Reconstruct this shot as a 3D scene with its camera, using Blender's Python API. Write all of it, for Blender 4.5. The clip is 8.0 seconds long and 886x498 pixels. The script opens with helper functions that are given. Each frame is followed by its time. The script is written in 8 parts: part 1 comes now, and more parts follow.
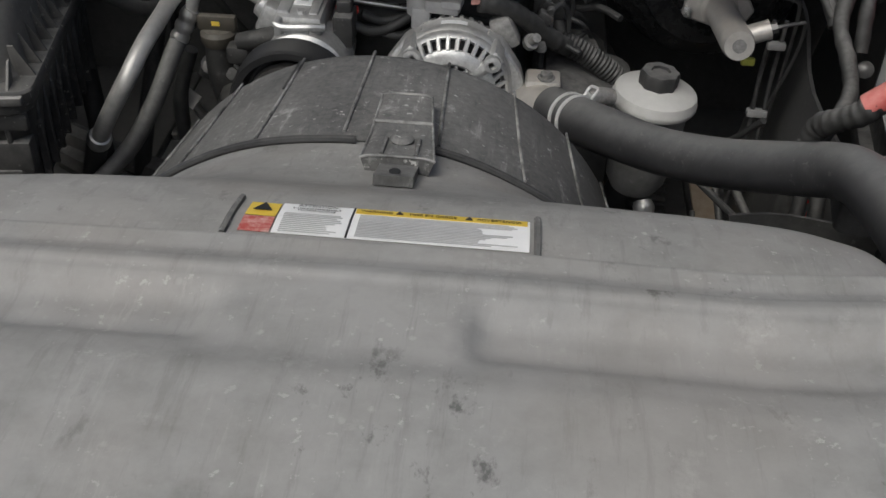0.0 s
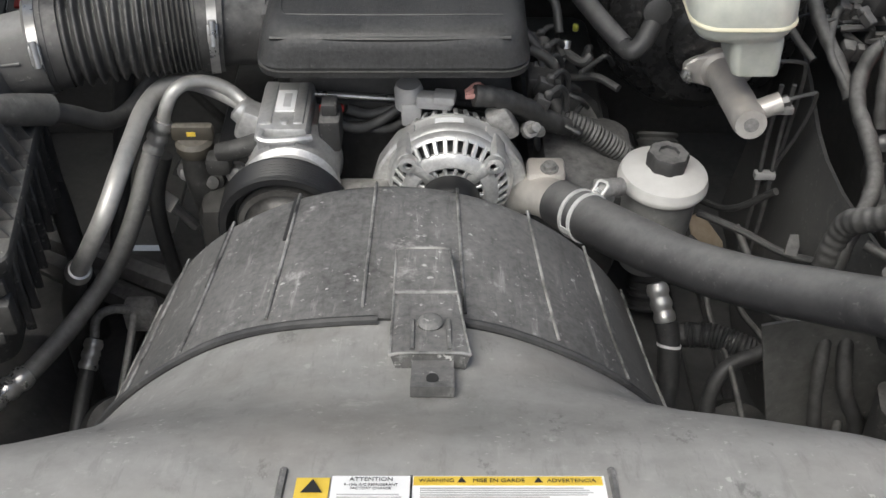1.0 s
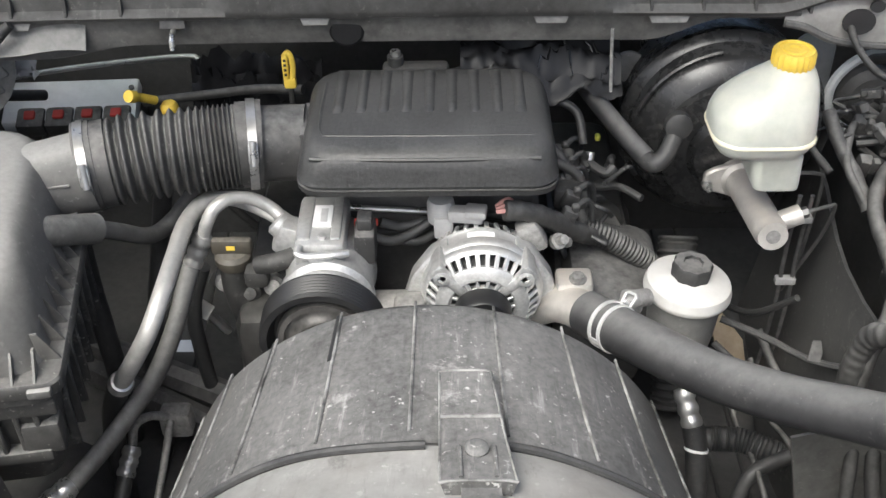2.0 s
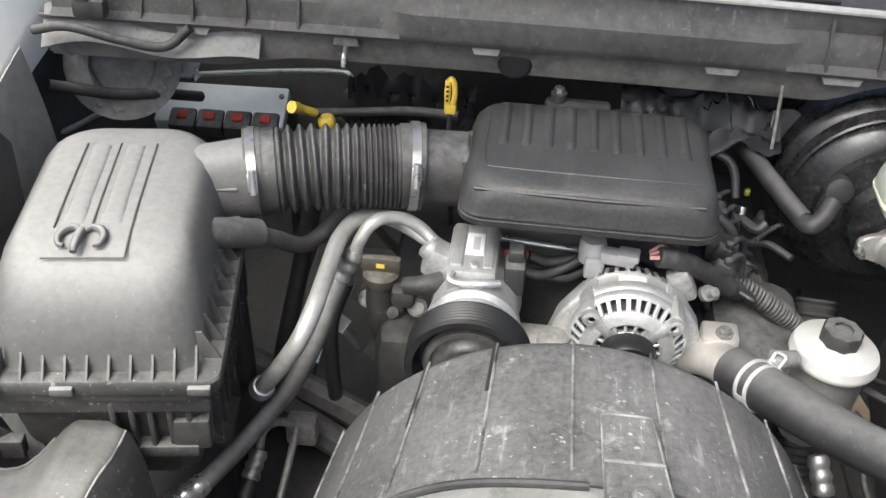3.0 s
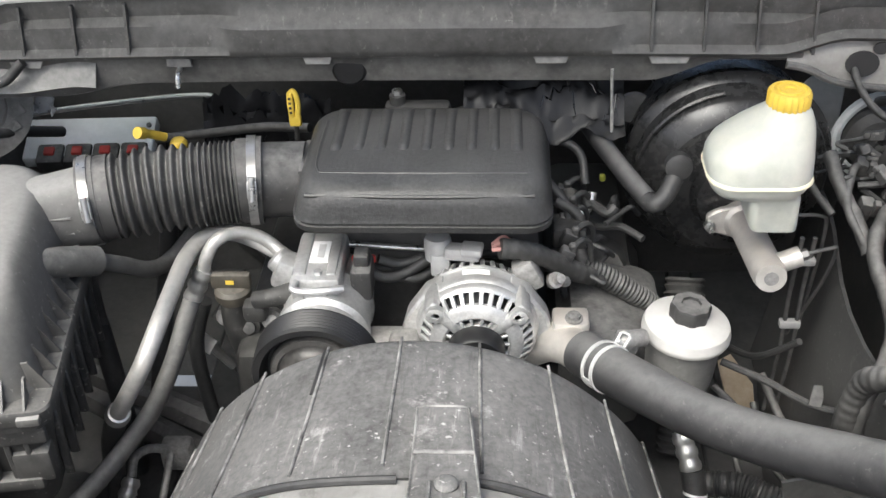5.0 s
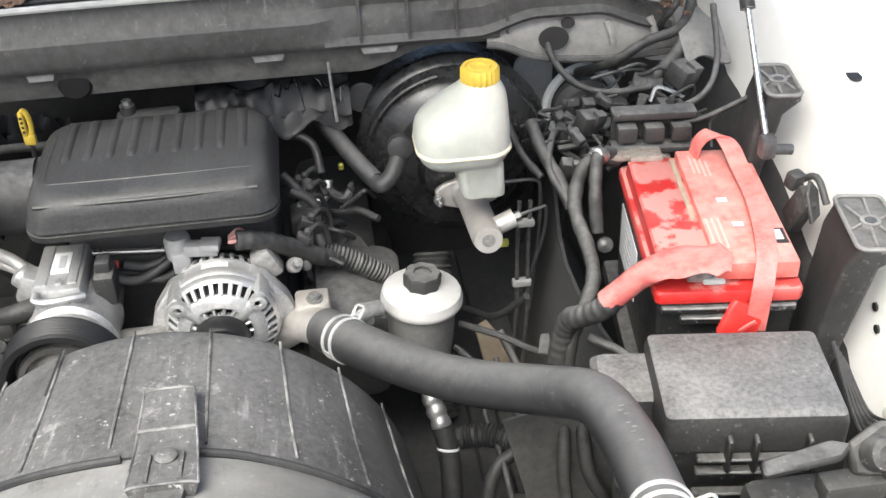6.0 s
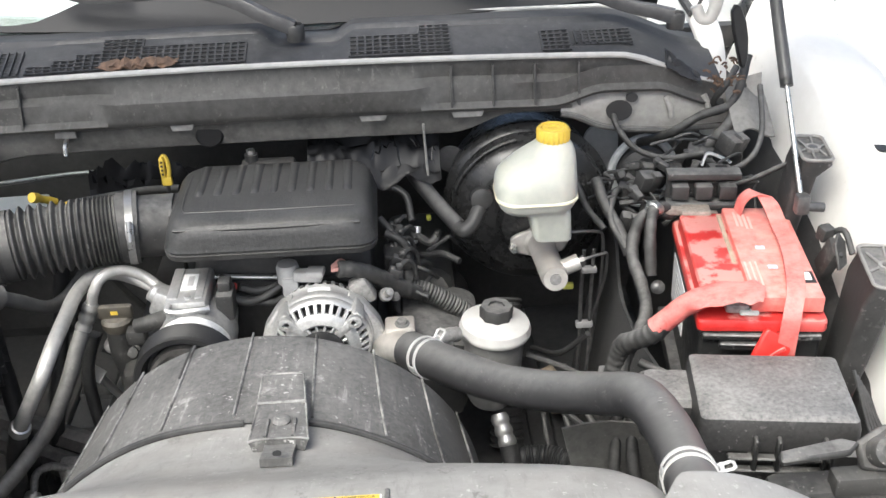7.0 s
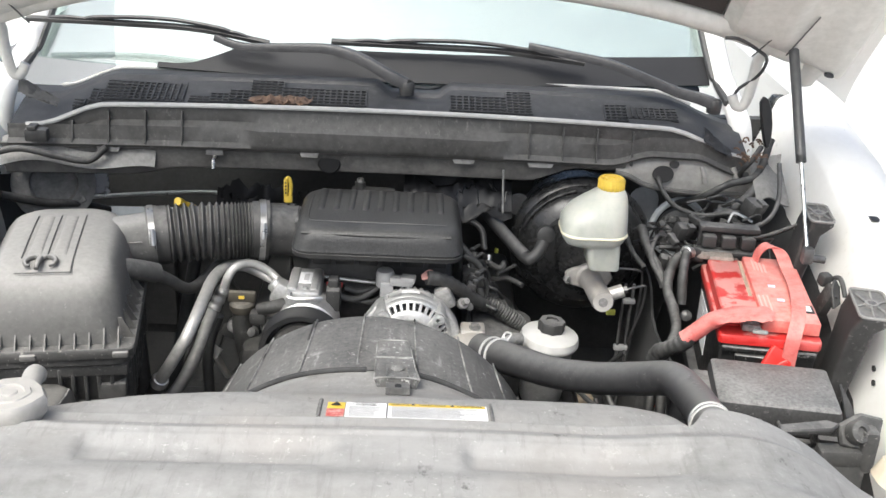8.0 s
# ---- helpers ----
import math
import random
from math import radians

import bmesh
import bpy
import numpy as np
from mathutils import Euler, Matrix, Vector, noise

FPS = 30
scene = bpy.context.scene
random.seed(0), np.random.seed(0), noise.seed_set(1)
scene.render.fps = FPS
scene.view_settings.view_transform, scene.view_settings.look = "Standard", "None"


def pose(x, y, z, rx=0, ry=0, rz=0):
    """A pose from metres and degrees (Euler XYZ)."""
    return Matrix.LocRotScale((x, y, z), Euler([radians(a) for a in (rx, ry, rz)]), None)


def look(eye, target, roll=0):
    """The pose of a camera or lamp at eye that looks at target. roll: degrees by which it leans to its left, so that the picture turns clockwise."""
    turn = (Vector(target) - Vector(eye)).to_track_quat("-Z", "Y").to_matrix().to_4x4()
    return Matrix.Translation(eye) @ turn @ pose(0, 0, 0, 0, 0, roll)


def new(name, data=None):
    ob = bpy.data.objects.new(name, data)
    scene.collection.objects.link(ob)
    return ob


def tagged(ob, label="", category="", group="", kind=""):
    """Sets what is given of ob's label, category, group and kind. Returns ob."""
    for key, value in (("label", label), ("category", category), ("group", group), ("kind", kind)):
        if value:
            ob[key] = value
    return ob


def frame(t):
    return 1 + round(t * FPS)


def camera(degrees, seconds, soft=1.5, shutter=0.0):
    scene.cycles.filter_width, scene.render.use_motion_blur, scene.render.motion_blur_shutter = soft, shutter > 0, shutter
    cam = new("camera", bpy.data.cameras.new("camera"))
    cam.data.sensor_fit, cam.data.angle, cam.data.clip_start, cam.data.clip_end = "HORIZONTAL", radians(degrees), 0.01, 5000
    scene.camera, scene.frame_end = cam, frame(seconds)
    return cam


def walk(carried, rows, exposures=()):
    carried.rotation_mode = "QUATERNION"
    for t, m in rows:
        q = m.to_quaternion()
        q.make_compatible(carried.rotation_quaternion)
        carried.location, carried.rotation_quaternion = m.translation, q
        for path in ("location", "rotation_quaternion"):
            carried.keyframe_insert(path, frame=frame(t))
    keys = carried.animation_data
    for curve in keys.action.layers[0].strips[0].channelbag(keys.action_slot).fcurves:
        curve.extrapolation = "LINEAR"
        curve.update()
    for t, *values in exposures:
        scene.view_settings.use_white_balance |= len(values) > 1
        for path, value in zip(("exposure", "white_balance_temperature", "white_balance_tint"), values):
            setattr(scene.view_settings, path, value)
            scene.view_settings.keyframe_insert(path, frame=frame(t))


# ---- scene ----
cam = camera(44.5, 8.0)
EXPOSURES = [(0.0, -0.53, 6050, 4), (0.5, -0.15, 6050, 4), (1.0, 0.25, 6050, 4), (1.5, 0.86, 6050, 4), (4.0, 0.98, 6050, 4), (6.5, 1.02, 6050, 4), (7.0, 0.99, 6050, 4), (8.0, 0.78, 6050, 4)]
PATH = [
    (0, (0.141, -0.19, 1.599), (0.041, 1.39, 0.376), 2.3),
    (0.5, (0.077, -0.041, 1.672), (0.003, 1.507, 0.407), 1.7),
    (1, (0.052, 0.023, 1.733), (0.044, 1.53, 0.418), -0.2),
    (1.5, (0.046, 0.037, 1.796), (0.052, 1.542, 0.479), 0.4),
    (1.7, (0.033, 0.034, 1.802), (0.035, 1.575, 0.527), -0.4),
    (2.8, (-0.076, 0.016, 1.826), (-0.165, 1.625, 0.642), 1.5),
    (3, (-0.111, 0.02, 1.819), (-0.243, 1.627, 0.636), 2.7),
    (3.5, (-0.171, 0.015, 1.802), (-0.45, 1.591, 0.603), 3.6),
    (3.6, (-0.174, 0.016, 1.811), (-0.48, 1.574, 0.595), 3.3),
    (4, (-0.108, 0.004, 1.819), (-0.453, 1.56, 0.61), 2.4),
    (4.5, (0.011, 0.011, 1.818), (-0.277, 1.599, 0.637), 0.2),
    (5, (0.086, 0.02, 1.803), (-0.017, 1.651, 0.65), -1.8),
    (5.2, (0.105, 0.015, 1.806), (0.078, 1.651, 0.656), -2.2),
    (6.3, (0.272, -0.142, 1.82), (0.484, 1.495, 0.69), -2.2),
    (6.5, (0.279, -0.181, 1.819), (0.463, 1.484, 0.726), -2.3),
    (7, (0.202, -0.351, 1.86), (0.274, 1.392, 0.883), -2.0),
    (7.5, (0.105, -0.62, 1.911), (0.159, 1.169, 1.019), 0.7),
    (8, (0.048, -0.795, 1.918), (0.11, 1.029, 1.101), 3.1),
]
walk(cam, [(t, look(eye, target, roll)) for t, eye, target, roll in PATH], EXPOSURES)

# ---- light ----
world = bpy.data.worlds.new("world")
scene.world = world
world.use_nodes = True
wn, wl = world.node_tree.nodes, world.node_tree.links
sky = wn.new("ShaderNodeTexSky")
sky.sky_type = "NISHITA"
sky.sun_disc = False
sky.sun_elevation, sky.sun_rotation = radians(58), radians(215)
sky.air_density, sky.dust_density, sky.ozone_density = 0.7, 8.0, 0.6
wl.new(sky.outputs[0], wn["Background"].inputs[0])
wn["Background"].inputs[1].default_value = 0.15
sun_data = bpy.data.lights.new("sun", "SUN")
sun_data.energy, sun_data.angle, sun_data.color = 1.2, radians(35), (1.0, 0.97, 0.93)
sun = new("sun", sun_data)
sun.matrix_world = look((-1.6, -1.6, 5.2), (0, 0.9, 1.0))


# ---- materials ----
def surf(name, c1, c2, rough=0.6, metal=0.0, scale=60.0, bump=0.15, dust=0.0, dust_col=(0.33, 0.31, 0.28), specks=0.0,
         speck_col=(0.5, 0.48, 0.45), blotch=9.0, transmission=0.0, coat=0.0, sss=0.0, per_piece=0.0, streak=0.0, even=0.0, spec=0.5, grime=0.0, settle=0.0, patchy=0.0):
    mean = sum(dust_col) / 3
    dust_col = tuple(0.55 * c + 0.45 * mean for c in dust_col) if max(dust_col) - min(dust_col) < 0.1 else dust_col
    m = bpy.data.materials.new(name)
    m.use_nodes = True
    nt = m.node_tree
    n, l = nt.nodes, nt.links
    b = n["Principled BSDF"]

    def node(kind, **kw):
        x = n.new(kind)
        for k, v in kw.items():
            x.inputs[k].default_value = v
        return x

    geo = node("ShaderNodeNewGeometry")
    pos = geo.outputs["Position"]
    grain = node("ShaderNodeTexNoise", Scale=scale, Detail=6.0, Roughness=0.65)
    big = node("ShaderNodeTexNoise", Scale=blotch, Detail=5.0, Roughness=0.6)
    for t in (grain, big):
        l.new(pos, t.inputs["Vector"])

    def ramp(src, a, z):
        r = node("ShaderNodeMapRange", **{"From Min": a, "From Max": z})
        l.new(src, r.inputs["Value"])
        return r.outputs["Result"]

    def times(a, v):
        x = n.new("ShaderNodeMath")
        x.operation = "MULTIPLY"
        l.new(a, x.inputs[0])
        if isinstance(v, float):
            x.inputs[1].default_value = v
        else:
            l.new(v, x.inputs[1])
        return x.outputs[0]

    def mix(fac, a, z):
        x = n.new("ShaderNodeMix")
        x.data_type = "RGBA"
        l.new(fac, x.inputs["Factor"])
        for s, v in (("A", a), ("B", z)):
            sock = [q for q in x.inputs if q.name == s and q.type == "RGBA"][0]
            if isinstance(v, tuple):
                sock.default_value = (*v, 1)
            else:
                l.new(v, sock)
        return [q for q in x.outputs if q.type == "RGBA"][0]

    both = n.new("ShaderNodeMath")
    both.operation = "MULTIPLY_ADD"
    l.new(grain.outputs[0], both.inputs[0])
    both.inputs[1].default_value = 0.55
    l.new(times(big.outputs[0], 0.45), both.inputs[2])
    col = mix(ramp(both.outputs[0], 0.38, 0.62), c1, c2)
    rough_src = ramp(both.outputs[0], 0.3, 0.7)
    if dust > 0:
        sep = n.new("ShaderNodeSeparateXYZ")
        l.new(geo.outputs["Normal"], sep.inputs[0])
        up = ramp(sep.outputs["Z"], settle, 0.92)
        patch = ramp(big.outputs[0], patchy - 0.025, patchy + 0.025) if patchy else ramp(both.outputs[0], 0.30 - 0.35 * even, 0.64 - 0.06 * even)
        col = mix(times(times(times(up, up), patch), dust), col, dust_col)
    if specks > 0:
        where = node("ShaderNodeTexNoise", Scale=13.0, Detail=4.0)
        l.new(pos, where.inputs["Vector"])
        spread = ramp(where.outputs[0], 0.42, 0.62)
        sp = node("ShaderNodeTexNoise", Scale=135.0, Detail=4.0, Roughness=0.6)
        l.new(pos, sp.inputs["Vector"])
        col = mix(times(times(ramp(sp.outputs[0], 0.63, 0.69), spread), specks), col, speck_col)
        smear = node("ShaderNodeTexNoise", Scale=21.0, Detail=6.0, Roughness=0.72)
        l.new(pos, smear.inputs["Vector"])
        col = mix(times(ramp(smear.outputs[0], 0.60, 0.70), 0.45 * specks), col, speck_col)
        # dried splashes: round spots of uneven size, present in some cells only
        drop = node("ShaderNodeTexVoronoi", Scale=62.0)
        warp = n.new("ShaderNodeVectorMath")
        warp.operation = "MULTIPLY_ADD"
        l.new(sp.outputs[1], warp.inputs[0])
        warp.inputs[1].default_value = (0.006, 0.006, 0.006)
        l.new(pos, warp.inputs[2])
        l.new(warp.outputs[0], drop.inputs["Vector"])
        pick = n.new("ShaderNodeSeparateColor")
        l.new(drop.outputs["Color"], pick.inputs[0])
        spot = times(ramp(drop.outputs["Distance"], 0.20, 0.10), ramp(pick.outputs[0], 0.7, 1.0))
        col = mix(times(times(spot, spread), specks), col, speck_col)
        # long scuffs
        if streak > 0:
            st = node("ShaderNodeVectorMath")
            st.operation = "MULTIPLY"
            l.new(pos, st.inputs[0])
            st.inputs[1].default_value = (95, 9, 60)
            sm = node("ShaderNodeTexNoise", Scale=1.0, Detail=5.0, Roughness=0.7)
            l.new(st.outputs[0], sm.inputs["Vector"])
            col = mix(times(times(ramp(sm.outputs[0], 0.57, 0.70), spread), streak), col, speck_col)
            col = mix(times(ramp(sm.outputs[0], 0.44, 0.34), streak), col, c1)
    if grime > 0:
        # dark handling marks and splashes in a few places
        gm = node("ShaderNodeTexNoise", Scale=34.0, Detail=6.0, Roughness=0.7)
        gw = node("ShaderNodeTexNoise", Scale=7.0, Detail=2.0)
        run = node("ShaderNodeVectorMath")
        run.operation = "MULTIPLY"
        l.new(pos, run.inputs[0])
        run.inputs[1].default_value = (1.0, 0.55, 0.55)
        l.new(run.outputs[0], gm.inputs["Vector"])
        l.new(pos, gw.inputs["Vector"])
        col = mix(times(times(ramp(gm.outputs[0], 0.60, 0.68), ramp(gw.outputs[0], 0.46, 0.60)), grime), col, (0.05, 0.049, 0.047))
        tone = node("ShaderNodeTexNoise", Scale=6.0, Detail=3.0)
        l.new(pos, tone.inputs["Vector"])
        col = mix(times(ramp(tone.outputs[0], 0.5, 0.68), 0.35 * grime), col, (0.30, 0.27, 0.24))
    if per_piece > 0:
        info = n.new("ShaderNodeObjectInfo")
        hs = n.new("ShaderNodeHueSaturation")
        l.new(ramp(info.outputs["Random"], -1.0 / per_piece, 1.0 / per_piece), hs.inputs["Value"])
        l.new(col, hs.inputs["Color"])
        col = hs.outputs[0]
    l.new(col, b.inputs["Base Color"])
    rr = node("ShaderNodeMapRange", **{"To Min": max(rough - 0.12, 0.05), "To Max": min(rough + 0.12, 1.0)})
    l.new(rough_src, rr.inputs["Value"])
    l.new(rr.outputs["Result"], b.inputs["Roughness"])
    b.inputs["Metallic"].default_value = metal
    b.inputs["Specular IOR Level"].default_value = spec
    b.inputs["Transmission Weight"].default_value = transmission
    b.inputs["Coat Weight"].default_value = coat
    b.inputs["Subsurface Weight"].default_value = sss
    if sss:
        b.inputs["Subsurface Radius"].default_value = (0.02, 0.02, 0.015)
    if bump > 0:
        bp = node("ShaderNodeBump", Strength=bump, Distance=0.002)
        l.new(grain.outputs[0], bp.inputs["Height"])
        wave = node("ShaderNodeBump", Strength=min(bump * 2.0, 0.5), Distance=0.004)
        l.new(big.outputs[0], wave.inputs["Height"])
        l.new(bp.outputs[0], wave.inputs["Normal"])
        l.new(wave.outputs[0], b.inputs["Normal"])
    return m


M_PLASTIC = surf("dusty_black_plastic", (0.022, 0.022, 0.022), (0.045, 0.044, 0.043), 0.58, dust=0.6, dust_col=(0.3, 0.29, 0.27), specks=0.25)
M_SHROUD = surf("shroud_plastic", (0.045, 0.045, 0.044), (0.09, 0.089, 0.085), 0.6, dust=0.75, dust_col=(0.235, 0.229, 0.219), specks=0.85, speck_col=(0.6, 0.59, 0.57), bump=0.25, streak=0.35, blotch=7, scale=110)
# paler than the ring: more dust, and the stronger front light put into the colour
M_PANEL = surf("dusty_lit_panel_plastic", (0.11, 0.108, 0.103), (0.19, 0.186, 0.178), 0.64, dust=0.85, dust_col=(0.33, 0.322, 0.308), specks=0.55, speck_col=(0.52, 0.51, 0.49), bump=0.06, blotch=4, streak=0.25, even=0.6, scale=34, grime=0.7)
M_COVER = surf("cover_plastic", (0.022, 0.022, 0.022), (0.046, 0.046, 0.045), 0.46, dust=0.45, dust_col=(0.14, 0.136, 0.127), specks=0.2, speck_col=(0.2, 0.195, 0.185), bump=0.3, scale=180, blotch=14, streak=0.15, even=0.3)
M_AIRBOX = surf("airbox_plastic", (0.085, 0.083, 0.079), (0.125, 0.122, 0.116), 0.62, dust=1.0, dust_col=(0.315, 0.302, 0.276), specks=0.3, speck_col=(0.42, 0.41, 0.39), blotch=3, even=1.0, settle=0.62, scale=90, bump=0.08)
M_RUBBER = surf("rubber", (0.025, 0.025, 0.026), (0.05, 0.05, 0.049), 0.5, dust=0.25, dust_col=(0.14, 0.136, 0.13), bump=0.12, specks=0.25, speck_col=(0.2, 0.19, 0.18))
M_HOSE = surf("hose_rubber", (0.024, 0.024, 0.026), (0.045, 0.045, 0.046), 0.42, dust=0.65, dust_col=(0.24, 0.235, 0.225), specks=0.1, blotch=6, even=0.8, scale=60, bump=0.05)
M_ALU = surf("cast_aluminium", (0.46, 0.46, 0.455), (0.68, 0.68, 0.67), 0.4, 0.6, scale=150, bump=0.3, dust=0.3, dust_col=(0.36, 0.345, 0.32), specks=0.25, speck_col=(0.2, 0.19, 0.18))
M_TUBE = surf("aluminium_tube", (0.38, 0.375, 0.36), (0.56, 0.55, 0.53), 0.45, 0.45, bump=0.08, dust=0.5, dust_col=(0.44, 0.42, 0.38), blotch=20)
M_STEEL = surf("zinc_steel", (0.5, 0.5, 0.48), (0.7, 0.7, 0.68), 0.3, 0.9, bump=0.05)
M_DARK = surf("dark_metal", (0.028, 0.028, 0.028), (0.062, 0.061, 0.058), 0.55, 0.2, dust=0.25, dust_col=(0.2, 0.19, 0.18), specks=0.3)
M_BLACKPAINT = surf("black_paint", (0.016, 0.016, 0.0165), (0.026, 0.026, 0.026), 0.28, dust=0.18, dust_col=(0.18, 0.18, 0.18), specks=0.2, bump=0.05)
M_WHITE = surf("white_paint", (0.78, 0.77, 0.73), (0.82, 0.81, 0.78), 0.35, bump=0.02, coat=0.4, blotch=3)
M_PRIMER = surf("pale_inner_paint", (0.55, 0.54, 0.5), (0.66, 0.65, 0.61), 0.5, bump=0.05, dust=0.4)
M_WALL = surf("firewall_black", (0.042, 0.042, 0.042), (0.075, 0.074, 0.072), 0.65, dust=0.18, dust_col=(0.12, 0.12, 0.12), specks=0.3, speck_col=(0.16, 0.16, 0.155))
M_COWL = surf("cowl_plastic", (0.019, 0.0195, 0.021), (0.036, 0.0365, 0.039), 0.55, dust=0.3, dust_col=(0.13, 0.13, 0.132), blotch=5, specks=0.1)
M_COWLGREY = surf("cowl_grey_panel", (0.042, 0.041, 0.039), (0.085, 0.083, 0.08), 0.6, dust=0.5, dust_col=(0.18, 0.175, 0.166), specks=0.15, streak=0.2, even=0.3)
M_POLY = surf("white_poly", (0.45, 0.47, 0.42), (0.55, 0.56, 0.5), 0.38, bump=0.03, dust=0.35, dust_col=(0.55, 0.5, 0.4), blotch=16, sss=0.3)
M_PSRES = surf("pale_reservoir", (0.5, 0.495, 0.475), (0.58, 0.575, 0.555), 0.45, bump=0.03, dust=0.25, dust_col=(0.5, 0.48, 0.44))
M_YELLOW = surf("yellow_plastic", (0.66, 0.46, 0.05), (0.75, 0.55, 0.09), 0.45, bump=0.05)
M_RED = surf("red_battery_plastic", (0.5, 0.02, 0.018), (0.6, 0.045, 0.04), 0.42, dust=0.85, dust_col=(0.66, 0.3, 0.27), blotch=13, patchy=0.47, grime=0.5)
M_REDCOVER = surf("pale_red_cover", (0.52, 0.10, 0.09), (0.62, 0.2, 0.175), 0.5, dust=0.9, dust_col=(0.6, 0.30, 0.27), blotch=28, specks=0.3, speck_col=(0.6, 0.45, 0.4))
M_GROUND = surf("concrete", (0.5, 0.49, 0.46), (0.62, 0.61, 0.58), 0.85, bump=0.3, scale=8, blotch=0.8)
M_GLASS = bpy.data.materials.new("windscreen_glass")
M_GLASS.use_nodes = True
_n, _l = M_GLASS.node_tree.nodes, M_GLASS.node_tree.links
_clear, _gloss, _mix = _n.new("ShaderNodeBsdfTransparent"), _n.new("ShaderNodeBsdfGlossy"), _n.new("ShaderNodeMixShader")
_clear.inputs[0].default_value = (0.9, 0.98, 0.95, 1)
_gloss.inputs["Roughness"].default_value = 0.02
_mix.inputs[0].default_value = 0.3
_l.new(_clear.outputs[0], _mix.inputs[1])
_l.new(_gloss.outputs[0], _mix.inputs[2])
_l.new(_mix.outputs[0], _n["Material Output"].inputs[0])
M_LABEL = surf("white_sticker", (0.78, 0.78, 0.78), (0.84, 0.84, 0.84), 0.35, bump=0.0)
# black for print, and for the dark inside of openings painted as flat pieces
M_INKDARK = surf("black_ink_and_openings", (0.02, 0.02, 0.02), (0.03, 0.03, 0.03), 0.5, bump=0.0)

M_COWLSTEEL = surf("dusty_cowl_steel", (0.065, 0.063, 0.06), (0.14, 0.136, 0.128), 0.6, dust=0.7, dust_col=(0.28, 0.27, 0.25), specks=0.15)
M_DARKSTEEL = surf("dark_steel", (0.1, 0.1, 0.1), (0.2, 0.195, 0.19), 0.45, 0.6, bump=0.1)
M_SEAL = surf("seal_rubber", (0.38, 0.38, 0.37), (0.52, 0.515, 0.5), 0.7, bump=0.1)
M_LEAF = surf("dry_leaf", (0.085, 0.055, 0.038), (0.18, 0.115, 0.078), 0.85, blotch=60)
M_WIPER = surf("wiper_black", (0.02, 0.02, 0.022), (0.04, 0.04, 0.042), 0.45, dust=0.3)
M_INSUL = surf("insulation_felt", (0.03, 0.025, 0.023), (0.055, 0.046, 0.042), 0.95, bump=0.5, scale=200)
M_STRUT = surf("strut_paint", (0.07, 0.07, 0.07), (0.1, 0.1, 0.098), 0.45, bump=0.03)
M_BELT = surf("belt_rubber", (0.008, 0.008, 0.009), (0.016, 0.016, 0.016), 0.45, bump=0.1)
M_TAB = surf("worn_pale_tab", (0.13, 0.128, 0.122), (0.26, 0.255, 0.245), 0.6, dust=0.3, specks=0.2)
M_DASH = surf("dashboard_vinyl", (0.012, 0.012, 0.013), (0.02, 0.02, 0.021), 0.6)
# pale edges: wear, and edge highlights put into the colour
M_EDGE = surf("worn_highlit_edge_plastic", (0.045, 0.045, 0.043), (0.34, 0.335, 0.325), 0.6, scale=28, blotch=14, bump=0.2)
M_CLAMP = surf("bright_clamp", (0.4, 0.395, 0.385), (0.58, 0.575, 0.56), 0.34, 0.75, bump=0.05)
M_BAFFLE = surf("baffle_plastic", (0.07, 0.069, 0.066), (0.13, 0.127, 0.12), 0.6, dust=0.5, dust_col=(0.2, 0.195, 0.185), specks=0.2, blotch=6)
M_ICON = surf("red_white_icon", (0.4, 0.06, 0.05), (0.7, 0.55, 0.5), 0.4, scale=160, bump=0)
M_GREYINK = surf("grey_print", (0.42, 0.42, 0.42), (0.52, 0.52, 0.52), 0.5, bump=0)
M_ALUDUST = surf("dusty_aluminium", (0.42, 0.41, 0.38), (0.55, 0.53, 0.5), 0.6, 0.35, dust=0.5, dust_col=(0.45, 0.42, 0.38))
M_ALUDARK = surf("dull_aluminium", (0.17, 0.168, 0.162), (0.4, 0.39, 0.375), 0.5, 0.3, scale=120, bump=0.3, dust=0.4, specks=0.3)
M_ALUMC = surf("stained_aluminium", (0.5, 0.48, 0.45), (0.66, 0.64, 0.6), 0.45, 0.5, bump=0.15, dust=0.4, dust_col=(0.45, 0.37, 0.3), blotch=25)
M_ENGINE = surf("oily_engine", (0.026, 0.0255, 0.025), (0.05, 0.049, 0.046), 0.45, 0.2, dust=0.12)
M_GREYPLUG = surf("grey_plastic", (0.3, 0.3, 0.298), (0.4, 0.398, 0.393), 0.55, dust=0.4)
M_PINK = surf("pink_wire", (0.5, 0.25, 0.22), (0.6, 0.33, 0.3), 0.6)
M_REDPLUG = surf("red_plug", (0.4, 0.03, 0.025), (0.5, 0.05, 0.04), 0.5)
M_CLUTCH = surf("worn_clutch_steel", (0.05, 0.048, 0.045), (0.12, 0.115, 0.11), 0.5, 0.4, dust=0.4, dust_col=(0.2, 0.19, 0.18))
M_BROWNCAP = surf("brown_cap", (0.05, 0.045, 0.035), (0.08, 0.07, 0.055), 0.6, dust=0.8, dust_col=(0.26, 0.23, 0.18))
M_ARM = surf("arm_steel", (0.07, 0.068, 0.065), (0.12, 0.116, 0.11), 0.7, dust=0.55, dust_col=(0.25, 0.24, 0.225), specks=0.3)
M_BELLOWS = surf("bellows_rubber", (0.03, 0.03, 0.029), (0.06, 0.058, 0.056), 0.55, dust=0.85, dust_col=(0.275, 0.255, 0.228), bump=0.1, specks=0.35)
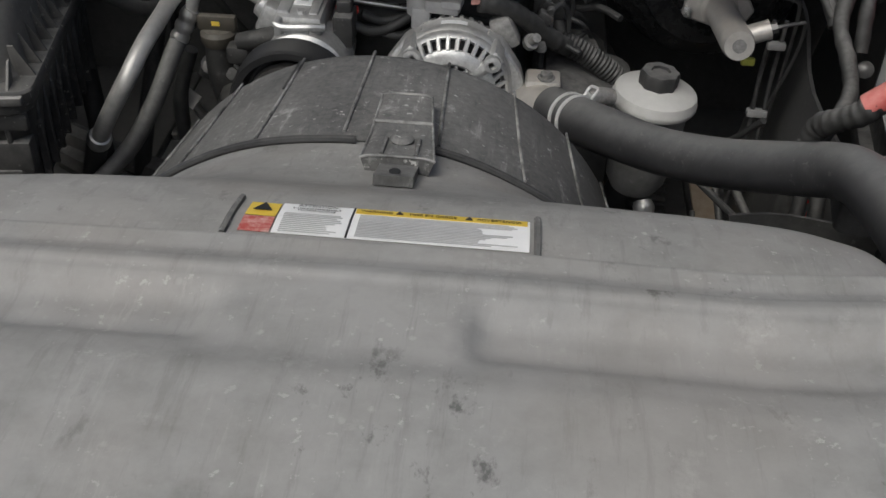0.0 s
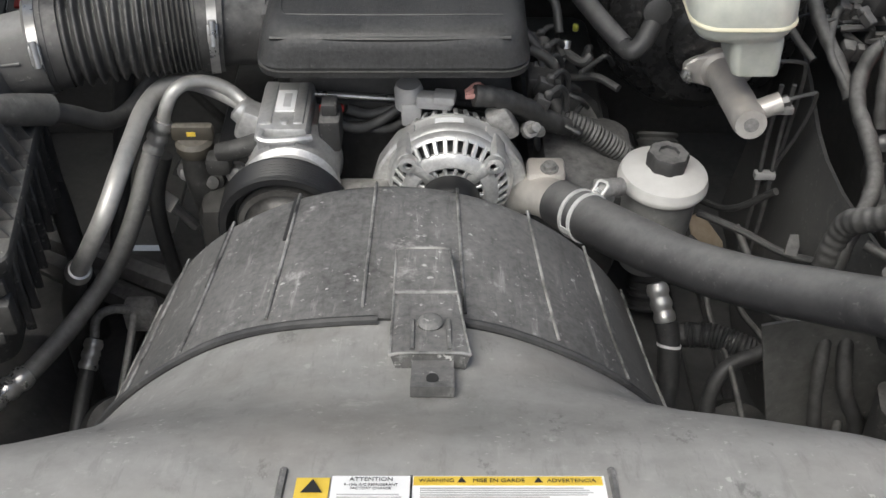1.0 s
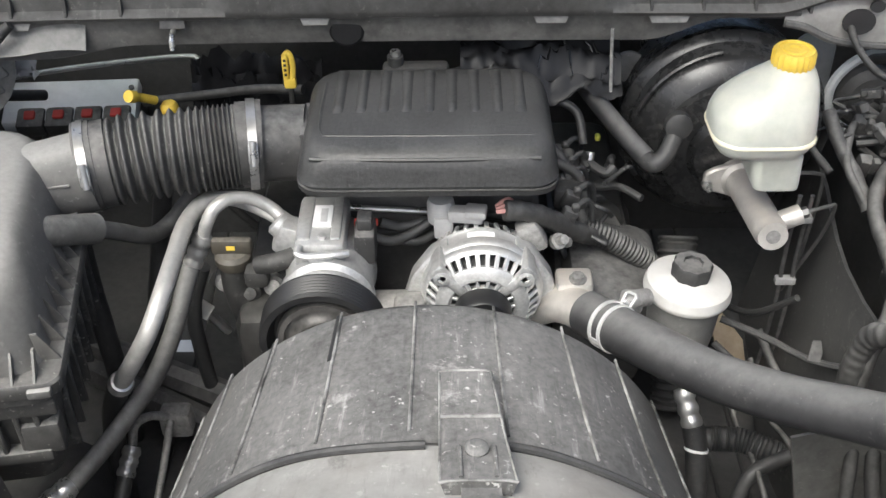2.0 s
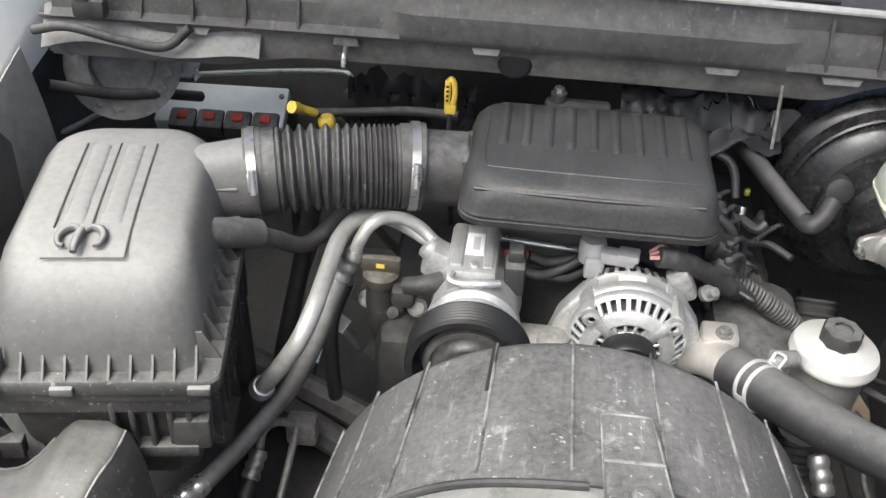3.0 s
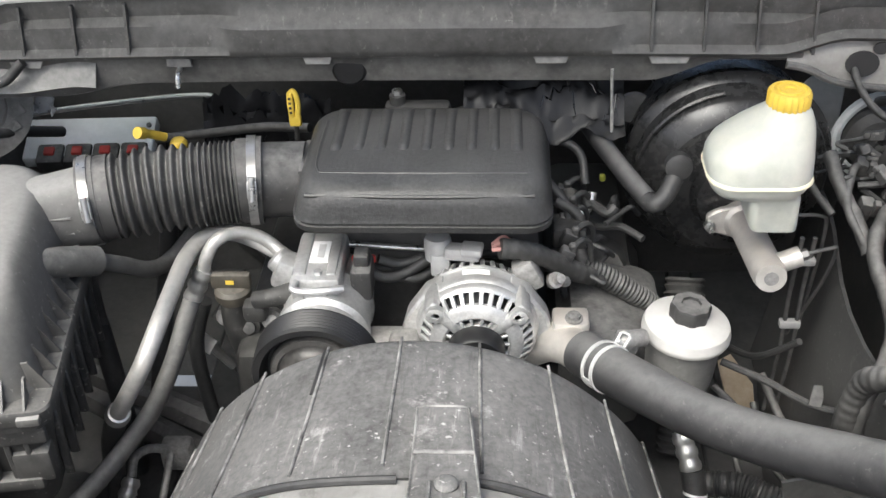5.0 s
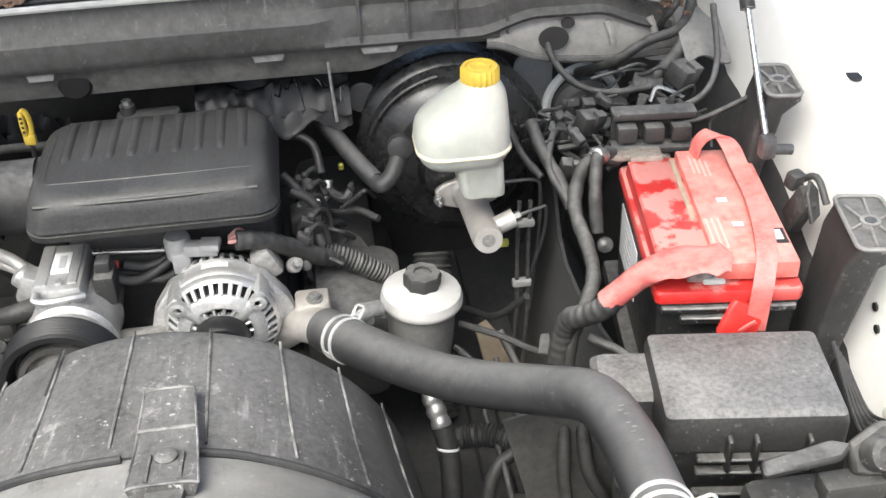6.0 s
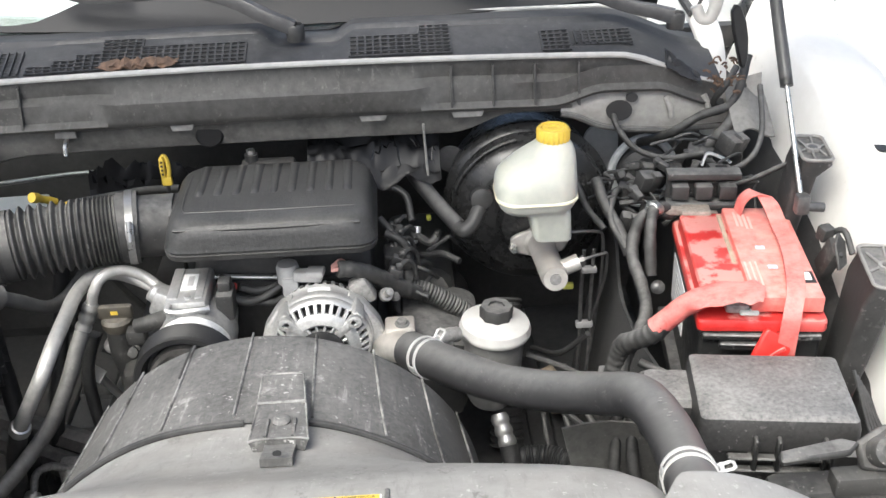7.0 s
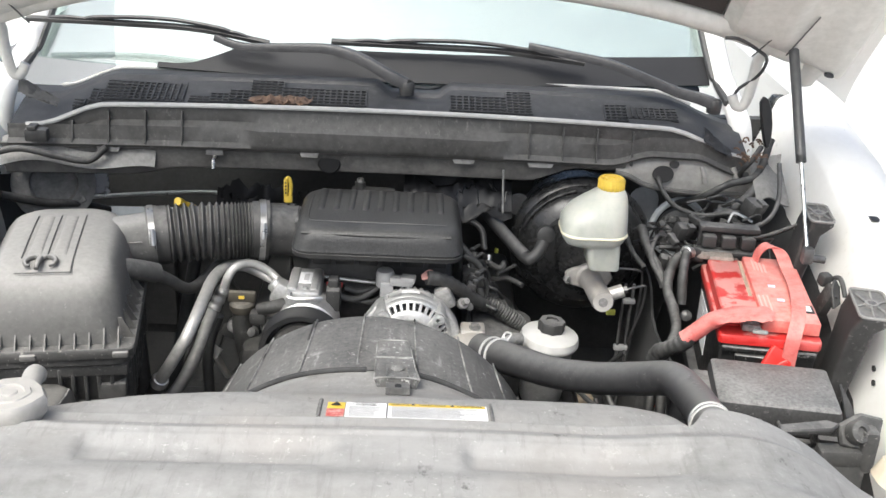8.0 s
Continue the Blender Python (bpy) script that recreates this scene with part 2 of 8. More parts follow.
M_SNOUT = surf("snout_plastic", (0.07, 0.068, 0.064), (0.115, 0.111, 0.104), 0.5, dust=0.55, dust_col=(0.225, 0.212, 0.192), specks=0.6, speck_col=(0.4, 0.385, 0.35), blotch=5, even=0.3, bump=0.06, settle=0.3)
M_ACHOSE = surf("dusty_hose_rubber", (0.07, 0.069, 0.066), (0.13, 0.127, 0.121), 0.55, dust=0.8, dust_col=(0.35, 0.338, 0.315), specks=0.15, even=0.5)
M_SPRING = surf("plated_spring_steel", (0.55, 0.55, 0.54), (0.72, 0.72, 0.71), 0.4, 0.25, bump=0.05)
M_GREYHOSE = surf("grey_rubber", (0.06, 0.059, 0.056), (0.1, 0.098, 0.093), 0.62, dust=0.7, dust_col=(0.28, 0.27, 0.25), specks=0.3)
M_PLASTICDUSTY = surf("very_dusty_plastic", (0.03, 0.03, 0.029), (0.07, 0.068, 0.065), 0.6, dust=0.7, dust_col=(0.25, 0.24, 0.22), specks=0.5, speck_col=(0.55, 0.53, 0.48), blotch=12)
M_TANK = surf("grey_tank", (0.17, 0.168, 0.163), (0.25, 0.246, 0.24), 0.55, dust=0.5, dust_col=(0.4, 0.38, 0.35), specks=0.3)
M_RUSTBOLT = surf("rusty_steel", (0.22, 0.18, 0.15), (0.4, 0.36, 0.32), 0.6, 0.4, bump=0.4, scale=200)
M_TAPE = surf("loom_tape", (0.016, 0.016, 0.0155), (0.045, 0.044, 0.042), 0.6, dust=0.65, dust_col=(0.26, 0.25, 0.235), bump=0.35)
M_YELLOWGREEN = surf("yellow_green_plastic", (0.4, 0.42, 0.06), (0.5, 0.5, 0.1), 0.5)
M_SHIELD = surf("dull_shield", (0.08, 0.08, 0.078), (0.13, 0.128, 0.122), 0.55, 0.5, dust=0.3)
M_FILMDULL = surf("smooth_black_film", (0.010, 0.010, 0.011), (0.017, 0.017, 0.018), 0.42, spec=0.35, bump=0.05)
M_FILM = surf("glossy_film", (0.012, 0.012, 0.013), (0.02, 0.02, 0.02), 0.17, spec=0.6, bump=0.0)
M_SEAM = surf("yellowed_seam", (0.7, 0.66, 0.48), (0.76, 0.72, 0.55), 0.45, bump=0)
M_TAN = surf("tan_dirt", (0.3, 0.24, 0.17), (0.42, 0.35, 0.27), 0.8, bump=0.4)
M_LINER = surf("liner_plastic", (0.042, 0.042, 0.042), (0.075, 0.074, 0.072), 0.6, dust=0.25, dust_col=(0.12, 0.12, 0.118), specks=0.2)
M_BATCASE = surf("battery_case", (0.012, 0.012, 0.012), (0.026, 0.026, 0.025), 0.42, dust=0.5, specks=0.7, blotch=20)
M_REDPALE = surf("bleached_red", (0.68, 0.12, 0.1), (0.72, 0.24, 0.2), 0.5, dust=0.6, dust_col=(0.72, 0.42, 0.38), blotch=18, grime=0.35)
M_REDPRINT = surf("pale_red_print", (0.75, 0.4, 0.36), (0.78, 0.45, 0.4), 0.5, bump=0)
M_BLUEWHITE = surf("pale_blue_print", (0.55, 0.62, 0.8), (0.65, 0.7, 0.85), 0.5, bump=0)
M_PALEGREEN = surf("corrosion_green", (0.5, 0.62, 0.56), (0.66, 0.72, 0.68), 0.9, bump=0.5, scale=300)
M_REDBRIGHT = surf("bright_red", (0.66, 0.03, 0.025), (0.74, 0.05, 0.04), 0.45)
M_FUSELID = surf("fuse_lid", (0.022, 0.022, 0.022), (0.05, 0.049, 0.048), 0.55, dust=1.0, dust_col=(0.27, 0.262, 0.25), specks=0.6, speck_col=(0.36, 0.35, 0.33), blotch=14, scale=150, even=0.1)
M_ENDPANEL = surf("dusty_pale_paint", (0.27, 0.262, 0.245), (0.38, 0.37, 0.345), 0.55, dust=0.4, dust_col=(0.3, 0.29, 0.27), specks=0.2, speck_col=(0.12, 0.115, 0.11))
M_PADGREY = surf("worn_pad", (0.16, 0.155, 0.15), (0.25, 0.245, 0.235), 0.65, dust=0.4)
M_CREAM = surf("cream_rubber", (0.55, 0.48, 0.36), (0.63, 0.56, 0.44), 0.6)
M_RIM = surf("pale_rim", (0.4, 0.42, 0.43), (0.5, 0.52, 0.53), 0.5)
M_ECU = surf("silver_case", (0.62, 0.64, 0.67), (0.72, 0.74, 0.77), 0.45, 0.15, bump=0.05)


# ---- mesh helpers ----
def thing(name, m, label, category, group="", kind=""):
    ob = new(name)
    ob.empty_display_size = 0.02
    ob.matrix_world = m
    return tagged(ob, label, category, group, kind)


def link(name, bm, mat, sharp=38):
    me = bpy.data.meshes.new(name)
    bmesh.ops.recalc_face_normals(bm, faces=bm.faces)
    bm.to_mesh(me)
    bm.free()
    me.polygons.foreach_set("use_smooth", [True] * len(me.polygons))
    me.set_sharp_from_angle(angle=radians(sharp))
    me.materials.append(mat)
    return new(name, me)


def part(name, bm, material, parent, label="", sharp=38):
    """Links a bmesh as one mesh object under a thing or part, in that thing's own space."""
    ob = link(name, bm, material, sharp)
    ob.parent = parent
    return tagged(ob, label)


def solo(name, bm, material, label, category, group="", kind="", sharp=38):
    """A thing that is one mesh, modelled in world space; its origin goes to its base."""
    vs = [v.co for v in bm.verts]
    lo = Vector([min(v[k] for v in vs) for k in range(3)])
    hi = Vector([max(v[k] for v in vs) for k in range(3)])
    base = Vector(((lo.x + hi.x) / 2, (lo.y + hi.y) / 2, lo.z))
    bmesh.ops.translate(bm, verts=bm.verts, vec=-base)
    ob = link(name, bm, material, sharp)
    ob.location = base
    return tagged(ob, label, category, group, kind)


def absorb(bm, other, m=None):
    me = bpy.data.meshes.new("tmp")
    if m is not None:
        bmesh.ops.transform(other, matrix=m, verts=other.verts)
    other.to_mesh(me)
    other.free()
    bm.from_mesh(me)
    bpy.data.meshes.remove(me)


def box(bm, size, centre=(0, 0, 0), bevel=0.003, seg=2, m=None, taper=(1, 1)):
    """A bevelled box; taper scales its top in x and y."""
    t = bmesh.new()
    bmesh.ops.create_cube(t, size=1)
    for v in t.verts:
        if v.co.z > 0:
            v.co.x *= taper[0]
            v.co.y *= taper[1]
        v.co = Vector((v.co.x * size[0], v.co.y * size[1], v.co.z * size[2]))
    if bevel:
        bmesh.ops.bevel(t, geom=t.edges[:], offset=bevel, segments=seg, profile=0.5, affect="EDGES")
    mm = Matrix.Translation(centre)
    absorb(bm, t, (m @ mm) if m is not None else mm)
    return bm


def spline(pts, per=8):
    p = [Vector(q) for q in pts]
    if len(p) == 2:
        return [p[0].lerp(p[1], k / per) for k in range(per + 1)]
    p = [2 * p[0] - p[1], *p, 2 * p[-1] - p[-2]]
    out = []
    for i in range(1, len(p) - 2):
        a, b, c, d = p[i - 1:i + 3]
        for k in range(per):
            t = k / per
            out.append(0.5 * (2 * b + (c - a) * t + (2 * a - 5 * b + 4 * c - d) * t * t + (3 * b - a - 3 * c + d) * t ** 3))
    out.append(p[-2])
    return out


def tube(bm, pts, r, seg=12, per=8, rf=None, raw=False):
    """A round pipe along a smooth line; rf(u, s) scales its radius, u from 0 to 1 and s in metres."""
    line = [Vector(q) for q in pts] if raw else spline(pts, per)
    length = [0.0]
    for a, b in zip(line, line[1:]):
        length.append(length[-1] + (b - a).length)
    nrm = None
    rings = []
    for i, p in enumerate(line):
        t = (line[min(i + 1, len(line) - 1)] - line[max(i - 1, 0)]).normalized()
        if nrm is None:
            nrm = t.orthogonal().normalized()
        nrm = (nrm - t * nrm.dot(t)).normalized()
        bi = t.cross(nrm)
        rr = r * (rf(length[i] / length[-1], length[i]) if rf else 1)
        rings.append([bm.verts.new(p + rr * (math.cos(2 * math.pi * k / seg) * nrm + math.sin(2 * math.pi * k / seg) * bi)) for k in range(seg)])
    skin(bm, rings)
    return bm


def skin(bm, rings, cap=True, closed=True):
    n = len(rings[0])
    for a, b in zip(rings, rings[1:]):
        for k in range(n if closed else n - 1):
            bm.faces.new((a[k], a[(k + 1) % n], b[(k + 1) % n], b[k]))
    if cap and closed:
        bm.faces.new(rings[0][::-1])
        bm.faces.new(rings[-1])


def lathe(bm, prof, seg=28, m=None, wobble=None):
    """A turned form from (radius, height) pairs along z, placed by m. wobble(a) scales the radius round the turn."""
    m = m or Matrix()
    rings = []
    for r, h in prof:
        ring = []
        for k in range(seg):
            a = 2 * math.pi * k / seg
            q = max(r, 1e-4) * (wobble(a, h) if wobble else 1)
            ring.append(bm.verts.new(m @ Vector((q * math.cos(a), q * math.sin(a), h))))
        rings.append(ring)
    skin(bm, rings)
    return bm


def rrect(w, d, r, n=4):
    """Corner-rounded rectangle in xy, counter-clockwise."""
    out = []
    for cx, cy, a0 in ((w / 2 - r, d / 2 - r, 0), (-w / 2 + r, d / 2 - r, 90), (-w / 2 + r, -d / 2 + r, 180), (w / 2 - r, -d / 2 + r, 270)):
        for k in range(n + 1):
            a = radians(a0 + 90 * k / n)
            out.append((cx + r * math.cos(a), cy + r * math.sin(a)))
    return out


def stack(bm, layers, m=None):
    """Loft through rounded rectangles: (w, d, r, z, dx, dy) each."""
    m = m or Matrix()
    rings = []
    for w, d, r, z, dx, dy in layers:
        rings.append([bm.verts.new(m @ Vector((x + dx, y + dy, z))) for x, y in rrect(w, d, r, 5)])
    skin(bm, rings)
    return bm


def plate(bm, outline, thick, m=None, bevel=0.0):
    """A flat plate from an outline in xy, thick in z, placed by m."""
    t = bmesh.new()
    f = t.faces.new([t.verts.new((x, y, 0)) for x, y in outline])
    ex = bmesh.ops.extrude_face_region(t, geom=[f])
    bmesh.ops.translate(t, verts=[v for v in ex["geom"] if isinstance(v, bmesh.types.BMVert)], vec=(0, 0, thick))
    if bevel:
        bmesh.ops.bevel(t, geom=t.edges[:], offset=bevel, segments=1, affect="EDGES")
    absorb(bm, t, m)
    return bm


def sheet(bm, f, us, vs, thick=0.004):
    """A curved sheet f(u, v) with thickness below it."""
    top = [[Vector(f(u, v)) for v in vs] for u in us]
    nu, nv = len(us), len(vs)
    nor = [[None] * nv for _ in range(nu)]
    for i in range(nu):
        for j in range(nv):
            a = top[min(i + 1, nu - 1)][j] - top[max(i - 1, 0)][j]
            b = top[i][min(j + 1, nv - 1)] - top[i][max(j - 1, 0)]
            c = a.cross(b)
            nor[i][j] = c.normalized() if c.length > 1e-12 else Vector((0, 0, 1))
    tv = [[bm.verts.new(p) for p in row] for row in top]
    bv = [[bm.verts.new(top[i][j] - nor[i][j] * thick) for j in range(nv)] for i in range(nu)]
    for i in range(nu - 1):
        for j in range(nv - 1):
            bm.faces.new((tv[i][j], tv[i + 1][j], tv[i + 1][j + 1], tv[i][j + 1]))
            bm.faces.new((bv[i][j + 1], bv[i + 1][j + 1], bv[i + 1][j], bv[i][j]))
    rim = [(i, 0) for i in range(nu)] + [(nu - 1, j) for j in range(1, nv)] + [(i, nv - 1) for i in range(nu - 2, -1, -1)] + [(0, j) for j in range(nv - 2, 0, -1)]
    for (i, j), (k, q) in zip(rim, rim[1:] + rim[:1]):
        bm.faces.new((tv[i][j], bv[i][j], bv[k][q], tv[k][q]))
    return bm


def span(a, b, n):
    return [a + (b - a) * k / n for k in range(n + 1)]


def lerp_table(tab, y):
    if y <= tab[0][0]:
        return tab[0][1:]
    for a, b in zip(tab, tab[1:]):
        if y <= b[0]:
            k = (y - a[0]) / (b[0] - a[0])
            return [p + (q - p) * k for p, q in zip(a[1:], b[1:])]
    return tab[-1][1:]


def smooth(a, b, v):
    """0 at a to 1 at b, eased."""
    k = min(max((v - a) / (b - a), 0), 1)
    return k * k * (3 - 2 * k)


AXIS_Y = Matrix.Rotation(radians(90), 4, "X")  # turned forms that face the front of the truck

# ---- structure ----
bm = bmesh.new()
sheet(bm, lambda u, v: (u, v, 0.0), [-300, -30, -8, -3, 0, 3, 8, 30, 300], [-300, -30, -8, -3, 0, 3, 8, 30, 300], 0.05)
ground = link("ground", bm, M_GROUND)
tagged(ground, "pale sunlit concrete yard under the truck", "ground", kind="structure")

# firewall and inner walls that close the bay
bm = bmesh.new()
box(bm, (1.9, 0.03, 1.0), (0, 1.9, 0.62), 0.0)
tagged(link("wall_firewall", bm, M_WALL), "black painted steel firewall behind the engine", "firewall", kind="structure")

# ---- fenders and aprons ----
RAIL = [(0.1, 0.70, 0.84), (0.4, 0.80, 0.88), (0.6, 0.86, 0.915), (0.82, 0.90, 0.955), (0.95, 0.915, 0.985), (1.08, 0.92, 1.035), (1.21, 0.92, 1.095), (1.45, 0.91, 1.17), (1.75, 0.90, 1.22)]
FENDER_SECTION = [(-0.022, -0.150), (-0.016, -0.135), (-0.012, -0.12), (0.014, -0.05), (0.028, -0.010), (0.034, -0.003), (0.046, 0.003), (0.054, 0.008), (0.09, 0.010), (0.13, 0.006), (0.17, -0.012), (0.195, -0.05), (0.21, -0.2), (0.21, -0.55)]


# the passenger flange leans back and reaches deeper towards the front
PASSENGER_SECTION = [(-0.028, -0.150), (-0.024, -0.100), (-0.019, -0.088), (0.007, -0.040), (0.026, -0.008)] + FENDER_SECTION[5:]


def fender_pt(side, y, k):
    x, z = lerp_table(RAIL, y)
    dx, dz = FENDER_SECTION[k] if side > 0 else PASSENGER_SECTION[k]
    if side < 0 and k < 2:
        dz -= (0.13 if k == 0 else 0.05) * smooth(1.02, 0.93, y)
    return side * (x + dx), y, z + dz


def rail_pt(side, y, dx, dz):
    x, z = lerp_table(RAIL, y)
    return Vector((side * (x + dx), y, z + dz))


for side, word in ((1, "driver"), (-1, "passenger")):
    wing = thing("fender", Matrix.Translation((side * 1.0, 0.9, 0.4)), "white painted front fender with a folded inner flange", "fender", "front fenders")
    bm = bmesh.new()
    o = Vector((side * 1.0, 0.9, 0.4))
    ys = span(0.1, 1.75, 60)
    sheet(bm, lambda y, k, s=side, o=o: Vector(fender_pt(s, y, k)) - o, ys if side < 0 else ys[::-1], range(len(FENDER_SECTION)), 0.003)
    part("skin", bm, M_WHITE, wing)
    # slots and bolt holes along the flange
    for y in (0.62, 0.76, 0.98, 1.24):
        bm = bmesh.new()
        p = rail_pt(side, y, 0.075, 0.0085) - o
        stack(bm, [(0.018, 0.032, 0.0089, 0.0, 0, 0), (0.018, 0.032, 0.0089, 0.003, 0, 0)], Matrix.Translation(p))
        part("slot_plug", bm, M_INKDARK, wing, "dark oval slot")
    for y in (0.60, 0.66, 0.73, 0.80, 0.92, 0.945, 1.02, 1.05):
        bm = bmesh.new()
        h = -0.055 + 0.012 * math.sin(40 * y)
        if side > 0:
            hole = Matrix.Translation(rail_pt(side, y, 0.0095 + 0.37 * (h + 0.05), h) - o) @ Matrix.Rotation(radians(-90), 4, "Y")
        else:
            hole = Matrix.Translation(rail_pt(side, y, 0.007 + 0.54 * (h + 0.04), h) - o) @ Matrix.Rotation(radians(61), 4, "Y") @ Matrix.Translation((0, 0, 0.0012))
        lathe(bm, [(0.0, 0.0), (0.006, 0.0), (0.006, 0.003), (0.0, 0.003)], 12, hole)
        part("bolt_hole", bm, M_INKDARK, wing, "dark round hole")
    bm = bmesh.new()

    def apron(y, k, side=side):
        x, z = lerp_table(RAIL, y)
        dx, dz = [(-0.004, -0.125), (-0.028, -0.16), (-0.03, -0.30), (-0.10, -0.42), (-0.16, -0.75)][k]
        return side * (x + dx + (0.03 if side < 0 else 0.0)), y, z + dz

    ys = span(0.1, 1.88, 30)
    sheet(bm, apron, ys if side < 0 else ys[::-1], range(5), 0.004)
    tagged(link("wall_apron_" + word, bm, M_WALL), "black inner wheel housing panel of the engine bay", "inner panel", kind="structure")

# underbody that closes the bay from below, with gaps that let the ground show
for x0, x1, y0, y1, z in ((-0.86, -0.535, 0.2, 1.9, 0.42), (-0.535, -0.46, 0.2, 1.515, 0.42), (-0.535, -0.46, 1.63, 1.9, 0.42), (-0.46, 0.44, 0.2, 1.9, 0.42), (0.44, 0.49, 0.2, 1.9, 0.42), (0.49, 0.86, 0.2, 1.9, 0.42)):
    bm = bmesh.new()
    box(bm, (x1 - x0, y1 - y0, 0.02), ((x0 + x1) / 2, (y0 + y1) / 2, z), 0.004, 1)
    tagged(link("floor_underbody", bm, M_WALL), "dark dirty splash shield below the engine", "splash shield", kind="structure")

# ---- cowl ----


def cowl_line(x):
    """Depth and height of the cowl's front top edge."""
    c = 1 - (x / 0.9) ** 2
    drop = 0.055 * smooth(0.60, 0.80, x) + 0.045 * smooth(-0.62, -0.78, x)
    return 1.497 - 0.018 * c, 1.187 + 0.03 * c - drop


bm = bmesh.new()


def cowl_face(x, k):
    y0, z1 = cowl_line(x)
    bulge = 0.018 * smooth(-0.34, -0.29, x) * smooth(0.28, 0.22, x)
    low = min(1.108 + 0.02 * (1 - (x / 0.9) ** 2) + 0.026 * smooth(0.48, 0.58, x), z1 - 0.035)
    return [(x, y0 + 0.015, low - 0.004), (x, y0 - 0.022, low), (x, y0 - 0.026, low + 0.006), (x, y0 - 0.012 - bulge, low + 0.014), (x, y0 - 0.008 - bulge, low + 0.045), (x, y0 + 0.004 - bulge * 0.5, z1 - 0.03), (x, y0 + 0.002, z1 - 0.012), (x, y0 + 0.004, z1)][k]


sheet(bm, cowl_face, span(-0.84, 0.80, 80), range(8), 0.003)
wall_cowl = tagged(link("wall_cowl", bm, M_COWLGREY), "grey dusty plastic cowl front with stiffening webs", "cowl", kind="structure")
for x in (-0.70, -0.62, -0.54, -0.46, 0.30, 0.375, 0.45, 0.53):
    bm = bmesh.new()
    y0, z1 = cowl_line(x)
    low = 1.112 + 0.02 * (1 - (x / 0.9) ** 2)
    outline = [(-0.006, z1 - 0.008), (0.0, low), (0.026, low), (0.026, low + 0.006), (0.008, z1 - 0.008)]
    plate(bm, [(a, b) for a, b in outline], 0.004, Matrix(((0, 0, 1, x), (-1, 0, 0, y0 + 0.003), (0, 1, 0, 0), (0, 0, 0, 1))))
    part("web", bm, M_COWLGREY, wall_cowl)
# painted steel lip below the plastic cowl
bm = bmesh.new()


def lip_pt(x, k):
    c = 1 - (x / 0.9) ** 2
    y0 = 1.50 - 0.018 * c
    wave = 0.006 * math.sin(9 * x) + 0.004 * math.sin(23 * x + 1)
    low = 1.05 + 0.022 * c + 0.035 * smooth(0.30, 0.42, x) - 0.02 * smooth(-0.45, -0.6, x)
    return [(x, y0 + 0.16, low - 0.02), (x, y0 + 0.05, low - 0.006), (x, y0 + 0.012, low), (x, y0, low + 0.006), (x, y0 - 0.004, low + 0.022), (x, y0 - 0.008 + wave * 0.4, 1.10 + 0.02 * c), (x, y0 - 0.020, 1.106 + 0.02 * c), (x, y0 - 0.022, 1.112 + 0.02 * c)][k]


sheet(bm, lip_pt, span(-0.86, 0.52, 76), range(8), 0.003)
tagged(link("trim_cowl_lip", bm, M_COWLSTEEL), "dusty painted steel lip under the cowl", "cowl lip", kind="structure")
# pale tabs and the black plug on the lip
for x, w in ((-0.18, 0.05), (0.16, 0.06), (0.33, 0.07), (-0.62, 0.06)):
    bm = bmesh.new()
    y0, z = 1.462 + 0.018 * (x / 0.9) ** 2, 1.112 + 0.02 * (1 - (x / 0.9) ** 2)
    plate(bm, [(-w / 2, 0.004), (w / 2, 0.004), (w * 0.36, -0.018), (-w * 0.36, -0.018)], 0.003, pose(x, y0 + 0.004, z, 78), 0.001)
    solo("clip_tab", bm, M_TAB, "worn pale painted steel tab on the cowl lip", "tab", "cowl tabs")
bm = bmesh.new()
lathe(bm, [(0.0, 0.0), (0.024, 0.0), (0.026, 0.004), (0.022, 0.008), (0.0, 0.009)], 28, pose(-0.137, 1.482, 1.098, 90))
solo("grommet", bm, M_BELT, "black rubber plug in the cowl lip", "grommet")
stud = thing("cowl_stud", Matrix.Translation((-0.388, 1.466, 1.106)), "bare metal stud with wing nut on the cowl", "stud")
bm = bmesh.new()
tube(bm, [(0, 0.015, 0.0), (0, -0.012, -0.004), (0, -0.020, -0.022)], 0.004, 8)
part("shank", bm, M_STEEL, stud)
bm = bmesh.new()
plate(bm, [(-0.02, -0.006), (-0.008, -0.007), (0.008, -0.007), (0.02, -0.006), (0.018, 0.006), (0.006, 0.009), (-0.006, 0.009), (-0.018, 0.006)], 0.004, pose(0, 0.004, 0.008, 80), 0.001)
part("wing", bm, M_DARKSTEEL, stud)

# cowl top panel with lattice vents
grille = thing("cowl_grille", Matrix.Translation((0, 1.5, 1.2)), "dark grey plastic cowl top panel with lattice vents", "cowl panel")
CO = Vector((0, 1.5, 1.2))


def cowl_top(x, v):
    """v from 0 at the front seal to 1 below the glass."""
    y0, z1 = cowl_line(x)
    c = 1 - (x / 0.9) ** 2
    y, z = lerp_table([(0, 0.0, 0.0), (0.15, 0.02, 0.008), (0.25, 0.034, 0.012), (0.6, 0.085, 0.029), (0.66, 0.094, 0.030), (0.70, 0.10, 0.036), (0.74, 0.108, 0.037), (1.0, 0.17, 0.03)], v)
    back = 0.03 * smooth(0.3, 0.8, abs(x)) * v
    dip = -0.022 * smooth(0.085, 0.05, abs(x - 0.045)) * smooth(0.3, 0.6, v)
    return Vector((x, y0 + y + back, z1 + z + dip + 0.004))


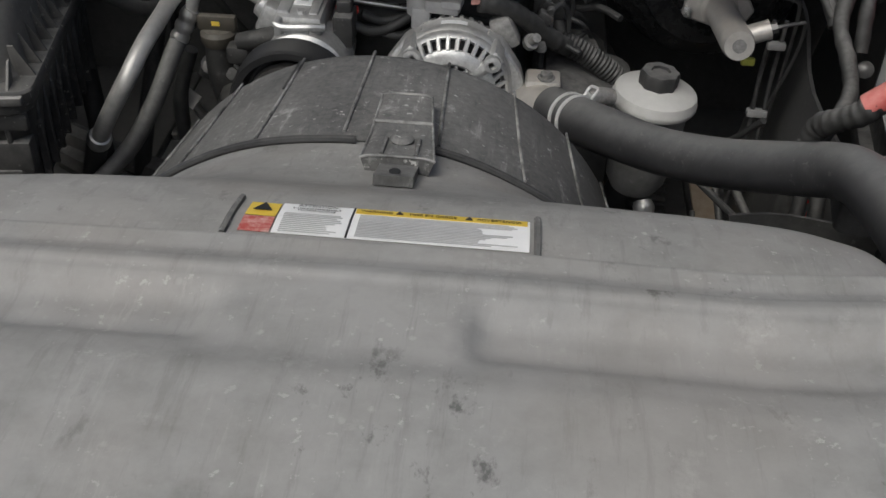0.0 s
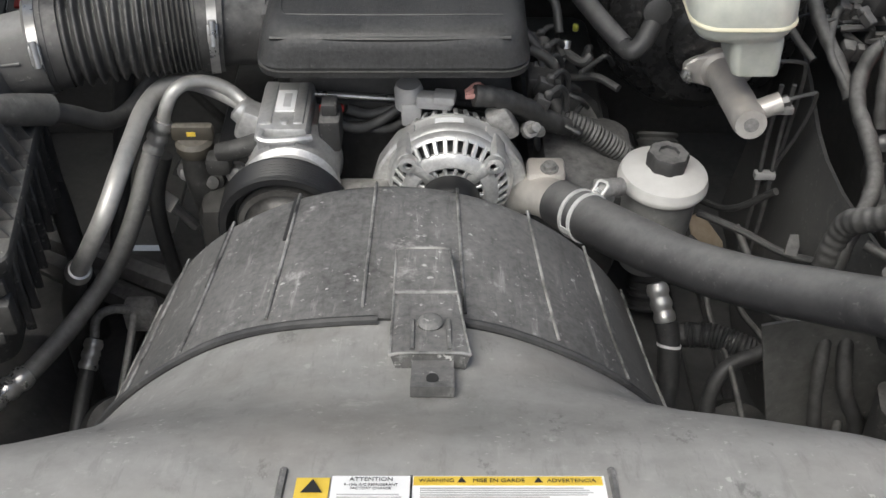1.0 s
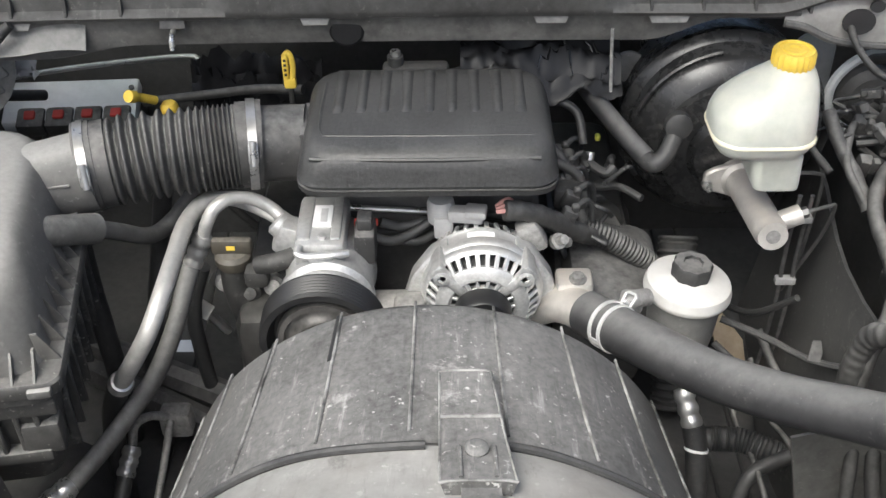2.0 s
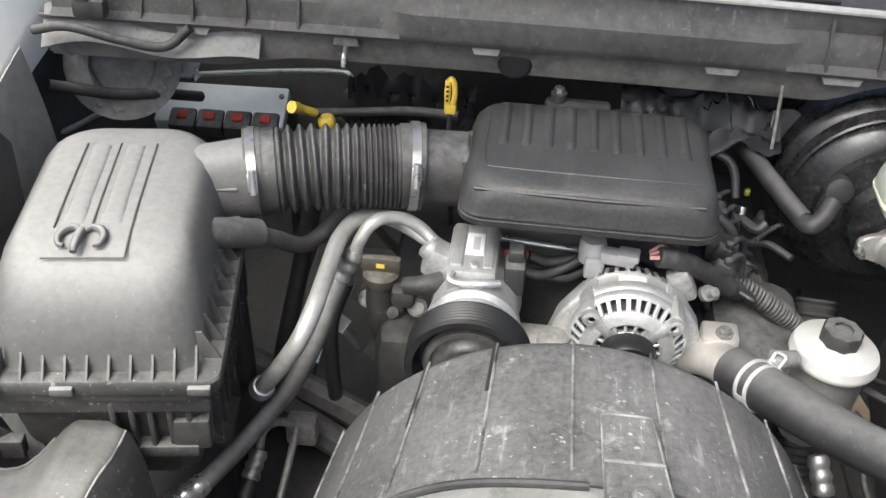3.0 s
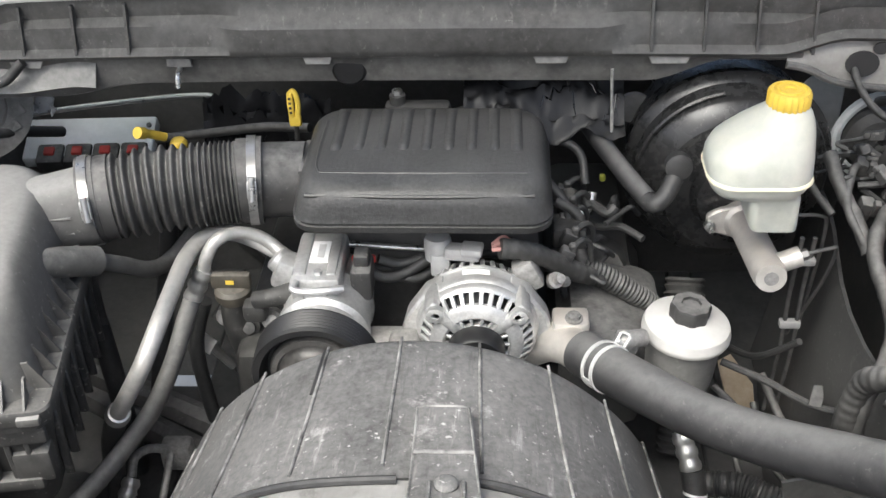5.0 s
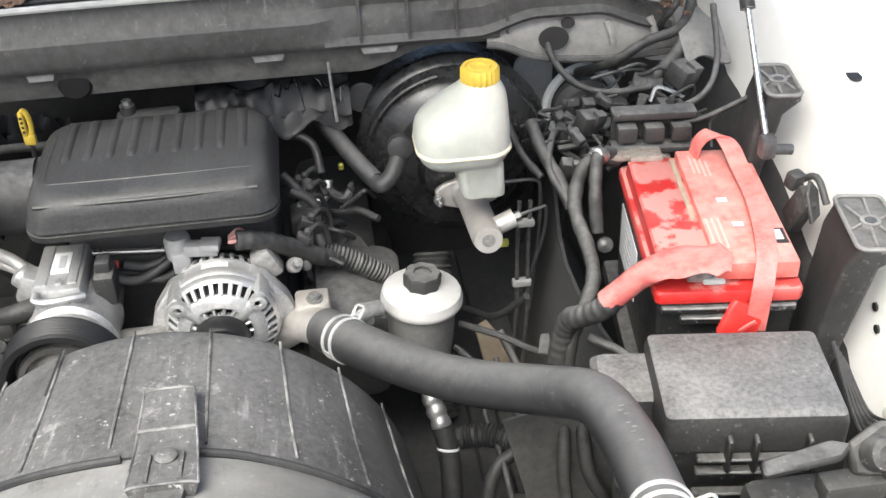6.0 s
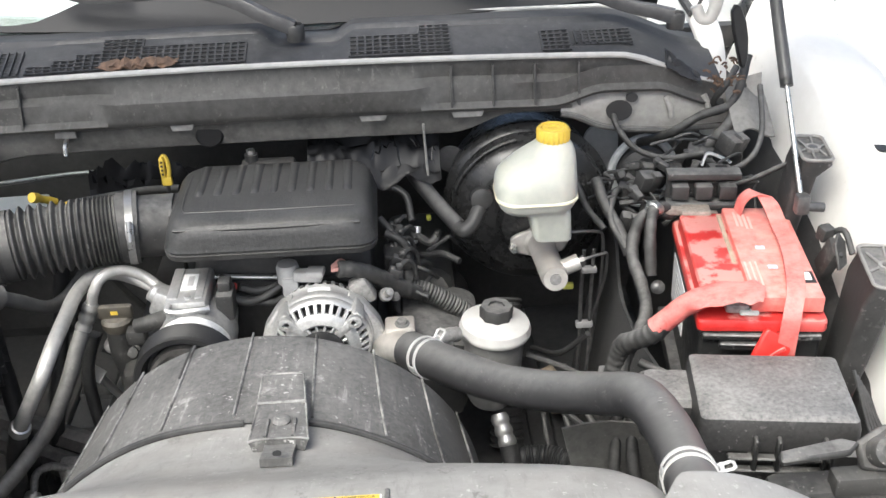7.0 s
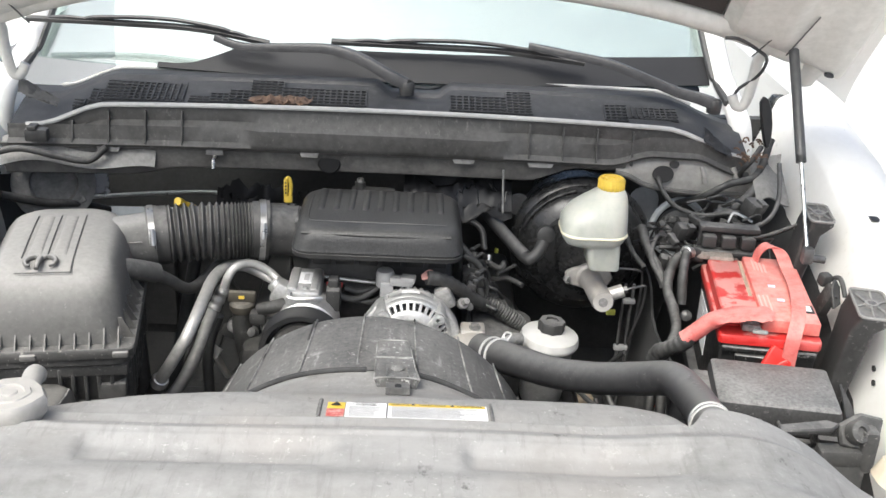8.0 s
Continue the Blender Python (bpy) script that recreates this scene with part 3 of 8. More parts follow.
bm = bmesh.new()
sheet(bm, lambda x, v: cowl_top(x, v) - CO, span(-0.84, 0.80, 120), [0, 0.08, 0.15, 0.25, 0.4, 0.5, 0.6, 0.66, 0.7, 0.74, 0.78, 0.85, 1.0], 0.004)
part("panel", bm, M_COWL, grille)
bm = bmesh.new()
tube(bm, [cowl_top(x, 0.0) - CO + Vector((0, -0.004, 0.002)) for x in span(-0.80, 0.78, 48)], 0.0055, 8, raw=True)
part("weather_seal", bm, M_SEAL, grille, "pale grey rubber weather seal")
bar_v, bar_h = None, {}
VENTS = [(-0.70, -0.665, 0.10, 0.24), (-0.665, -0.635, 0.10, 0.38), (-0.635, -0.46, 0.10, 0.52), (-0.445, -0.40, 0.08, 0.20), (-0.40, -0.36, 0.08, 0.29), (-0.36, -0.315, 0.08, 0.38), (-0.315, -0.245, 0.08, 0.64), (-0.245, -0.06, 0.08, 0.46), (0.125, 0.25, 0.08, 0.46), (0.25, 0.305, 0.08, 0.64), (0.47, 0.52, 0.08, 0.45), (0.52, 0.635, 0.20, 0.45)]
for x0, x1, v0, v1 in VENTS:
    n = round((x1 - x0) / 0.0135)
    # no real opening: a black sheet on the panel paints the vent's dark inside
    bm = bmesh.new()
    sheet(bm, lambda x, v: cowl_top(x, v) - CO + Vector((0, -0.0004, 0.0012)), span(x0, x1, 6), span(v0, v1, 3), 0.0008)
    part("vent_opening", bm, M_INKDARK, grille, "black sheet painted as the dark inside of a vent")
    rows = max(2, round((v1 - v0) / 0.07))
    for k in range(n + 1):
        x = x0 + (x1 - x0) * k / n
        a, b = cowl_top(x, v0) - CO, cowl_top(x, v1) - CO
        bm = bmesh.new()
        d = b - a
        box(bm, (0.0036, d.length, 0.003), (0, 0, 0), 0.0, 1, m=Matrix.Translation((a + b) / 2 + Vector((0, -0.001, 0.003))) @ Matrix.Rotation(math.atan2(d.z, d.y), 4, "X"))
        part("slat", bm, M_COWL, grille)
    for r in range(rows + 1):
        v = v0 + (v1 - v0) * r / rows
        bm = bmesh.new()
        a, b = cowl_top(x0, v) - CO, cowl_top(x1, v) - CO
        box(bm, ((b - a).length, 0.0034, 0.003), (0, 0, 0), 0.0, 1, m=Matrix.Translation((a + b) / 2 + Vector((0, -0.001, 0.0034))) @ Matrix.Rotation(math.atan2(b.y - a.y, b.x - a.x), 4, "Z"))
        part("slat", bm, M_COWL, grille)
bm = bmesh.new()
tube(bm, [cowl_top(x, 1.0) + Vector((0, 0.002, 0.003)) for x in span(-0.78, 0.70, 60)], 0.0042, 8, raw=True)
solo("glass_edge_seal", bm, M_SEAL, "pale rubber seal between cowl and windscreen", "seal")
# dead leaf on the vents
bm = bmesh.new()
for k in range(5):
    c = cowl_top(-0.29 + 0.022 * k, 0.12 + 0.02 * (k % 2)) + Vector((0, 0, 0.008))
    sheet(bm, lambda u, v, c=c, k=k: c + Vector((0.026 * u, 0.018 * v, 0.008 * math.cos(2 * u) * math.cos(2.5 * v) + 0.003 * math.sin(9 * u + k))), span(-1, 1, 6), span(-1, 1, 5), 0.0008)
solo("dry_leaves", bm, M_LEAF, "dry brown leaves lying on the cowl vents", "leaf", kind="stuff")

# ---- wipers ----


def wiper(pivot, arm, blade, label):
    base = Vector(pivot)
    w = thing("wiper", Matrix.Translation(base), label, "wiper", "windscreen wipers")
    bm = bmesh.new()
    lathe(bm, [(0.016, -0.012), (0.017, 0.0), (0.017, 0.014), (0.014, 0.018), (0.012, 0.013), (0.0, 0.012)], 20)
    part("pivot_cap", bm, M_RUBBER, w)
    pts = [Vector(p) - base for p in arm]
    bm = bmesh.new()
    line = spline(pts, 8)
    rings = []
    for i, p in enumerate(line):
        t = (line[min(i + 1, len(line) - 1)] - line[max(i - 1, 0)]).normalized()
        u = i / (len(line) - 1)
        side = t.cross(Vector((0, 0, 1))).normalized()
        up = side.cross(t)
        hw, hh = 0.014 - 0.006 * u, 0.012 - 0.005 * u
        rings.append([bm.verts.new(p + side * hw * a + up * hh * b) for a, b in ((-1, -1), (1, -1), (1, 0.4), (0.6, 1), (-0.6, 1), (-1, 0.4))])
    skin(bm, rings)
    part("arm", bm, M_WIPER, w)
    bp = [Vector(p) - base for p in blade]
    bm = bmesh.new()
    tube(bm, bp, 0.0085, 6, 10)
    part("rubber_blade", bm, M_RUBBER, w)
    bm = bmesh.new()
    up = Vector((0, -0.006, 0.012))
    mid = spline(bp, 10)
    n = len(mid)
    tube(bm, [mid[n // 6], mid[n // 4] + up, mid[n // 2] + 1.5 * up, mid[3 * n // 4] + up, mid[5 * n // 6]], 0.0055, 6, 8)
    for a, b, c in ((0.04, 0.16, 0.28), (0.72, 0.84, 0.96)):
        tube(bm, [mid[int(a * (n - 1))], mid[int(b * (n - 1))] + 0.7 * up, mid[int(c * (n - 1))]], 0.005, 6, 6)
    part("blade_frame", bm, M_WIPER, w)
    return w


wiper((0.028, 1.557, 1.252), [(0.026, 1.557, 1.264), (-0.013, 1.562, 1.281), (-0.078, 1.58, 1.311), (-0.129, 1.592, 1.323), (-0.181, 1.60, 1.325), (-0.272, 1.615, 1.318), (-0.351, 1.63, 1.314), (-0.411, 1.645, 1.328)],
      [(-0.86, 1.73, 1.332), (-0.62, 1.70, 1.337), (-0.45, 1.67, 1.338), (-0.29, 1.655, 1.317)], "black wiper arm and blade parked below the windscreen")
wiper((0.722, 1.56, 1.240), [(0.718, 1.56, 1.251), (0.68, 1.57, 1.260), (0.631, 1.58, 1.270), (0.541, 1.59, 1.302), (0.478, 1.605, 1.320), (0.377, 1.625, 1.333), (0.302, 1.645, 1.341)],
      [(-0.149, 1.66, 1.326), (0.071, 1.668, 1.322), (0.252, 1.668, 1.319), (0.435, 1.66, 1.303)], "black wiper arm and blade parked on the driver side")

# ---- windscreen, pillars, cabin ----
bm = bmesh.new()
sheet(bm, lambda x, v: (x, 1.625 + 0.13 * ((x + 0.04) / 0.9) ** 2 + v * 0.72, 1.245 + v * 0.55), span(-0.86, 0.75, 24), span(0, 1, 8), 0.005)
WO = Vector((0, 1.7, 1.24))
screen = thing("windscreen", Matrix.Translation(WO), "clear curved windscreen reflecting the bright sky", "windscreen")
bmesh.ops.translate(bm, verts=bm.verts, vec=-WO)
ws = part("glass", bm, M_GLASS, screen)
ws.visible_shadow = False
bm = bmesh.new()
sheet(bm, lambda x, v: Vector((x, 1.622 + 0.13 * ((x + 0.04) / 0.9) ** 2 + v * (0.012 + 0.056 * smooth(-0.50, -0.32, x)), 1.2485 + v * (0.009 + 0.043 * smooth(-0.50, -0.32, x)))) - WO, span(-0.55, 0.75, 30), span(0, 1, 3), 0.003)
part("dark_border", bm, M_DASH, screen, "black ceramic border along the lower edge")
for side in (-1, 1):
    bm = bmesh.new()
    off = -0.02 - 0.045 * (side < 0)
    tube(bm, [(side * 0.845 + off, 1.60, 1.00), (side * 0.83 + off, 1.62, 1.17), (side * 0.81 + off, 1.71, 1.24), (side * 0.79 + off, 1.80, 1.32), (side * 0.73 + off, 2.35, 1.78)], 0.026, 14, 8)
    pillar = thing("windscreen_pillar", Matrix.Translation((side * 0.83 + off, 1.62, 1.17)), "white painted windscreen pillar with a dark seal", "pillar", "windscreen pillars")
    bmesh.ops.translate(bm, verts=bm.verts, vec=-Vector((side * 0.83 + off, 1.62, 1.17)))
    part("post", bm, M_WHITE, pillar)
    bm = bmesh.new()
    tube(bm, [(-side * 0.032, 0.03, 0.055), (-side * 0.046, 0.10, 0.085), (-side * 0.066, 0.18, 0.155), (-side * 0.126, 0.73, 0.615)], 0.009, 8, 8)
    part("glass_seal", bm, M_RUBBER, pillar, "black rubber glass seal")
    bm = bmesh.new()
    stack(bm, [(0.04, 0.04, 0.018, -0.10, 0, 0), (0.075, 0.07, 0.03, -0.07, 0, 0), (0.09, 0.08, 0.035, 0.0, 0, 0), (0.075, 0.07, 0.03, 0.07, 0, 0), (0.04, 0.04, 0.018, 0.10, 0, 0)], pose(side * 0.985, 1.90, 1.08))
    box(bm, (0.10, 0.04, 0.03), (side * 0.93, 1.90, 1.06), 0.01)
    solo("door_mirror", bm, M_BLACKPAINT, "black plastic door mirror", "door mirror", "door mirrors")
    bm = bmesh.new()
    sheet(bm, lambda y, v, s=side: (s * (0.97 + 0.05 * math.sin(2.6 * v)), y, 0.45 + 0.75 * v), (span(1.78, 3.0, 4) if side < 0 else span(3.0, 1.78, 4)), span(0, 1, 8), 0.03)
    solo("front_door", bm, M_WHITE, "white painted front door of the truck", "car door", "front doors")
bm = bmesh.new()
sheet(bm, lambda x, v: (x, 1.68 + 0.13 * (x / 0.9) ** 2 + 0.12 * v, 1.222 + 0.010 * math.sin(3 * v)), span(-0.45, 0.74, 12), span(0, 1, 6), 0.03)
solo("dashboard", bm, M_DASH, "dark dashboard top behind the windscreen", "dashboard")
bm = bmesh.new()
sheet(bm, lambda u, v: (0.29 + 0.06 * u, 1.76 + 0.02 * v, 1.238 + 0.005 * math.cos(3 * u) * math.cos(2 * v)), span(-1, 1, 8), span(-1, 1, 5), 0.004)
solo("red_cloth", bm, M_RED, "red cloth lying on the dashboard", "cloth")

# ---- hood ----
HOOD_A = radians(48)


def hood_pt(x, s, h=0.0):
    """s metres up the open hood from its hinge line, h metres above its underside."""
    return Vector((x, 1.53 - s * math.cos(HOOD_A) + h * math.sin(HOOD_A), 1.30 + s * math.sin(HOOD_A) + h * math.cos(HOOD_A)))


HO = hood_pt(0, 0.5)
hood = thing("hood", Matrix.Translation(HO), "white painted hood propped open over the engine bay", "hood")


def rear_edge(x):
    return 0.285 * (1 - min(abs(x) / 0.985, 1) ** 2.4) - 0.012


bm = bmesh.new()


def hood_skin(u, v):
    x = u * (1.0 + 0.03 * v - 0.10 * v * v)
    s0 = rear_edge(x * 0.985)
    return hood_pt(x, s0 + (1.2 - 0.06 * u * u - s0) * v, 0.055 - 0.05 * abs(u) ** 8 - 0.03 * (2 * v - 1) ** 8) - HO


sheet(bm, hood_skin, span(-1, 1, 48), span(0, 1, 24), 0.003)
part("outer_skin", bm, M_WHITE, hood)
bm = bmesh.new()


def frame_rail(pts, r):
    tube(bm, [hood_pt(x, s, h) - HO for x, s, h in pts], r, 10, 8)


rear = [(x, rear_edge(x) + 0.035, 0.022) for x in span(-0.84, 0.84, 24)]
frame_rail(rear, 0.026)
for side in (-1, 1):
    frame_rail([(side * 0.90, 0.02, 0.022), (side * 0.92, 0.2, 0.022), (side * 0.93, 0.6, 0.02), (side * 0.88, 1.1, 0.02)], 0.03)
    frame_rail([(side * 0.70, rear_edge(0.70) + 0.04, 0.024), (side * 0.72, 0.4, 0.022), (side * 0.62, 0.8, 0.012), (side * 0.45, 1.1, 0.014)], 0.024)
frame_rail([(-0.86, 1.1, 0.02), (0, 1.14, 0.02), (0.86, 1.1, 0.02)], 0.03)
part("inner_frame", bm, M_PRIMER, hood, "pale painted pressed steel inner frame")
for side in (-1, 1):
    bm = bmesh.new()

    def gusset_pt(u, v, s=side):
        x = 0.665 + 0.325 * u
        s0 = rear_edge(x) + 0.012
        rim = (1 - smooth(0.0, 0.10, v)) + (1 - smooth(0.0, 0.08, u)) + smooth(0.90, 1.0, u)
        bead = 0.010 * math.exp(-((u - 0.36 - 0.10 * v) / 0.07) ** 2) * smooth(0.05, 0.2, v) + 0.008 * math.exp(-((u - 0.78) / 0.10) ** 2) * smooth(0.02, 0.2, v)
        return hood_pt(s * x, s0 + v * (0.60 - 0.1 * u), -0.012 + 0.030 * min(rim, 1) - bead) - HO

    sheet(bm, gusset_pt, span(0, 1, 30) if side > 0 else span(1, 0, 30), span(0, 1, 26), 0.002)
    gusset = part("corner_gusset", bm, M_PRIMER, hood, "pale painted corner panel")
    bm = bmesh.new()
    plate(bm, [(0.013 * math.cos(q), 0.006 * math.sin(q)) for q in [2 * math.pi * k / 18 for k in range(18)]], 0.004, Matrix.Translation(hood_pt(side * 0.929, 0.085, -0.020) - HO) @ Matrix.Rotation(-HOOD_A, 4, "X") @ Matrix.Rotation(radians(25 * side), 4, "Z"))
    part("oval_hole", bm, M_INKDARK, gusset, "dark oval hole")
    for x0, q0, x1, q1 in ((0.748, 0.135, 0.783, 0.236), (0.786, 0.243, 0.803, 0.277), (0.815, 0.150, 0.838, 0.284)):
        bm = bmesh.new()
        tube(bm, [hood_pt(side * (x0 + (x1 - x0) * k / 6), q0 + (q1 - q0) * k / 6, -0.0135 - 0.004 * (x0 > 0.80)) - HO for k in range(7)], 0.0018, 6, raw=True)
        part("pressed_line", bm, M_DARKSTEEL, gusset, "dark pressed line")
bm = bmesh.new()
sheet(bm, lambda u, v: hood_pt(0.66 * u, rear_edge(0.66 * u) + 0.07 + v * (1.04 - rear_edge(0.66 * u) - 0.07), 0.016 + 0.004 * math.sin(9 * u) * math.sin(8 * v)) - HO, span(-1, 1, 30), span(0, 1, 20), 0.008)
part("insulation_pad", bm, M_INSUL, hood, "dark brown felt insulation pad")
for side in (-1, 1):
    bm = bmesh.new()
    tube(bm, [Vector((side * x - (0.05 if side < 0 else 0.0), y, z)) - HO for x, y, z in ((0.80, 1.46, 1.415), (0.780, 1.48, 1.376), (0.776, 1.482, 1.337), (0.771, 1.483, 1.294), (0.763, 1.485, 1.268), (0.748, 1.487, 1.268), (0.738, 1.49, 1.29))], 0.011, 12, 6, rf=lambda u, s: 1.25 - 0.3 * u)
    part("hinge_arm", bm, M_PRIMER, hood, "white painted steel hinge arm")
    low = Vector((0.838, 1.151, 1.060)) if side > 0 else Vector((-0.850, 1.140, 1.006))
    top = Vector((side * 0.828, 1.425, 1.425))
    st = thing("hood_strut", Matrix.Translation(low), "gas strut that holds the hood open", "gas strut", "hood struts")
    d = top - low
    bm = bmesh.new()
    tube(bm, [Vector(), d * 0.48], 0.0042, 10, 2)
    part("piston_rod", bm, M_STEEL, st, "bright steel piston rod")
    bm = bmesh.new()
    tube(bm, [d * 0.46, d * 0.47, d * 0.98], 0.0105, 14, 4)
    part("cylinder", bm, M_STRUT, st, "dark grey painted cylinder")
    bm = bmesh.new()
    box(bm, (0.022, 0.022, 0.034), (0, 0, 0), 0.005, 2, m=Matrix.Translation(d.normalized() * 0.004))
    tube(bm, [(0, 0, 0), (side * 0.035, 0, -0.004)], 0.008, 10, 2)
    part("ball_socket", bm, M_DARKSTEEL, st, "grey ball socket")

# ---- fan shroud ----
CX, CZ = -0.015, 0.64
RING = [(0.40, 0.470, 0.63, 7.0), (0.48, 0.460, 0.60, 5.5), (0.53, 0.447, 0.56, 4.2), (0.555, 0.436, 0.53, 3.7), (0.58, 0.421, 0.50, 3.2), (0.64, 0.384, 0.43, 2.5), (0.70, 0.364, 0.385, 2.15), (0.77, 0.350, 0.358, 2.0), (0.87, 0.339, 0.342, 2.0), (1.03, 0.322, 0.322, 2.0)]


# the driver side of the flare keeps square shoulders further back
SHOULDER = [(0.40, 0.52, 12.0), (0.52, 0.505, 12.0), (0.56, 0.49, 10.0), (0.59, 0.475, 7.5), (0.625, 0.448, 4.6), (0.66, 0.41, 3.2), (0.70, 0.382, 2.5), (0.77, 0.360, 2.0), (0.87, 0.342, 2.0), (1.03, 0.322, 2.0)]


def ring_pt(y, a, lift=0.0):
    """A point on the shroud at depth y and a degrees round from its right-hand side."""
    b, w, n = lerp_table(RING, y)
    c, s = math.cos(radians(a)), math.sin(radians(a))
    if c > 0:
        w, n = lerp_table(SHOULDER, y)
    e = 2 / n
    return CX + (w + lift) * math.copysign(abs(c) ** e, c), y, CZ + (b + lift) * math.copysign(abs(s) ** e, s)


def ring_top(x, y):
    """Height of the shroud at x, y."""
    b, w, n = lerp_table(RING, y)
    if x > CX:
        w, n = lerp_table(SHOULDER, y)
    return CZ + b * (1 - min(abs((x - CX) / w), 1) ** n) ** (1 / n)


SO = Vector((CX, 0.6, 0.3))
shroud = thing("fan_shroud", Matrix.Translation(SO), "dusty grey plastic fan shroud with a ribbed ring round the fan", "fan shroud")


def in_shroud(f):
    return lambda *a: Vector(f(*a)) - SO


bm = bmesh.new()
sheet(bm, in_shroud(lambda y, a: ring_pt(y, a, -0.010 * smooth(1.012, 1.03, y))), [1.03, 1.025, 1.02, 1.012, 1.0, 0.97, 0.94, 0.9, 0.86, 0.82, 0.785, 0.772], span(220, -40, 130), 0.004)
ring = part("ring", bm, M_SHROUD, shroud)
# overlapping panels of the ring: raised ribs, a step's shade painted black along half their length
for k, a in enumerate((141, 125.5, 109, 92.7, 76, 60, 44, 157, 28)):
    bm = bmesh.new()
    wob = 1.2 * math.sin(k * 2.1)
    line = [Vector(ring_pt(y, a + (1.03 - y) * wob, 0.0012)) - SO for y in span(1.022, 0.79, 10)]
    tube(bm, line, 0.0019, 6, raw=True)
    # the pale colour paints the thin highlight along the rib
    part("rib", bm, M_EDGE, ring)
    if k in (0, 1, 2, 7):
        bm = bmesh.new()
        y1 = (0.90, 0.90, 0.93, 0.9)[(0, 1, 2, 7).index(k)]
        sheet(bm, in_shroud(lambda y, v, a=a: ring_pt(y, a + 0.3 + 0.75 * v, 0.0008)), span(1.018, y1, 6), [0, 1], 0.001)
        part("step", bm, M_INKDARK, ring, "black strip painted as the shade of a step between panels")
bm = bmesh.new()
sheet(bm, in_shroud(lambda y, a: ring_pt(y, a)), [0.768, 0.755, 0.74, 0.72, 0.70, 0.67, 0.64, 0.61, 0.58, 0.555, 0.53, 0.505, 0.48, 0.45, 0.40], span(180, 0, 120), 0.004)
flare = part("flared_front", bm, M_PANEL, shroud)
for a0, a1 in ((8, 79.5), (90, 172)):
    bm = bmesh.new()
    tube(bm, [Vector(ring_pt(0.768 - 0.004 * math.sin(a * 0.15), a, 0.004)) - SO for a in span(a0, a1, 40)], 0.0048, 8, raw=True)
    part("edge_seal", bm, M_RUBBER, shroud, "black rubber edge seal")


def panel_pt(x, y):
    z = 1.112 + 0.022 * smooth(0.43, 0.36, y) - 0.02 * smooth(0.22, 0.0, y)
    z += 0.003 * math.sin(7 * x + 1) + 0.0015 * math.sin(31 * y + 3 * x)
    z += 0.004 * smooth(0.395, 0.385, y) * smooth(0.365, 0.375, y)
    for x0, x1 in ((-0.36, -0.03), (0.12, 0.42)):
        z -= 0.011 * smooth(x0, x0 + 0.022, x) * smooth(x1, x1 - 0.022, x) * smooth(0.365, 0.338, y) * smooth(0.290, 0.316, y)
    z += 0.007 * smooth(0.298, 0.262, y)
    z += 0.011 * smooth(0.30, 0.45, x)
    z -= 0.13 * smooth(0.47, 0.78, abs(x)) ** 1.2
    return x, y, z


def panel_edge(x):
    """Depth of the panel's rear edge: it reaches back further beside the hose."""
    return 0.438 + 0.056 * smooth(0.43, 0.475, x) - 0.045 * smooth(0.62, 0.70, x) - 0.03 * smooth(0.70, 0.76, x)


def panel_sheet(x, v):
    e = panel_edge(x)
    if v < 0.6:
        y = v
    else:
        y = 0.36 + (e - 0.36) * (v - 0.6) / 0.4
    px, py, z = panel_pt(x, min(y, 0.41) if x < 0.43 else y)
    return x, y, z - 0.022 * smooth(0.965, 1.0, v)


bm = bmesh.new()
sheet(bm, in_shroud(panel_sheet), span(-0.76, 0.76, 200), [*span(0.0, 0.355, 56), *span(0.6, 0.96, 22), 0.97, 0.98, 0.99, 1.0], 0.004)
part("top_panel", bm, M_PANEL, shroud)
# bracket with the snap tongue over the seam
bm = bmesh.new()


def bracket_pt(u, v):
    y = 0.876 - 0.181 * v
    w = 0.028 + 0.0085 * v
    x = 0.027 + 0.0095 * v + u * w
    z = ring_top(0.005, y) + 0.012 + 0.005 * smooth(0.55, 1.0, v) - 0.003 * abs(u) ** 8
    return x, y, z


sheet(bm, in_shroud(bracket_pt), span(1, -1, 12), span(0, 1, 14), 0.016)
bracket = part("snap_bracket", bm, M_SHROUD, shroud)
bm = bmesh.new()
tube(bm, [Vector((0.031 - 0.031, 0.80, ring_top(0.005, 0.80) + 0.0125)) - SO, Vector((0.031 + 0.031, 0.80, ring_top(0.005, 0.80) + 0.0125)) - SO], 0.0024, 6, 2)
part("cross_ridge", bm, M_EDGE, bracket)
# pale rim: worn plastic plus a painted bevel highlight
bm = bmesh.new()
tube(bm, [Vector(bracket_pt(u, v)) - SO + Vector((0, 0, 0.0004)) for u, v in [(-1, k / 10) for k in range(10, -1, -1)] + [(k / 4 - 1, 0) for k in range(1, 9)] + [(1, k / 10) for k in range(1, 11)]], 0.0015, 6, raw=True)
part("worn_edge", bm, M_EDGE, bracket, "pale edge, part wear and part painted highlight")
bm = bmesh.new()
tube(bm, [Vector(bracket_pt(u, 1.0)) - SO + Vector((0, 0, 0.0004)) for u in span(-1, 1, 8)], 0.0016, 6, raw=True)
part("worn_edge", bm, M_EDGE, bracket, "pale edge, part wear and part painted highlight")
bm = bmesh.new()
for dx in (-0.017, 0.017):
    tube(bm, [Vector((0.036 + dx, 0.75, ring_top(0.005, 0.75) + 0.0155)) - SO, Vector((0.037 + dx, 0.70, ring_top(0.005, 0.70) + 0.0175)) - SO], 0.0025, 6, 3)
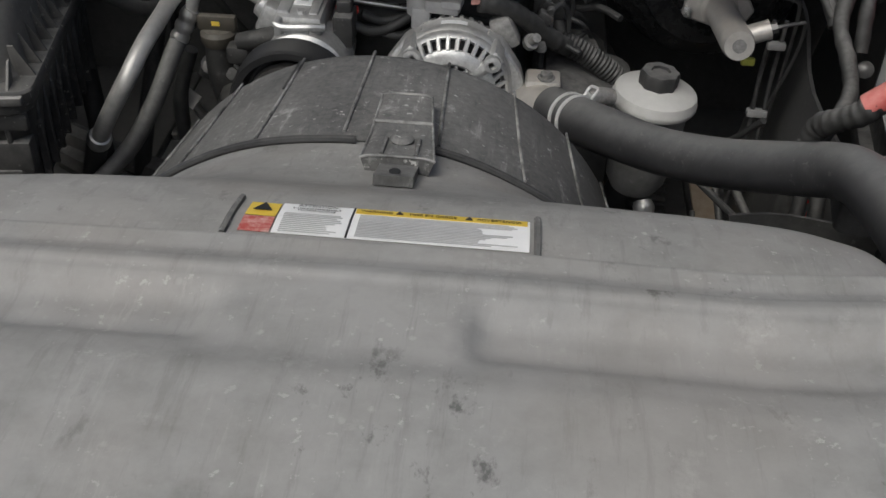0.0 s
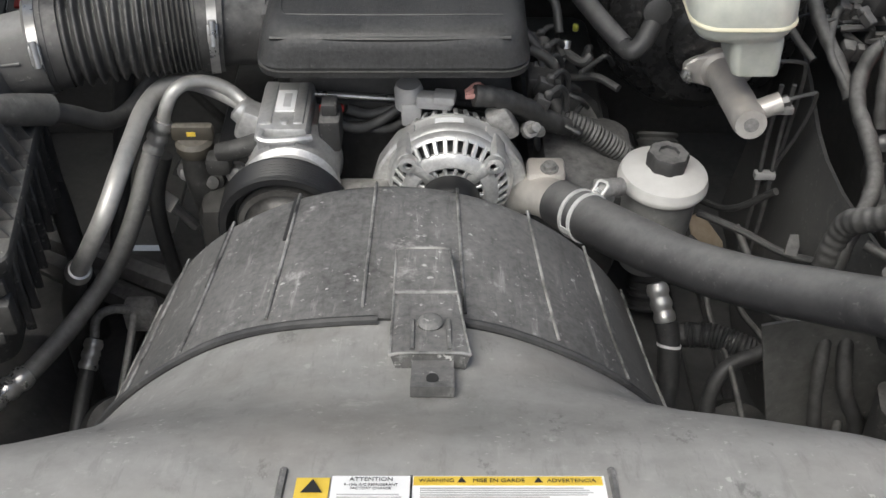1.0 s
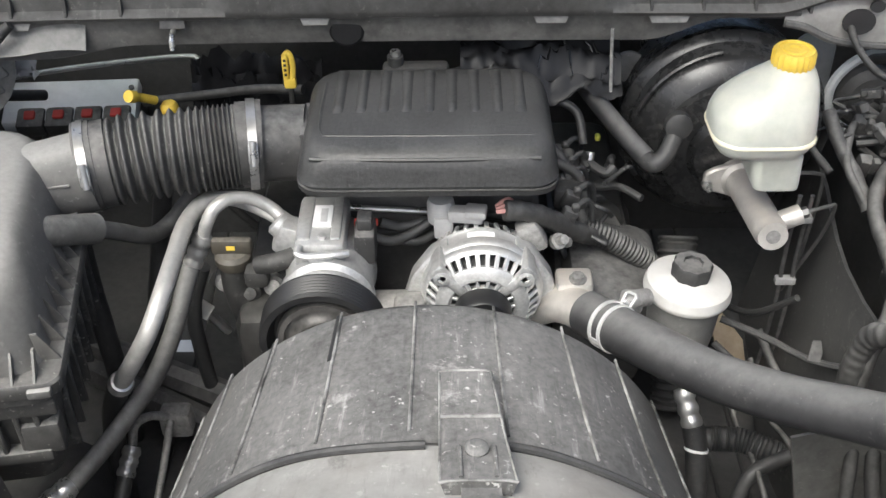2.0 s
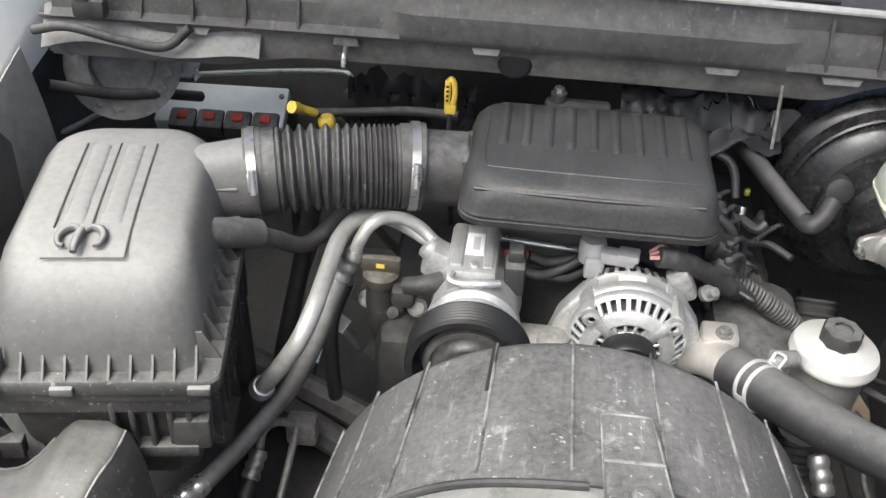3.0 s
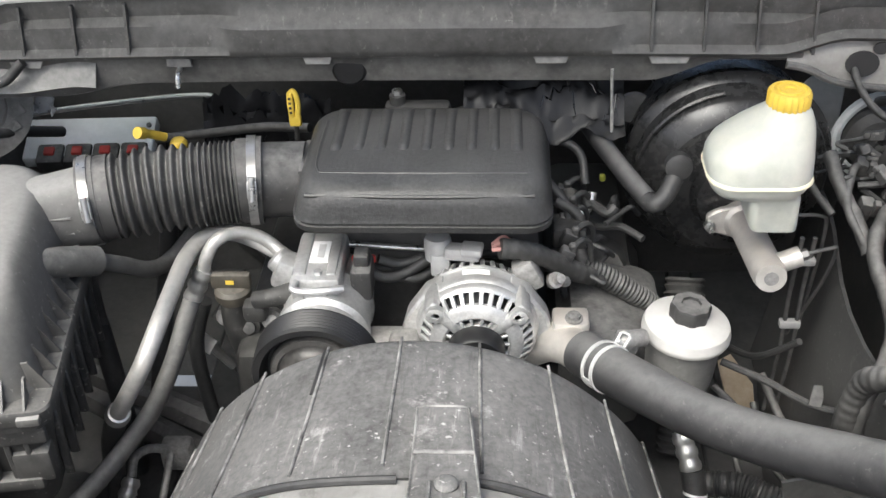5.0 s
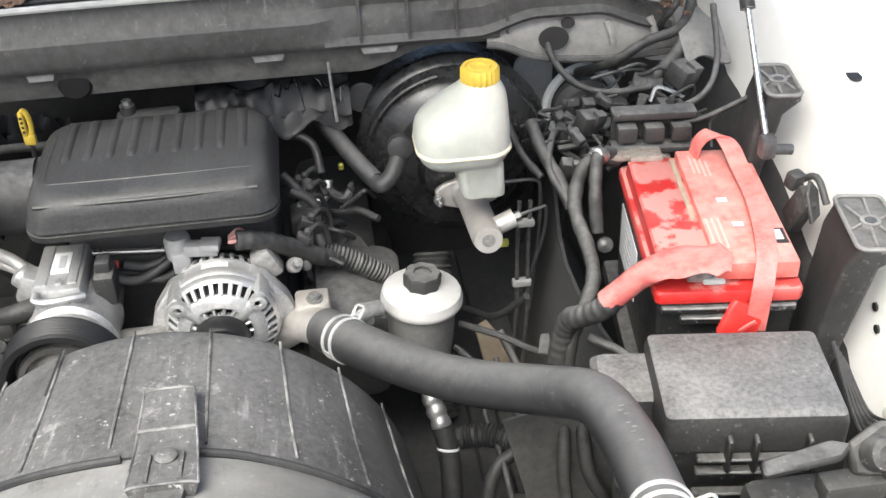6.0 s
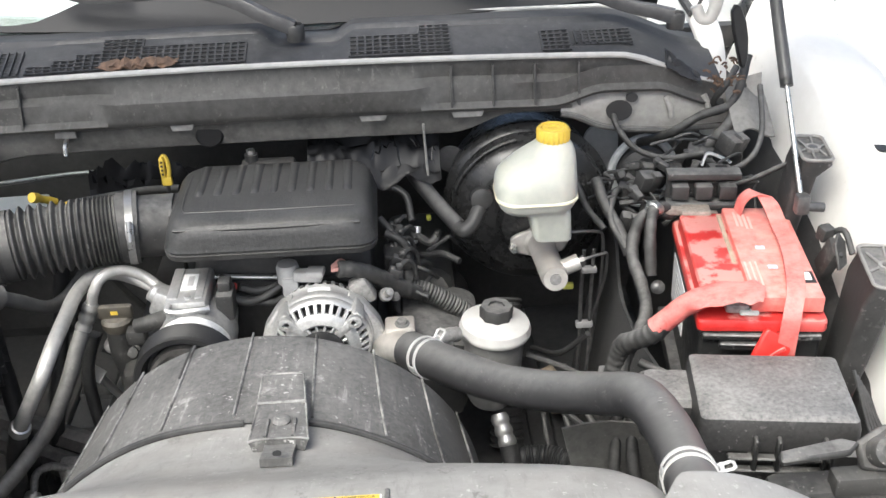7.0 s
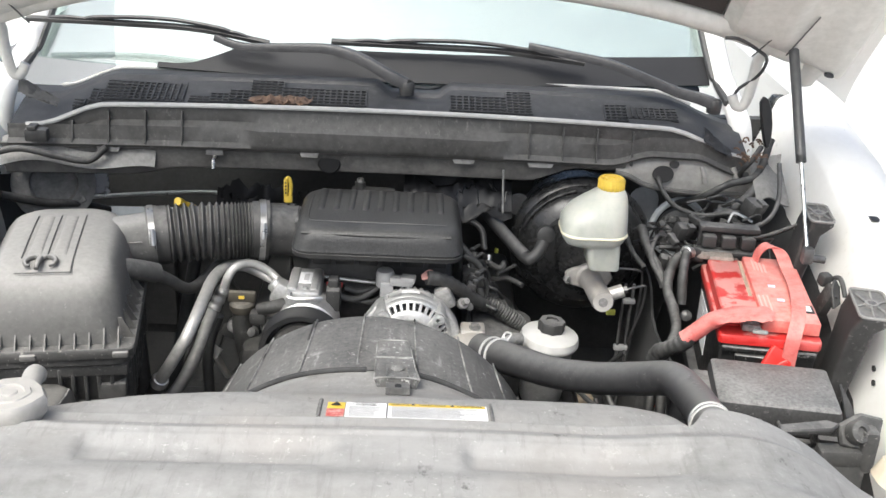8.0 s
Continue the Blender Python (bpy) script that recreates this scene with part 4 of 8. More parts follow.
lathe(bm, [(0.0, 0.0), (0.012, 0.0), (0.012, 0.006), (0.008, 0.009), (0.0, 0.009)], 18, Matrix.Translation(Vector((0.036, 0.745, ring_top(0.005, 0.745) + 0.012)) - SO))
part("tongue_guide", bm, M_SHROUD, bracket)
bm = bmesh.new()
sheet(bm, in_shroud(lambda u, v: (0.039 + 0.019 * u, 0.708 - 0.064 * v, ring_top(0.02, 0.708 - 0.064 * v) + 0.008 + 0.004 * v)), span(1, -1, 4), span(0, 1, 5), 0.010)
tongue = part("tongue", bm, M_SHROUD, shroud)
bm = bmesh.new()
lathe(bm, [(0.0, 0.0), (0.0055, 0.0), (0.0055, 0.002), (0.0, 0.002)], 16, Matrix.Translation(Vector((0.039, 0.657, ring_top(0.02, 0.657) + 0.0112)) - SO))
part("hole", bm, M_INKDARK, tongue, "black hole in the tongue")

# warning sticker in its recess on the shroud
LY0, LY1 = 0.453, 0.505
LAB = Vector((0.03, 0.48, ring_top(0.03, 0.48)))
label = thing("warning_sticker", Matrix.Translation(LAB), "white and yellow refrigerant warning sticker on the shroud", "sticker")


def label_x(x):
    return -0.031 + 0.947 * (x + 0.055)


def sticker(x0, x1, v0, v1, lift):
    """A thin strip of the sticker; v runs from its front edge (0) to its rear edge (1)."""
    x0, x1 = label_x(x0), label_x(x1)
    b = bmesh.new()
    sheet(b, lambda x, v: Vector((x, LY0 + (LY1 - LY0) * v, ring_top(x, LY0 + (LY1 - LY0) * v) + lift)) - LAB, span(x0, x1, 8), span(v0, v1, 4), 0.0005)
    return b


part("white_field", sticker(-0.055, 0.152, 0.0, 1.0, 0.0012), M_LABEL, label)
part("icon_field", sticker(-0.082, -0.0565, 0.48, 0.96, 0.0012), M_YELLOW, label, "yellow warning square")
part("red_icon", sticker(-0.082, -0.0565, 0.0, 0.45, 0.0012), M_ICON, label, "white square with red prohibition sign")
part("yellow_band", sticker(0.007, 0.150, 0.80, 0.98, 0.0018), M_YELLOW, label, "yellow heading band")
part("divider", sticker(0.0045, 0.0062, 0.0, 1.0, 0.0018), M_INKDARK, label)


def on_label(x, v, lift=0.0024):
    x, y = label_x(x), LY0 + (LY1 - LY0) * v
    return Vector((x, y, ring_top(x, y) + lift)) - LAB


SLOPE = math.atan2(ring_top(0, LY1) - ring_top(0, LY0), LY1 - LY0)


def words(text, x, v, size, mat, parent):
    cu = bpy.data.curves.new("lettering", "FONT")
    cu.body, cu.size, cu.extrude = text, size, 0.0001
    cu.align_x = "CENTER"
    cu.materials.append(mat)
    ob = new("lettering", cu)
    ob.parent = parent
    ob.matrix_basis = Matrix.Translation(on_label(x, v)) @ Matrix.Rotation(SLOPE, 4, "X")
    return ob


for text, x in (("WARNING", 0.0245), ("MISE EN GARDE", 0.0715), ("ADVERTENCIA", 0.1265)):
    words(text, x, 0.85, 0.0053, M_INKDARK, label)
words("ATTENTION", -0.025, 0.875, 0.0056, M_INKDARK, label)
words("R-134a A/C REFRIGERANT", -0.025, 0.775, 0.0034, M_INKDARK, label)
words("FACTORY CHARGE", -0.025, 0.70, 0.0034, M_INKDARK, label)
for x in (0.0435, 0.1015):
    bm = bmesh.new()
    plate(bm, [(-0.003, 0.0), (0.003, 0.0), (0.0, 0.0055)], 0.0004, Matrix.Translation(on_label(x, 0.842)) @ Matrix.Rotation(SLOPE, 4, "X"))
    part("triangle", bm, M_INKDARK, label, "small black warning triangle")
bm = bmesh.new()
plate(bm, [(-0.0075, 0.0), (0.0075, 0.0), (0.0, 0.0135)], 0.0004, Matrix.Translation(on_label(-0.069, 0.635)) @ Matrix.Rotation(SLOPE, 4, "X"))
part("triangle", bm, M_INKDARK, label, "black warning triangle")
random.seed(4)
for col_x0, col_x1, rows in ((-0.05, 0.0, [0.60 - 0.055 * k for k in range(11)]), (0.012, 0.146, [0.73 - 0.045 * k for k in range(16)])):
    for v in rows:
        x1 = col_x1 - random.uniform(0, 0.3) * (col_x1 - col_x0)
        bm = bmesh.new()
        a, b = on_label(col_x0, v, 0.002), on_label(x1, v, 0.002)
        box(bm, (0.947 * (x1 - col_x0), 0.0011, 0.0004), (0, 0, 0), 0.0, 1, m=Matrix.Translation((a + b) / 2) @ Matrix.Rotation(SLOPE, 4, "X"))
        part("text_bar", bm, M_GREYINK, label, "line of small unreadable print")
for x in (-0.070, 0.168):
    bm = bmesh.new()
    tube(bm, [Vector((x + 0.003, y, ring_top(x, y) + 0.001)) - SO for y in span(0.446, 0.512, 5)], 0.003, 6, raw=True)
    part("label_ridge", bm, M_SHROUD, flare)

# ---- radiator cap ----
rc = thing("radiator_filler", Matrix.Translation((-0.458, 0.405, 1.12)), "radiator filler neck with a dusty grey pressure cap", "radiator filler")
bm = bmesh.new()
lathe(bm, [(0.033, -0.004), (0.041, 0.008), (0.043, 0.026), (0.039, 0.033), (0.026, 0.034), (0.025, 0.036), (0.018, 0.0365), (0.017, 0.034), (0.010, 0.034), (0.009, 0.0365), (0.0, 0.037)], 36, wobble=lambda a, h: 1 + 0.10 * max(0, math.cos(2 * a)) ** 6 + 0.02 * math.cos(12 * a))
part("cap", bm, M_ALUDUST, rc)
bm = bmesh.new()
lathe(bm, [(0.026, -0.04), (0.028, 0.0), (0.0, 0.001)], 24)
part("neck", bm, M_PLASTIC, rc)
bm = bmesh.new()
tube(bm, [(0.0, 0.02, -0.01), (0.0, 0.06, 0.0), (-0.005, 0.10, 0.0), (-0.02, 0.15, -0.03)], 0.014, 14, 6)
part("overflow_spout", bm, M_ALUDUST, rc, "dusty grey spout")

# ---- engine ----
engine = thing("engine", Matrix.Translation((-0.01, 1.46, 0.32)), "dark oily engine block with valve covers", "engine")
bm = bmesh.new()
box(bm, (0.40, 0.62, 0.40), (0, 0, 0.20), 0.03, 2)
part("block", bm, M_ENGINE, engine)
for x, y in ((-0.225, 0.01), (0.245, 0.03)):
    bm = bmesh.new()
    box(bm, (0.14, 0.55, 0.16), (x, y, 0.38), 0.03, 2)
    part("valve_cover", bm, M_ENGINE, engine)
bm = bmesh.new()
box(bm, (0.30, 0.10, 0.30), (0, -0.33, 0.23), 0.03, 2)
part("front_cover", bm, M_ENGINE, engine)
bm = bmesh.new()
box(bm, (0.11, 0.06, 0.13), (-0.062, 1.205, 0.755), 0.025, 3, m=Matrix.Translation((0, 0, 0)))
box(bm, (0.05, 0.05, 0.06), (-0.045, 1.19, 0.80), 0.018, 3)
solo("timing_cover", bm, M_ALUDARK, "dull cast aluminium timing cover between the accessories", "timing cover")
manifold = thing("intake_manifold", Matrix.Translation((-0.015, 1.43, 0.78)), "dark plastic intake manifold under the cover", "intake manifold")
bm = bmesh.new()
stack(bm, [(0.32, 0.20, 0.02, -0.06, 0, 0), (0.32, 0.20, 0.02, 0.10, 0, 0), (0.30, 0.18, 0.02, 0.195, 0, 0)])
part("plenum", bm, M_WALL, manifold)
for x in span(-0.125, 0.125, 5):
    bm = bmesh.new()
    box(bm, (0.042, 0.012, 0.03), (x, -0.098, 0.155), 0.004, 2)
    box(bm, (0.036, 0.006, 0.006), (x, -0.106, 0.166), 0.002, 1)
    part("runner", bm, M_DARK, manifold)

# ---- engine cover ----
cover = thing("engine_cover", Matrix.Translation((-0.0175, 1.338, 0.983)), "black ribbed plastic intake cover on top of the engine", "engine cover")
bm = bmesh.new()
stack(bm, [(0.33, 0.235, 0.03, 0.0, 0, 0), (0.352, 0.252, 0.035, 0.003, 0, 0), (0.354, 0.254, 0.035, 0.012, 0, 0), (0.350, 0.250, 0.036, 0.013, 0, 0), (0.350, 0.250, 0.036, 0.017, 0, 0), (0.354, 0.254, 0.036, 0.018, 0, 0), (0.350, 0.250, 0.038, 0.025, 0, 0), (0.344, 0.245, 0.042, 0.040, 0, 0.000), (0.335, 0.236, 0.044, 0.054, 0, 0.001), (0.322, 0.224, 0.042, 0.062, 0, 0.003), (0.304, 0.206, 0.036, 0.066, 0, 0.006), (0.25, 0.15, 0.03, 0.068, 0, 0.010), (0.12, 0.06, 0.02, 0.0685, 0, 0.012)])
shell = part("shell", bm, M_COVER, cover)
for k in range(9):
    x = -0.124 + 0.0315 * k
    bm = bmesh.new()
    sheet(bm, lambda u, v, x=x: (x + 0.0085 * u, 0.043 + 0.063 * v, 0.0672 + 0.0052 * (1 - u * u) * (1 - v ** 12)), span(-1, 1, 8), span(-1, 1, 14), 0.002)
    part("rib", bm, M_COVER, cover)
bm = bmesh.new()
tube(bm, [(-0.146, 0.07, 0.0645), (-0.147, -0.02, 0.0645), (-0.142, -0.066, 0.0638), (-0.12, -0.075, 0.0648), (0.0, -0.077, 0.0655), (0.14, -0.075, 0.0642)], 0.0034, 6, 8)
part("raised_line", bm, M_COVER, cover)
bm = bmesh.new()
tube(bm, [(-0.155, -0.112, 0.0535), (0.0, -0.117, 0.0542), (0.15, -0.112, 0.0535)], 0.003, 6, 8)
part("front_ridge", bm, M_COVER, cover)
bm = bmesh.new()
box(bm, (0.10, 0.03, 0.03), (-0.02, 0.14, 0.045), 0.008, 2)
lathe(bm, [(0.012, 0.0), (0.012, 0.018), (0.0, 0.02)], 16, pose(-0.05, 0.14, 0.055))
part("rear_bracket", bm, M_DARK, cover)
bm = bmesh.new()
lathe(bm, [(0.008, 0.0), (0.008, 0.007), (0.0, 0.009)], 6, pose(-0.05, 0.14, 0.074))
part("bolt", bm, M_STEEL, cover, "small bright bolt")

# ---- alternator ----
alt = thing("alternator", Matrix.Translation((0.056, 1.215, 0.828)), "silver cast aluminium alternator with slotted housing", "alternator")
bm = bmesh.new()
lathe(bm, [(0.0, -0.07), (0.055, -0.068), (0.066, -0.05), (0.072, -0.04), (0.072, 0.015), (0.060, 0.032), (0.0, 0.033)], 40, AXIS_Y)
part("stator_core", bm, M_INKDARK, alt, "dark windings inside the housing")
bm = bmesh.new()
lathe(bm, [(0.072, -0.030), (0.084, -0.028), (0.0855, -0.022), (0.083, -0.018), (0.083, -0.006), (0.086, -0.003), (0.087, 0.006), (0.085, 0.012), (0.080, 0.017), (0.071, 0.017), (0.070, 0.0), (0.072, -0.030)], 56, AXIS_Y)
part("housing_band", bm, M_ALU, alt)
bm = bmesh.new()
lathe(bm, [(0.045, 0.036), (0.062, 0.034), (0.0660, 0.036), (0.0660, 0.040), (0.060, 0.0455), (0.048, 0.047), (0.044, 0.044), (0.045, 0.036)], 56, AXIS_Y)
part("front_ring", bm, M_ALU, alt)
bm = bmesh.new()
lathe(bm, [(0.070, 0.014), (0.083, 0.010), (0.0845, 0.016), (0.0815, 0.024), (0.0785, 0.027), (0.0765, 0.023), (0.070, 0.014)], 56, AXIS_Y)
part("shoulder_rim", bm, M_ALU, alt)
bm = bmesh.new()
lathe(bm, [(0.020, 0.036), (0.034, 0.036), (0.035, 0.046), (0.031, 0.050), (0.020, 0.050), (0.020, 0.036)], 40, AXIS_Y)
part("hub", bm, M_ALU, alt)
bm = bmesh.new()
lathe(bm, [(0.0, -0.072), (0.055, -0.070), (0.066, -0.060), (0.075, -0.052), (0.076, -0.047), (0.070, -0.048), (0.05, -0.06), (0.0, -0.066)], 40, AXIS_Y)
part("rear_cover", bm, M_PLASTIC, alt, "black rear cap")


def fin_mesh(name, p0, p1, w, d):
    """A short bar from (r, h) p0 to p1, w wide and d deep, at the top of the turn."""
    b = bmesh.new()
    a, z = Vector((0, -p0[1], p0[0])), Vector((0, -p1[1], p1[0]))
    v = z - a
    box(b, (w, v.length, d), (0, 0, 0), w * 0.2, 1, m=Matrix.Translation((a + z) / 2) @ Matrix.Rotation(math.atan2(v.z, v.y), 4, "X"))
    me = bpy.data.meshes.new(name)
    b.to_mesh(me)
    b.free()
    me.materials.append(M_ALU)
    return me


shoulder = fin_mesh("shoulder_fin", (0.0640, 0.0400), (0.0800, 0.0215), 0.0064, 0.006)
rear_fin = fin_mesh("rear_fin", (0.0835, -0.026), (0.0745, -0.051), 0.0062, 0.005)
spoke = fin_mesh("spoke", (0.032, 0.044), (0.047, 0.042), 0.0048, 0.006)
for me, count in ((shoulder, 34), (rear_fin, 34), (spoke, 18)):
    for k in range(count):
        ob = new("fin", me)
        ob.parent = alt
        ob.matrix_basis = Matrix.Rotation(2 * math.pi * (k + 0.5) / count, 4, "Y")
for a in (48, -46, 140, 220):
    bm = bmesh.new()
    mm = Matrix.Rotation(radians(a), 4, "Y")
    box(bm, (0.017, 0.016, 0.052), (0, -0.040, 0.058), 0.005, 2, m=mm)
    box(bm, (0.022, 0.05, 0.014), (0, -0.018, 0.085), 0.005, 2, m=mm)
    lathe(bm, [(0.012, 0.0), (0.012, 0.011), (0.006, 0.012), (0.006, 0.008), (0.0, 0.008)], 16, mm @ Matrix.Translation((0, -0.040, 0.078)) @ AXIS_Y)
    part("through_bolt_boss", bm, M_ALU, alt)
for side in (-1, 1):
    bm = bmesh.new()
    plate(bm, [(0.045, 0.072), (0.070, 0.062), (0.098, 0.02), (0.112, -0.03), (0.106, -0.055), (0.085, -0.055), (0.070, 0.0)], 0.03, Matrix(((side, 0, 0, 0), (0, 0, 1, -0.006), (0, 1, 0, 0), (0, 0, 0, 1))), 0.004)
    lathe(bm, [(0.014, 0.0), (0.014, 0.04), (0.007, 0.04), (0.007, 0.034), (0.0, 0.034)], 18, Matrix.Translation((side * 0.100, 0.026, -0.040)) @ AXIS_Y)
    part("mounting_ear", bm, M_ALU, alt)
bm = bmesh.new()
lathe(bm, [(0.0, 0.047), (0.036, 0.049), (0.040, 0.053), (0.040, 0.080), (0.037, 0.084), (0.029, 0.083), (0.026, 0.075), (0.0, 0.075)], 36, AXIS_Y)
part("pulley", bm, M_BELT, alt, "black grooved pulley")
bm = bmesh.new()
sheet(bm, lambda a, v: (0.0846 * math.cos(radians(a)), 0.007 + 0.010 * v, 0.0846 * math.sin(radians(a))), span(104, 78, 8), span(0, 1, 2), 0.0012)
part("rating_plate", bm, M_LABEL, alt, "small pale rating plate")
bm = bmesh.new()
box(bm, (0.035, 0.03, 0.05), (0.090, 0.04, 0.025), 0.008, 2, m=Matrix.Rotation(radians(-25), 4, "Y"))
lathe(bm, [(0.012, 0.0), (0.012, 0.010), (0.007, 0.010), (0.007, 0.026), (0.0, 0.027)], 12, pose(0.108, 0.05, 0.04, 40, 30))
part("side_lug", bm, M_ALUDARK, alt)

# grey plug and lead on the alternator
plug = thing("alternator_plug", Matrix.Translation((-0.001, 1.283, 0.915)), "grey connector plug with pink wires on the alternator", "connector")
bm = bmesh.new()
lathe(bm, [(0.0, -0.02), (0.019, -0.018), (0.020, 0.010), (0.017, 0.018), (0.0, 0.020)], 20)
box(bm, (0.028, 0.022, 0.036), (0.004, -0.012, -0.020), 0.004, 2)
box(bm, (0.05, 0.022, 0.020), (0.038, -0.012, 0.002), 0.004, 2, m=Matrix.Rotation(radians(-8), 4, "Z"))
box(bm, (0.03, 0.026, 0.012), (0.052, -0.014, 0.010), 0.003, 2, m=Matrix.Rotation(radians(-8), 4, "Z"))
part("body", bm, M_GREYPLUG, plug)
bm = bmesh.new()
for k in range(3):
    tube(bm, [(0.078, -0.030 + 0.006 * k, 0.016), (0.095, -0.034 + 0.008 * k, 0.020 + 0.004 * k), (0.112, -0.028, 0.014)], 0.0035, 6, 5)
part("wires", bm, M_PINK, plug, "faded pink wires")
bm = bmesh.new()
tube(bm, [(-0.140, 1.312, 0.898), (-0.010, 1.322, 0.882)], 0.0046, 10, 3)
solo("dipstick_tube", bm, M_STEEL, "bright thin steel tube behind the accessories", "tube")

# ---- compressor ----
comp = thing("air_conditioning_compressor", Matrix.Translation((-0.16, 1.2, 0.83)), "cast aluminium air conditioning compressor with a black pulley", "compressor")
bm = bmesh.new()
lathe(bm, [(0.0, -0.125), (0.045, -0.122), (0.060, -0.11), (0.063, -0.06), (0.066, -0.055), (0.066, -0.045), (0.063, -0.04), (0.063, 0.0), (0.067, 0.004), (0.067, 0.016), (0.060, 0.022), (0.057, 0.045), (0.050, 0.055), (0.0, 0.056)], 40, AXIS_Y)
part("body", bm, M_ALU, comp)
bm = bmesh.new()
box(bm, (0.070, 0.118, 0.05), (-0.008, 0.060, 0.060), 0.007, 2)
box(bm, (0.018, 0.10, 0.010), (-0.030, 0.062, 0.084), 0.003, 2)
box(bm, (0.014, 0.10, 0.008), (0.014, 0.062, 0.084), 0.003, 2)
lathe(bm, [(0.006, 0.0), (0.006, 0.006), (0.0, 0.007)], 6, pose(-0.004, 0.016, 0.084))
part("port_block", bm, M_ALU, comp)
bm = bmesh.new()
box(bm, (0.026, 0.05, 0.002), (-0.007, 0.066, 0.0862), 0.0, 1)
lab = part("rating_plate", bm, M_LABEL, comp, "small white label")
bm = bmesh.new()
box(bm, (0.010, 0.032, 0.0006), (-0.005, 0.066, 0.0876), 0.0, 1)
part("text_bar", bm, M_GREYINK, lab, "dark unreadable print")
bm = bmesh.new()
tube(bm, [(-0.034, 0.002, 0.082), (-0.036, -0.010, 0.078), (-0.022, -0.014, 0.076), (0.012, -0.013, 0.078), (0.032, -0.004, 0.074)], 0.0055, 8, 6)
box(bm, (0.034, 0.010, 0.028), (-0.006, -0.008, 0.060), 0.003, 2)
part("lifting_strap", bm, M_ALU, comp)
bm = bmesh.new()
box(bm, (0.03, 0.05, 0.05), (0.052, 0.055, 0.05), 0.005, 2)
box(bm, (0.022, 0.03, 0.02), (0.052, 0.06, 0.082), 0.004, 2)
part("connector", bm, M_PLASTIC, comp, "black plug")
bm = bmesh.new()
box(bm, (0.034, 0.008, 0.012), (0.052, 0.078, 0.066), 0.002, 1)
part("lock_clip", bm, M_REDPLUG, comp, "red locking clip")
GROOVES = [(0.0, 0.056), (0.075, 0.060), (0.085, 0.062)]
for k in range(6):
    GROOVES += [(0.0855, 0.065 + 0.006 * k), (0.0835, 0.068 + 0.006 * k)]
GROOVES += [(0.0855, 0.101), (0.083, 0.106), (0.074, 0.106), (0.071, 0.095), (0.066, 0.084), (0.0, 0.080)]
bm = bmesh.new()
lathe(bm, GROOVES, 44, AXIS_Y)
pul = part("pulley", bm, M_BELT, comp, "black grooved belt pulley")
bm = bmesh.new()
lathe(bm, [(0.0, 0.083), (0.060, 0.084), (0.062, 0.090), (0.059, 0.098), (0.052, 0.099), (0.050, 0.094), (0.044, 0.094), (0.036, 0.100), (0.034, 0.106), (0.022, 0.108), (0.020, 0.114), (0.0, 0.115)], 40, AXIS_Y)
part("clutch_plate", bm, M_CLUTCH, pul, "worn grey clutch plate")
belt = bmesh.new()
# drive belt from the pulley down behind the shroud
for sx, ex in ((-0.236, -0.26), (-0.084, 0.0)):
    sheet(belt, lambda u, v, sx=sx, ex=ex: (sx + (ex - sx) * u + 0.0, 1.133 - 0.026 * v, 0.83 - 0.32 * u), span(0, 1, 6), span(0, 1, 2), 0.005)
solo("drive_belt", belt, M_BELT, "black ribbed drive belt", "belt")

# ---- pipes and lines ----


def align(c, d):
    """A frame at c whose z runs along d."""
    return Matrix.Translation(c) @ Vector(d).normalized().to_track_quat("Z", "Y").to_matrix().to_4x4()


def crimp(bm, p, q, r, rings=3):
    """A crimped ferrule from p to q."""
    d = Vector(q) - Vector(p)
    n = d.length
    prof = [(r * 0.8, 0.0), (r, 0.001)]
    for k in range(rings):
        a = n * (k + 0.15) / rings
        prof += [(r, a), (r * 1.16, a + n * 0.12 / rings * 2), (r * 1.16, a + n * 0.3 / rings * 2), (r, a + n * 0.4 / rings * 2)]
    prof += [(r, n - 0.001), (r * 0.8, n)]
    lathe(bm, prof, 20, align(p, d))


def band(bm, c, d, r, w=0.012, t=0.002):
    lathe(bm, [(r, -w / 2), (r + t, -w / 2), (r + t, w / 2), (r, w / 2), (r, -w / 2)], 32, align(c, d))


suction = thing("suction_pipe", Matrix.Translation((-0.46, 1.12, 0.70)), "silver bent aluminium refrigerant pipe", "refrigerant pipe")
S0 = Vector((-0.46, 1.12, 0.70))
bm = bmesh.new()
tube(bm, [Vector(p) - S0 for p in ((-0.447, 1.106, 0.748), (-0.438, 1.097, 0.766), (-0.412, 1.084, 0.812), (-0.386, 1.090, 0.858), (-0.371, 1.130, 0.890), (-0.367, 1.20, 0.899), (-0.362, 1.265, 0.906), (-0.340, 1.305, 0.915), (-0.30, 1.318, 0.912), (-0.24, 1.302, 0.892), (-0.19, 1.27, 0.872))], 0.0125, 16, 8)
part("tube", bm, M_TUBE, suction)
bm = bmesh.new()
crimp(bm, (0.006, -0.008, 0.034), (0.018, -0.020, 0.058), 0.0155, 1)
part("end_fitting", bm, M_CLAMP, suction, "dull end collar")
bm = bmesh.new()
tube(bm, [(0.010, -0.012, 0.042), (-0.002, 0.0, 0.015), (-0.025, 0.02, -0.05), (-0.04, 0.03, -0.15), (-0.04, 0.03, -0.26)], 0.016, 14, 6)
part("rubber_section", bm, M_RUBBER, suction, "black rubber hose")

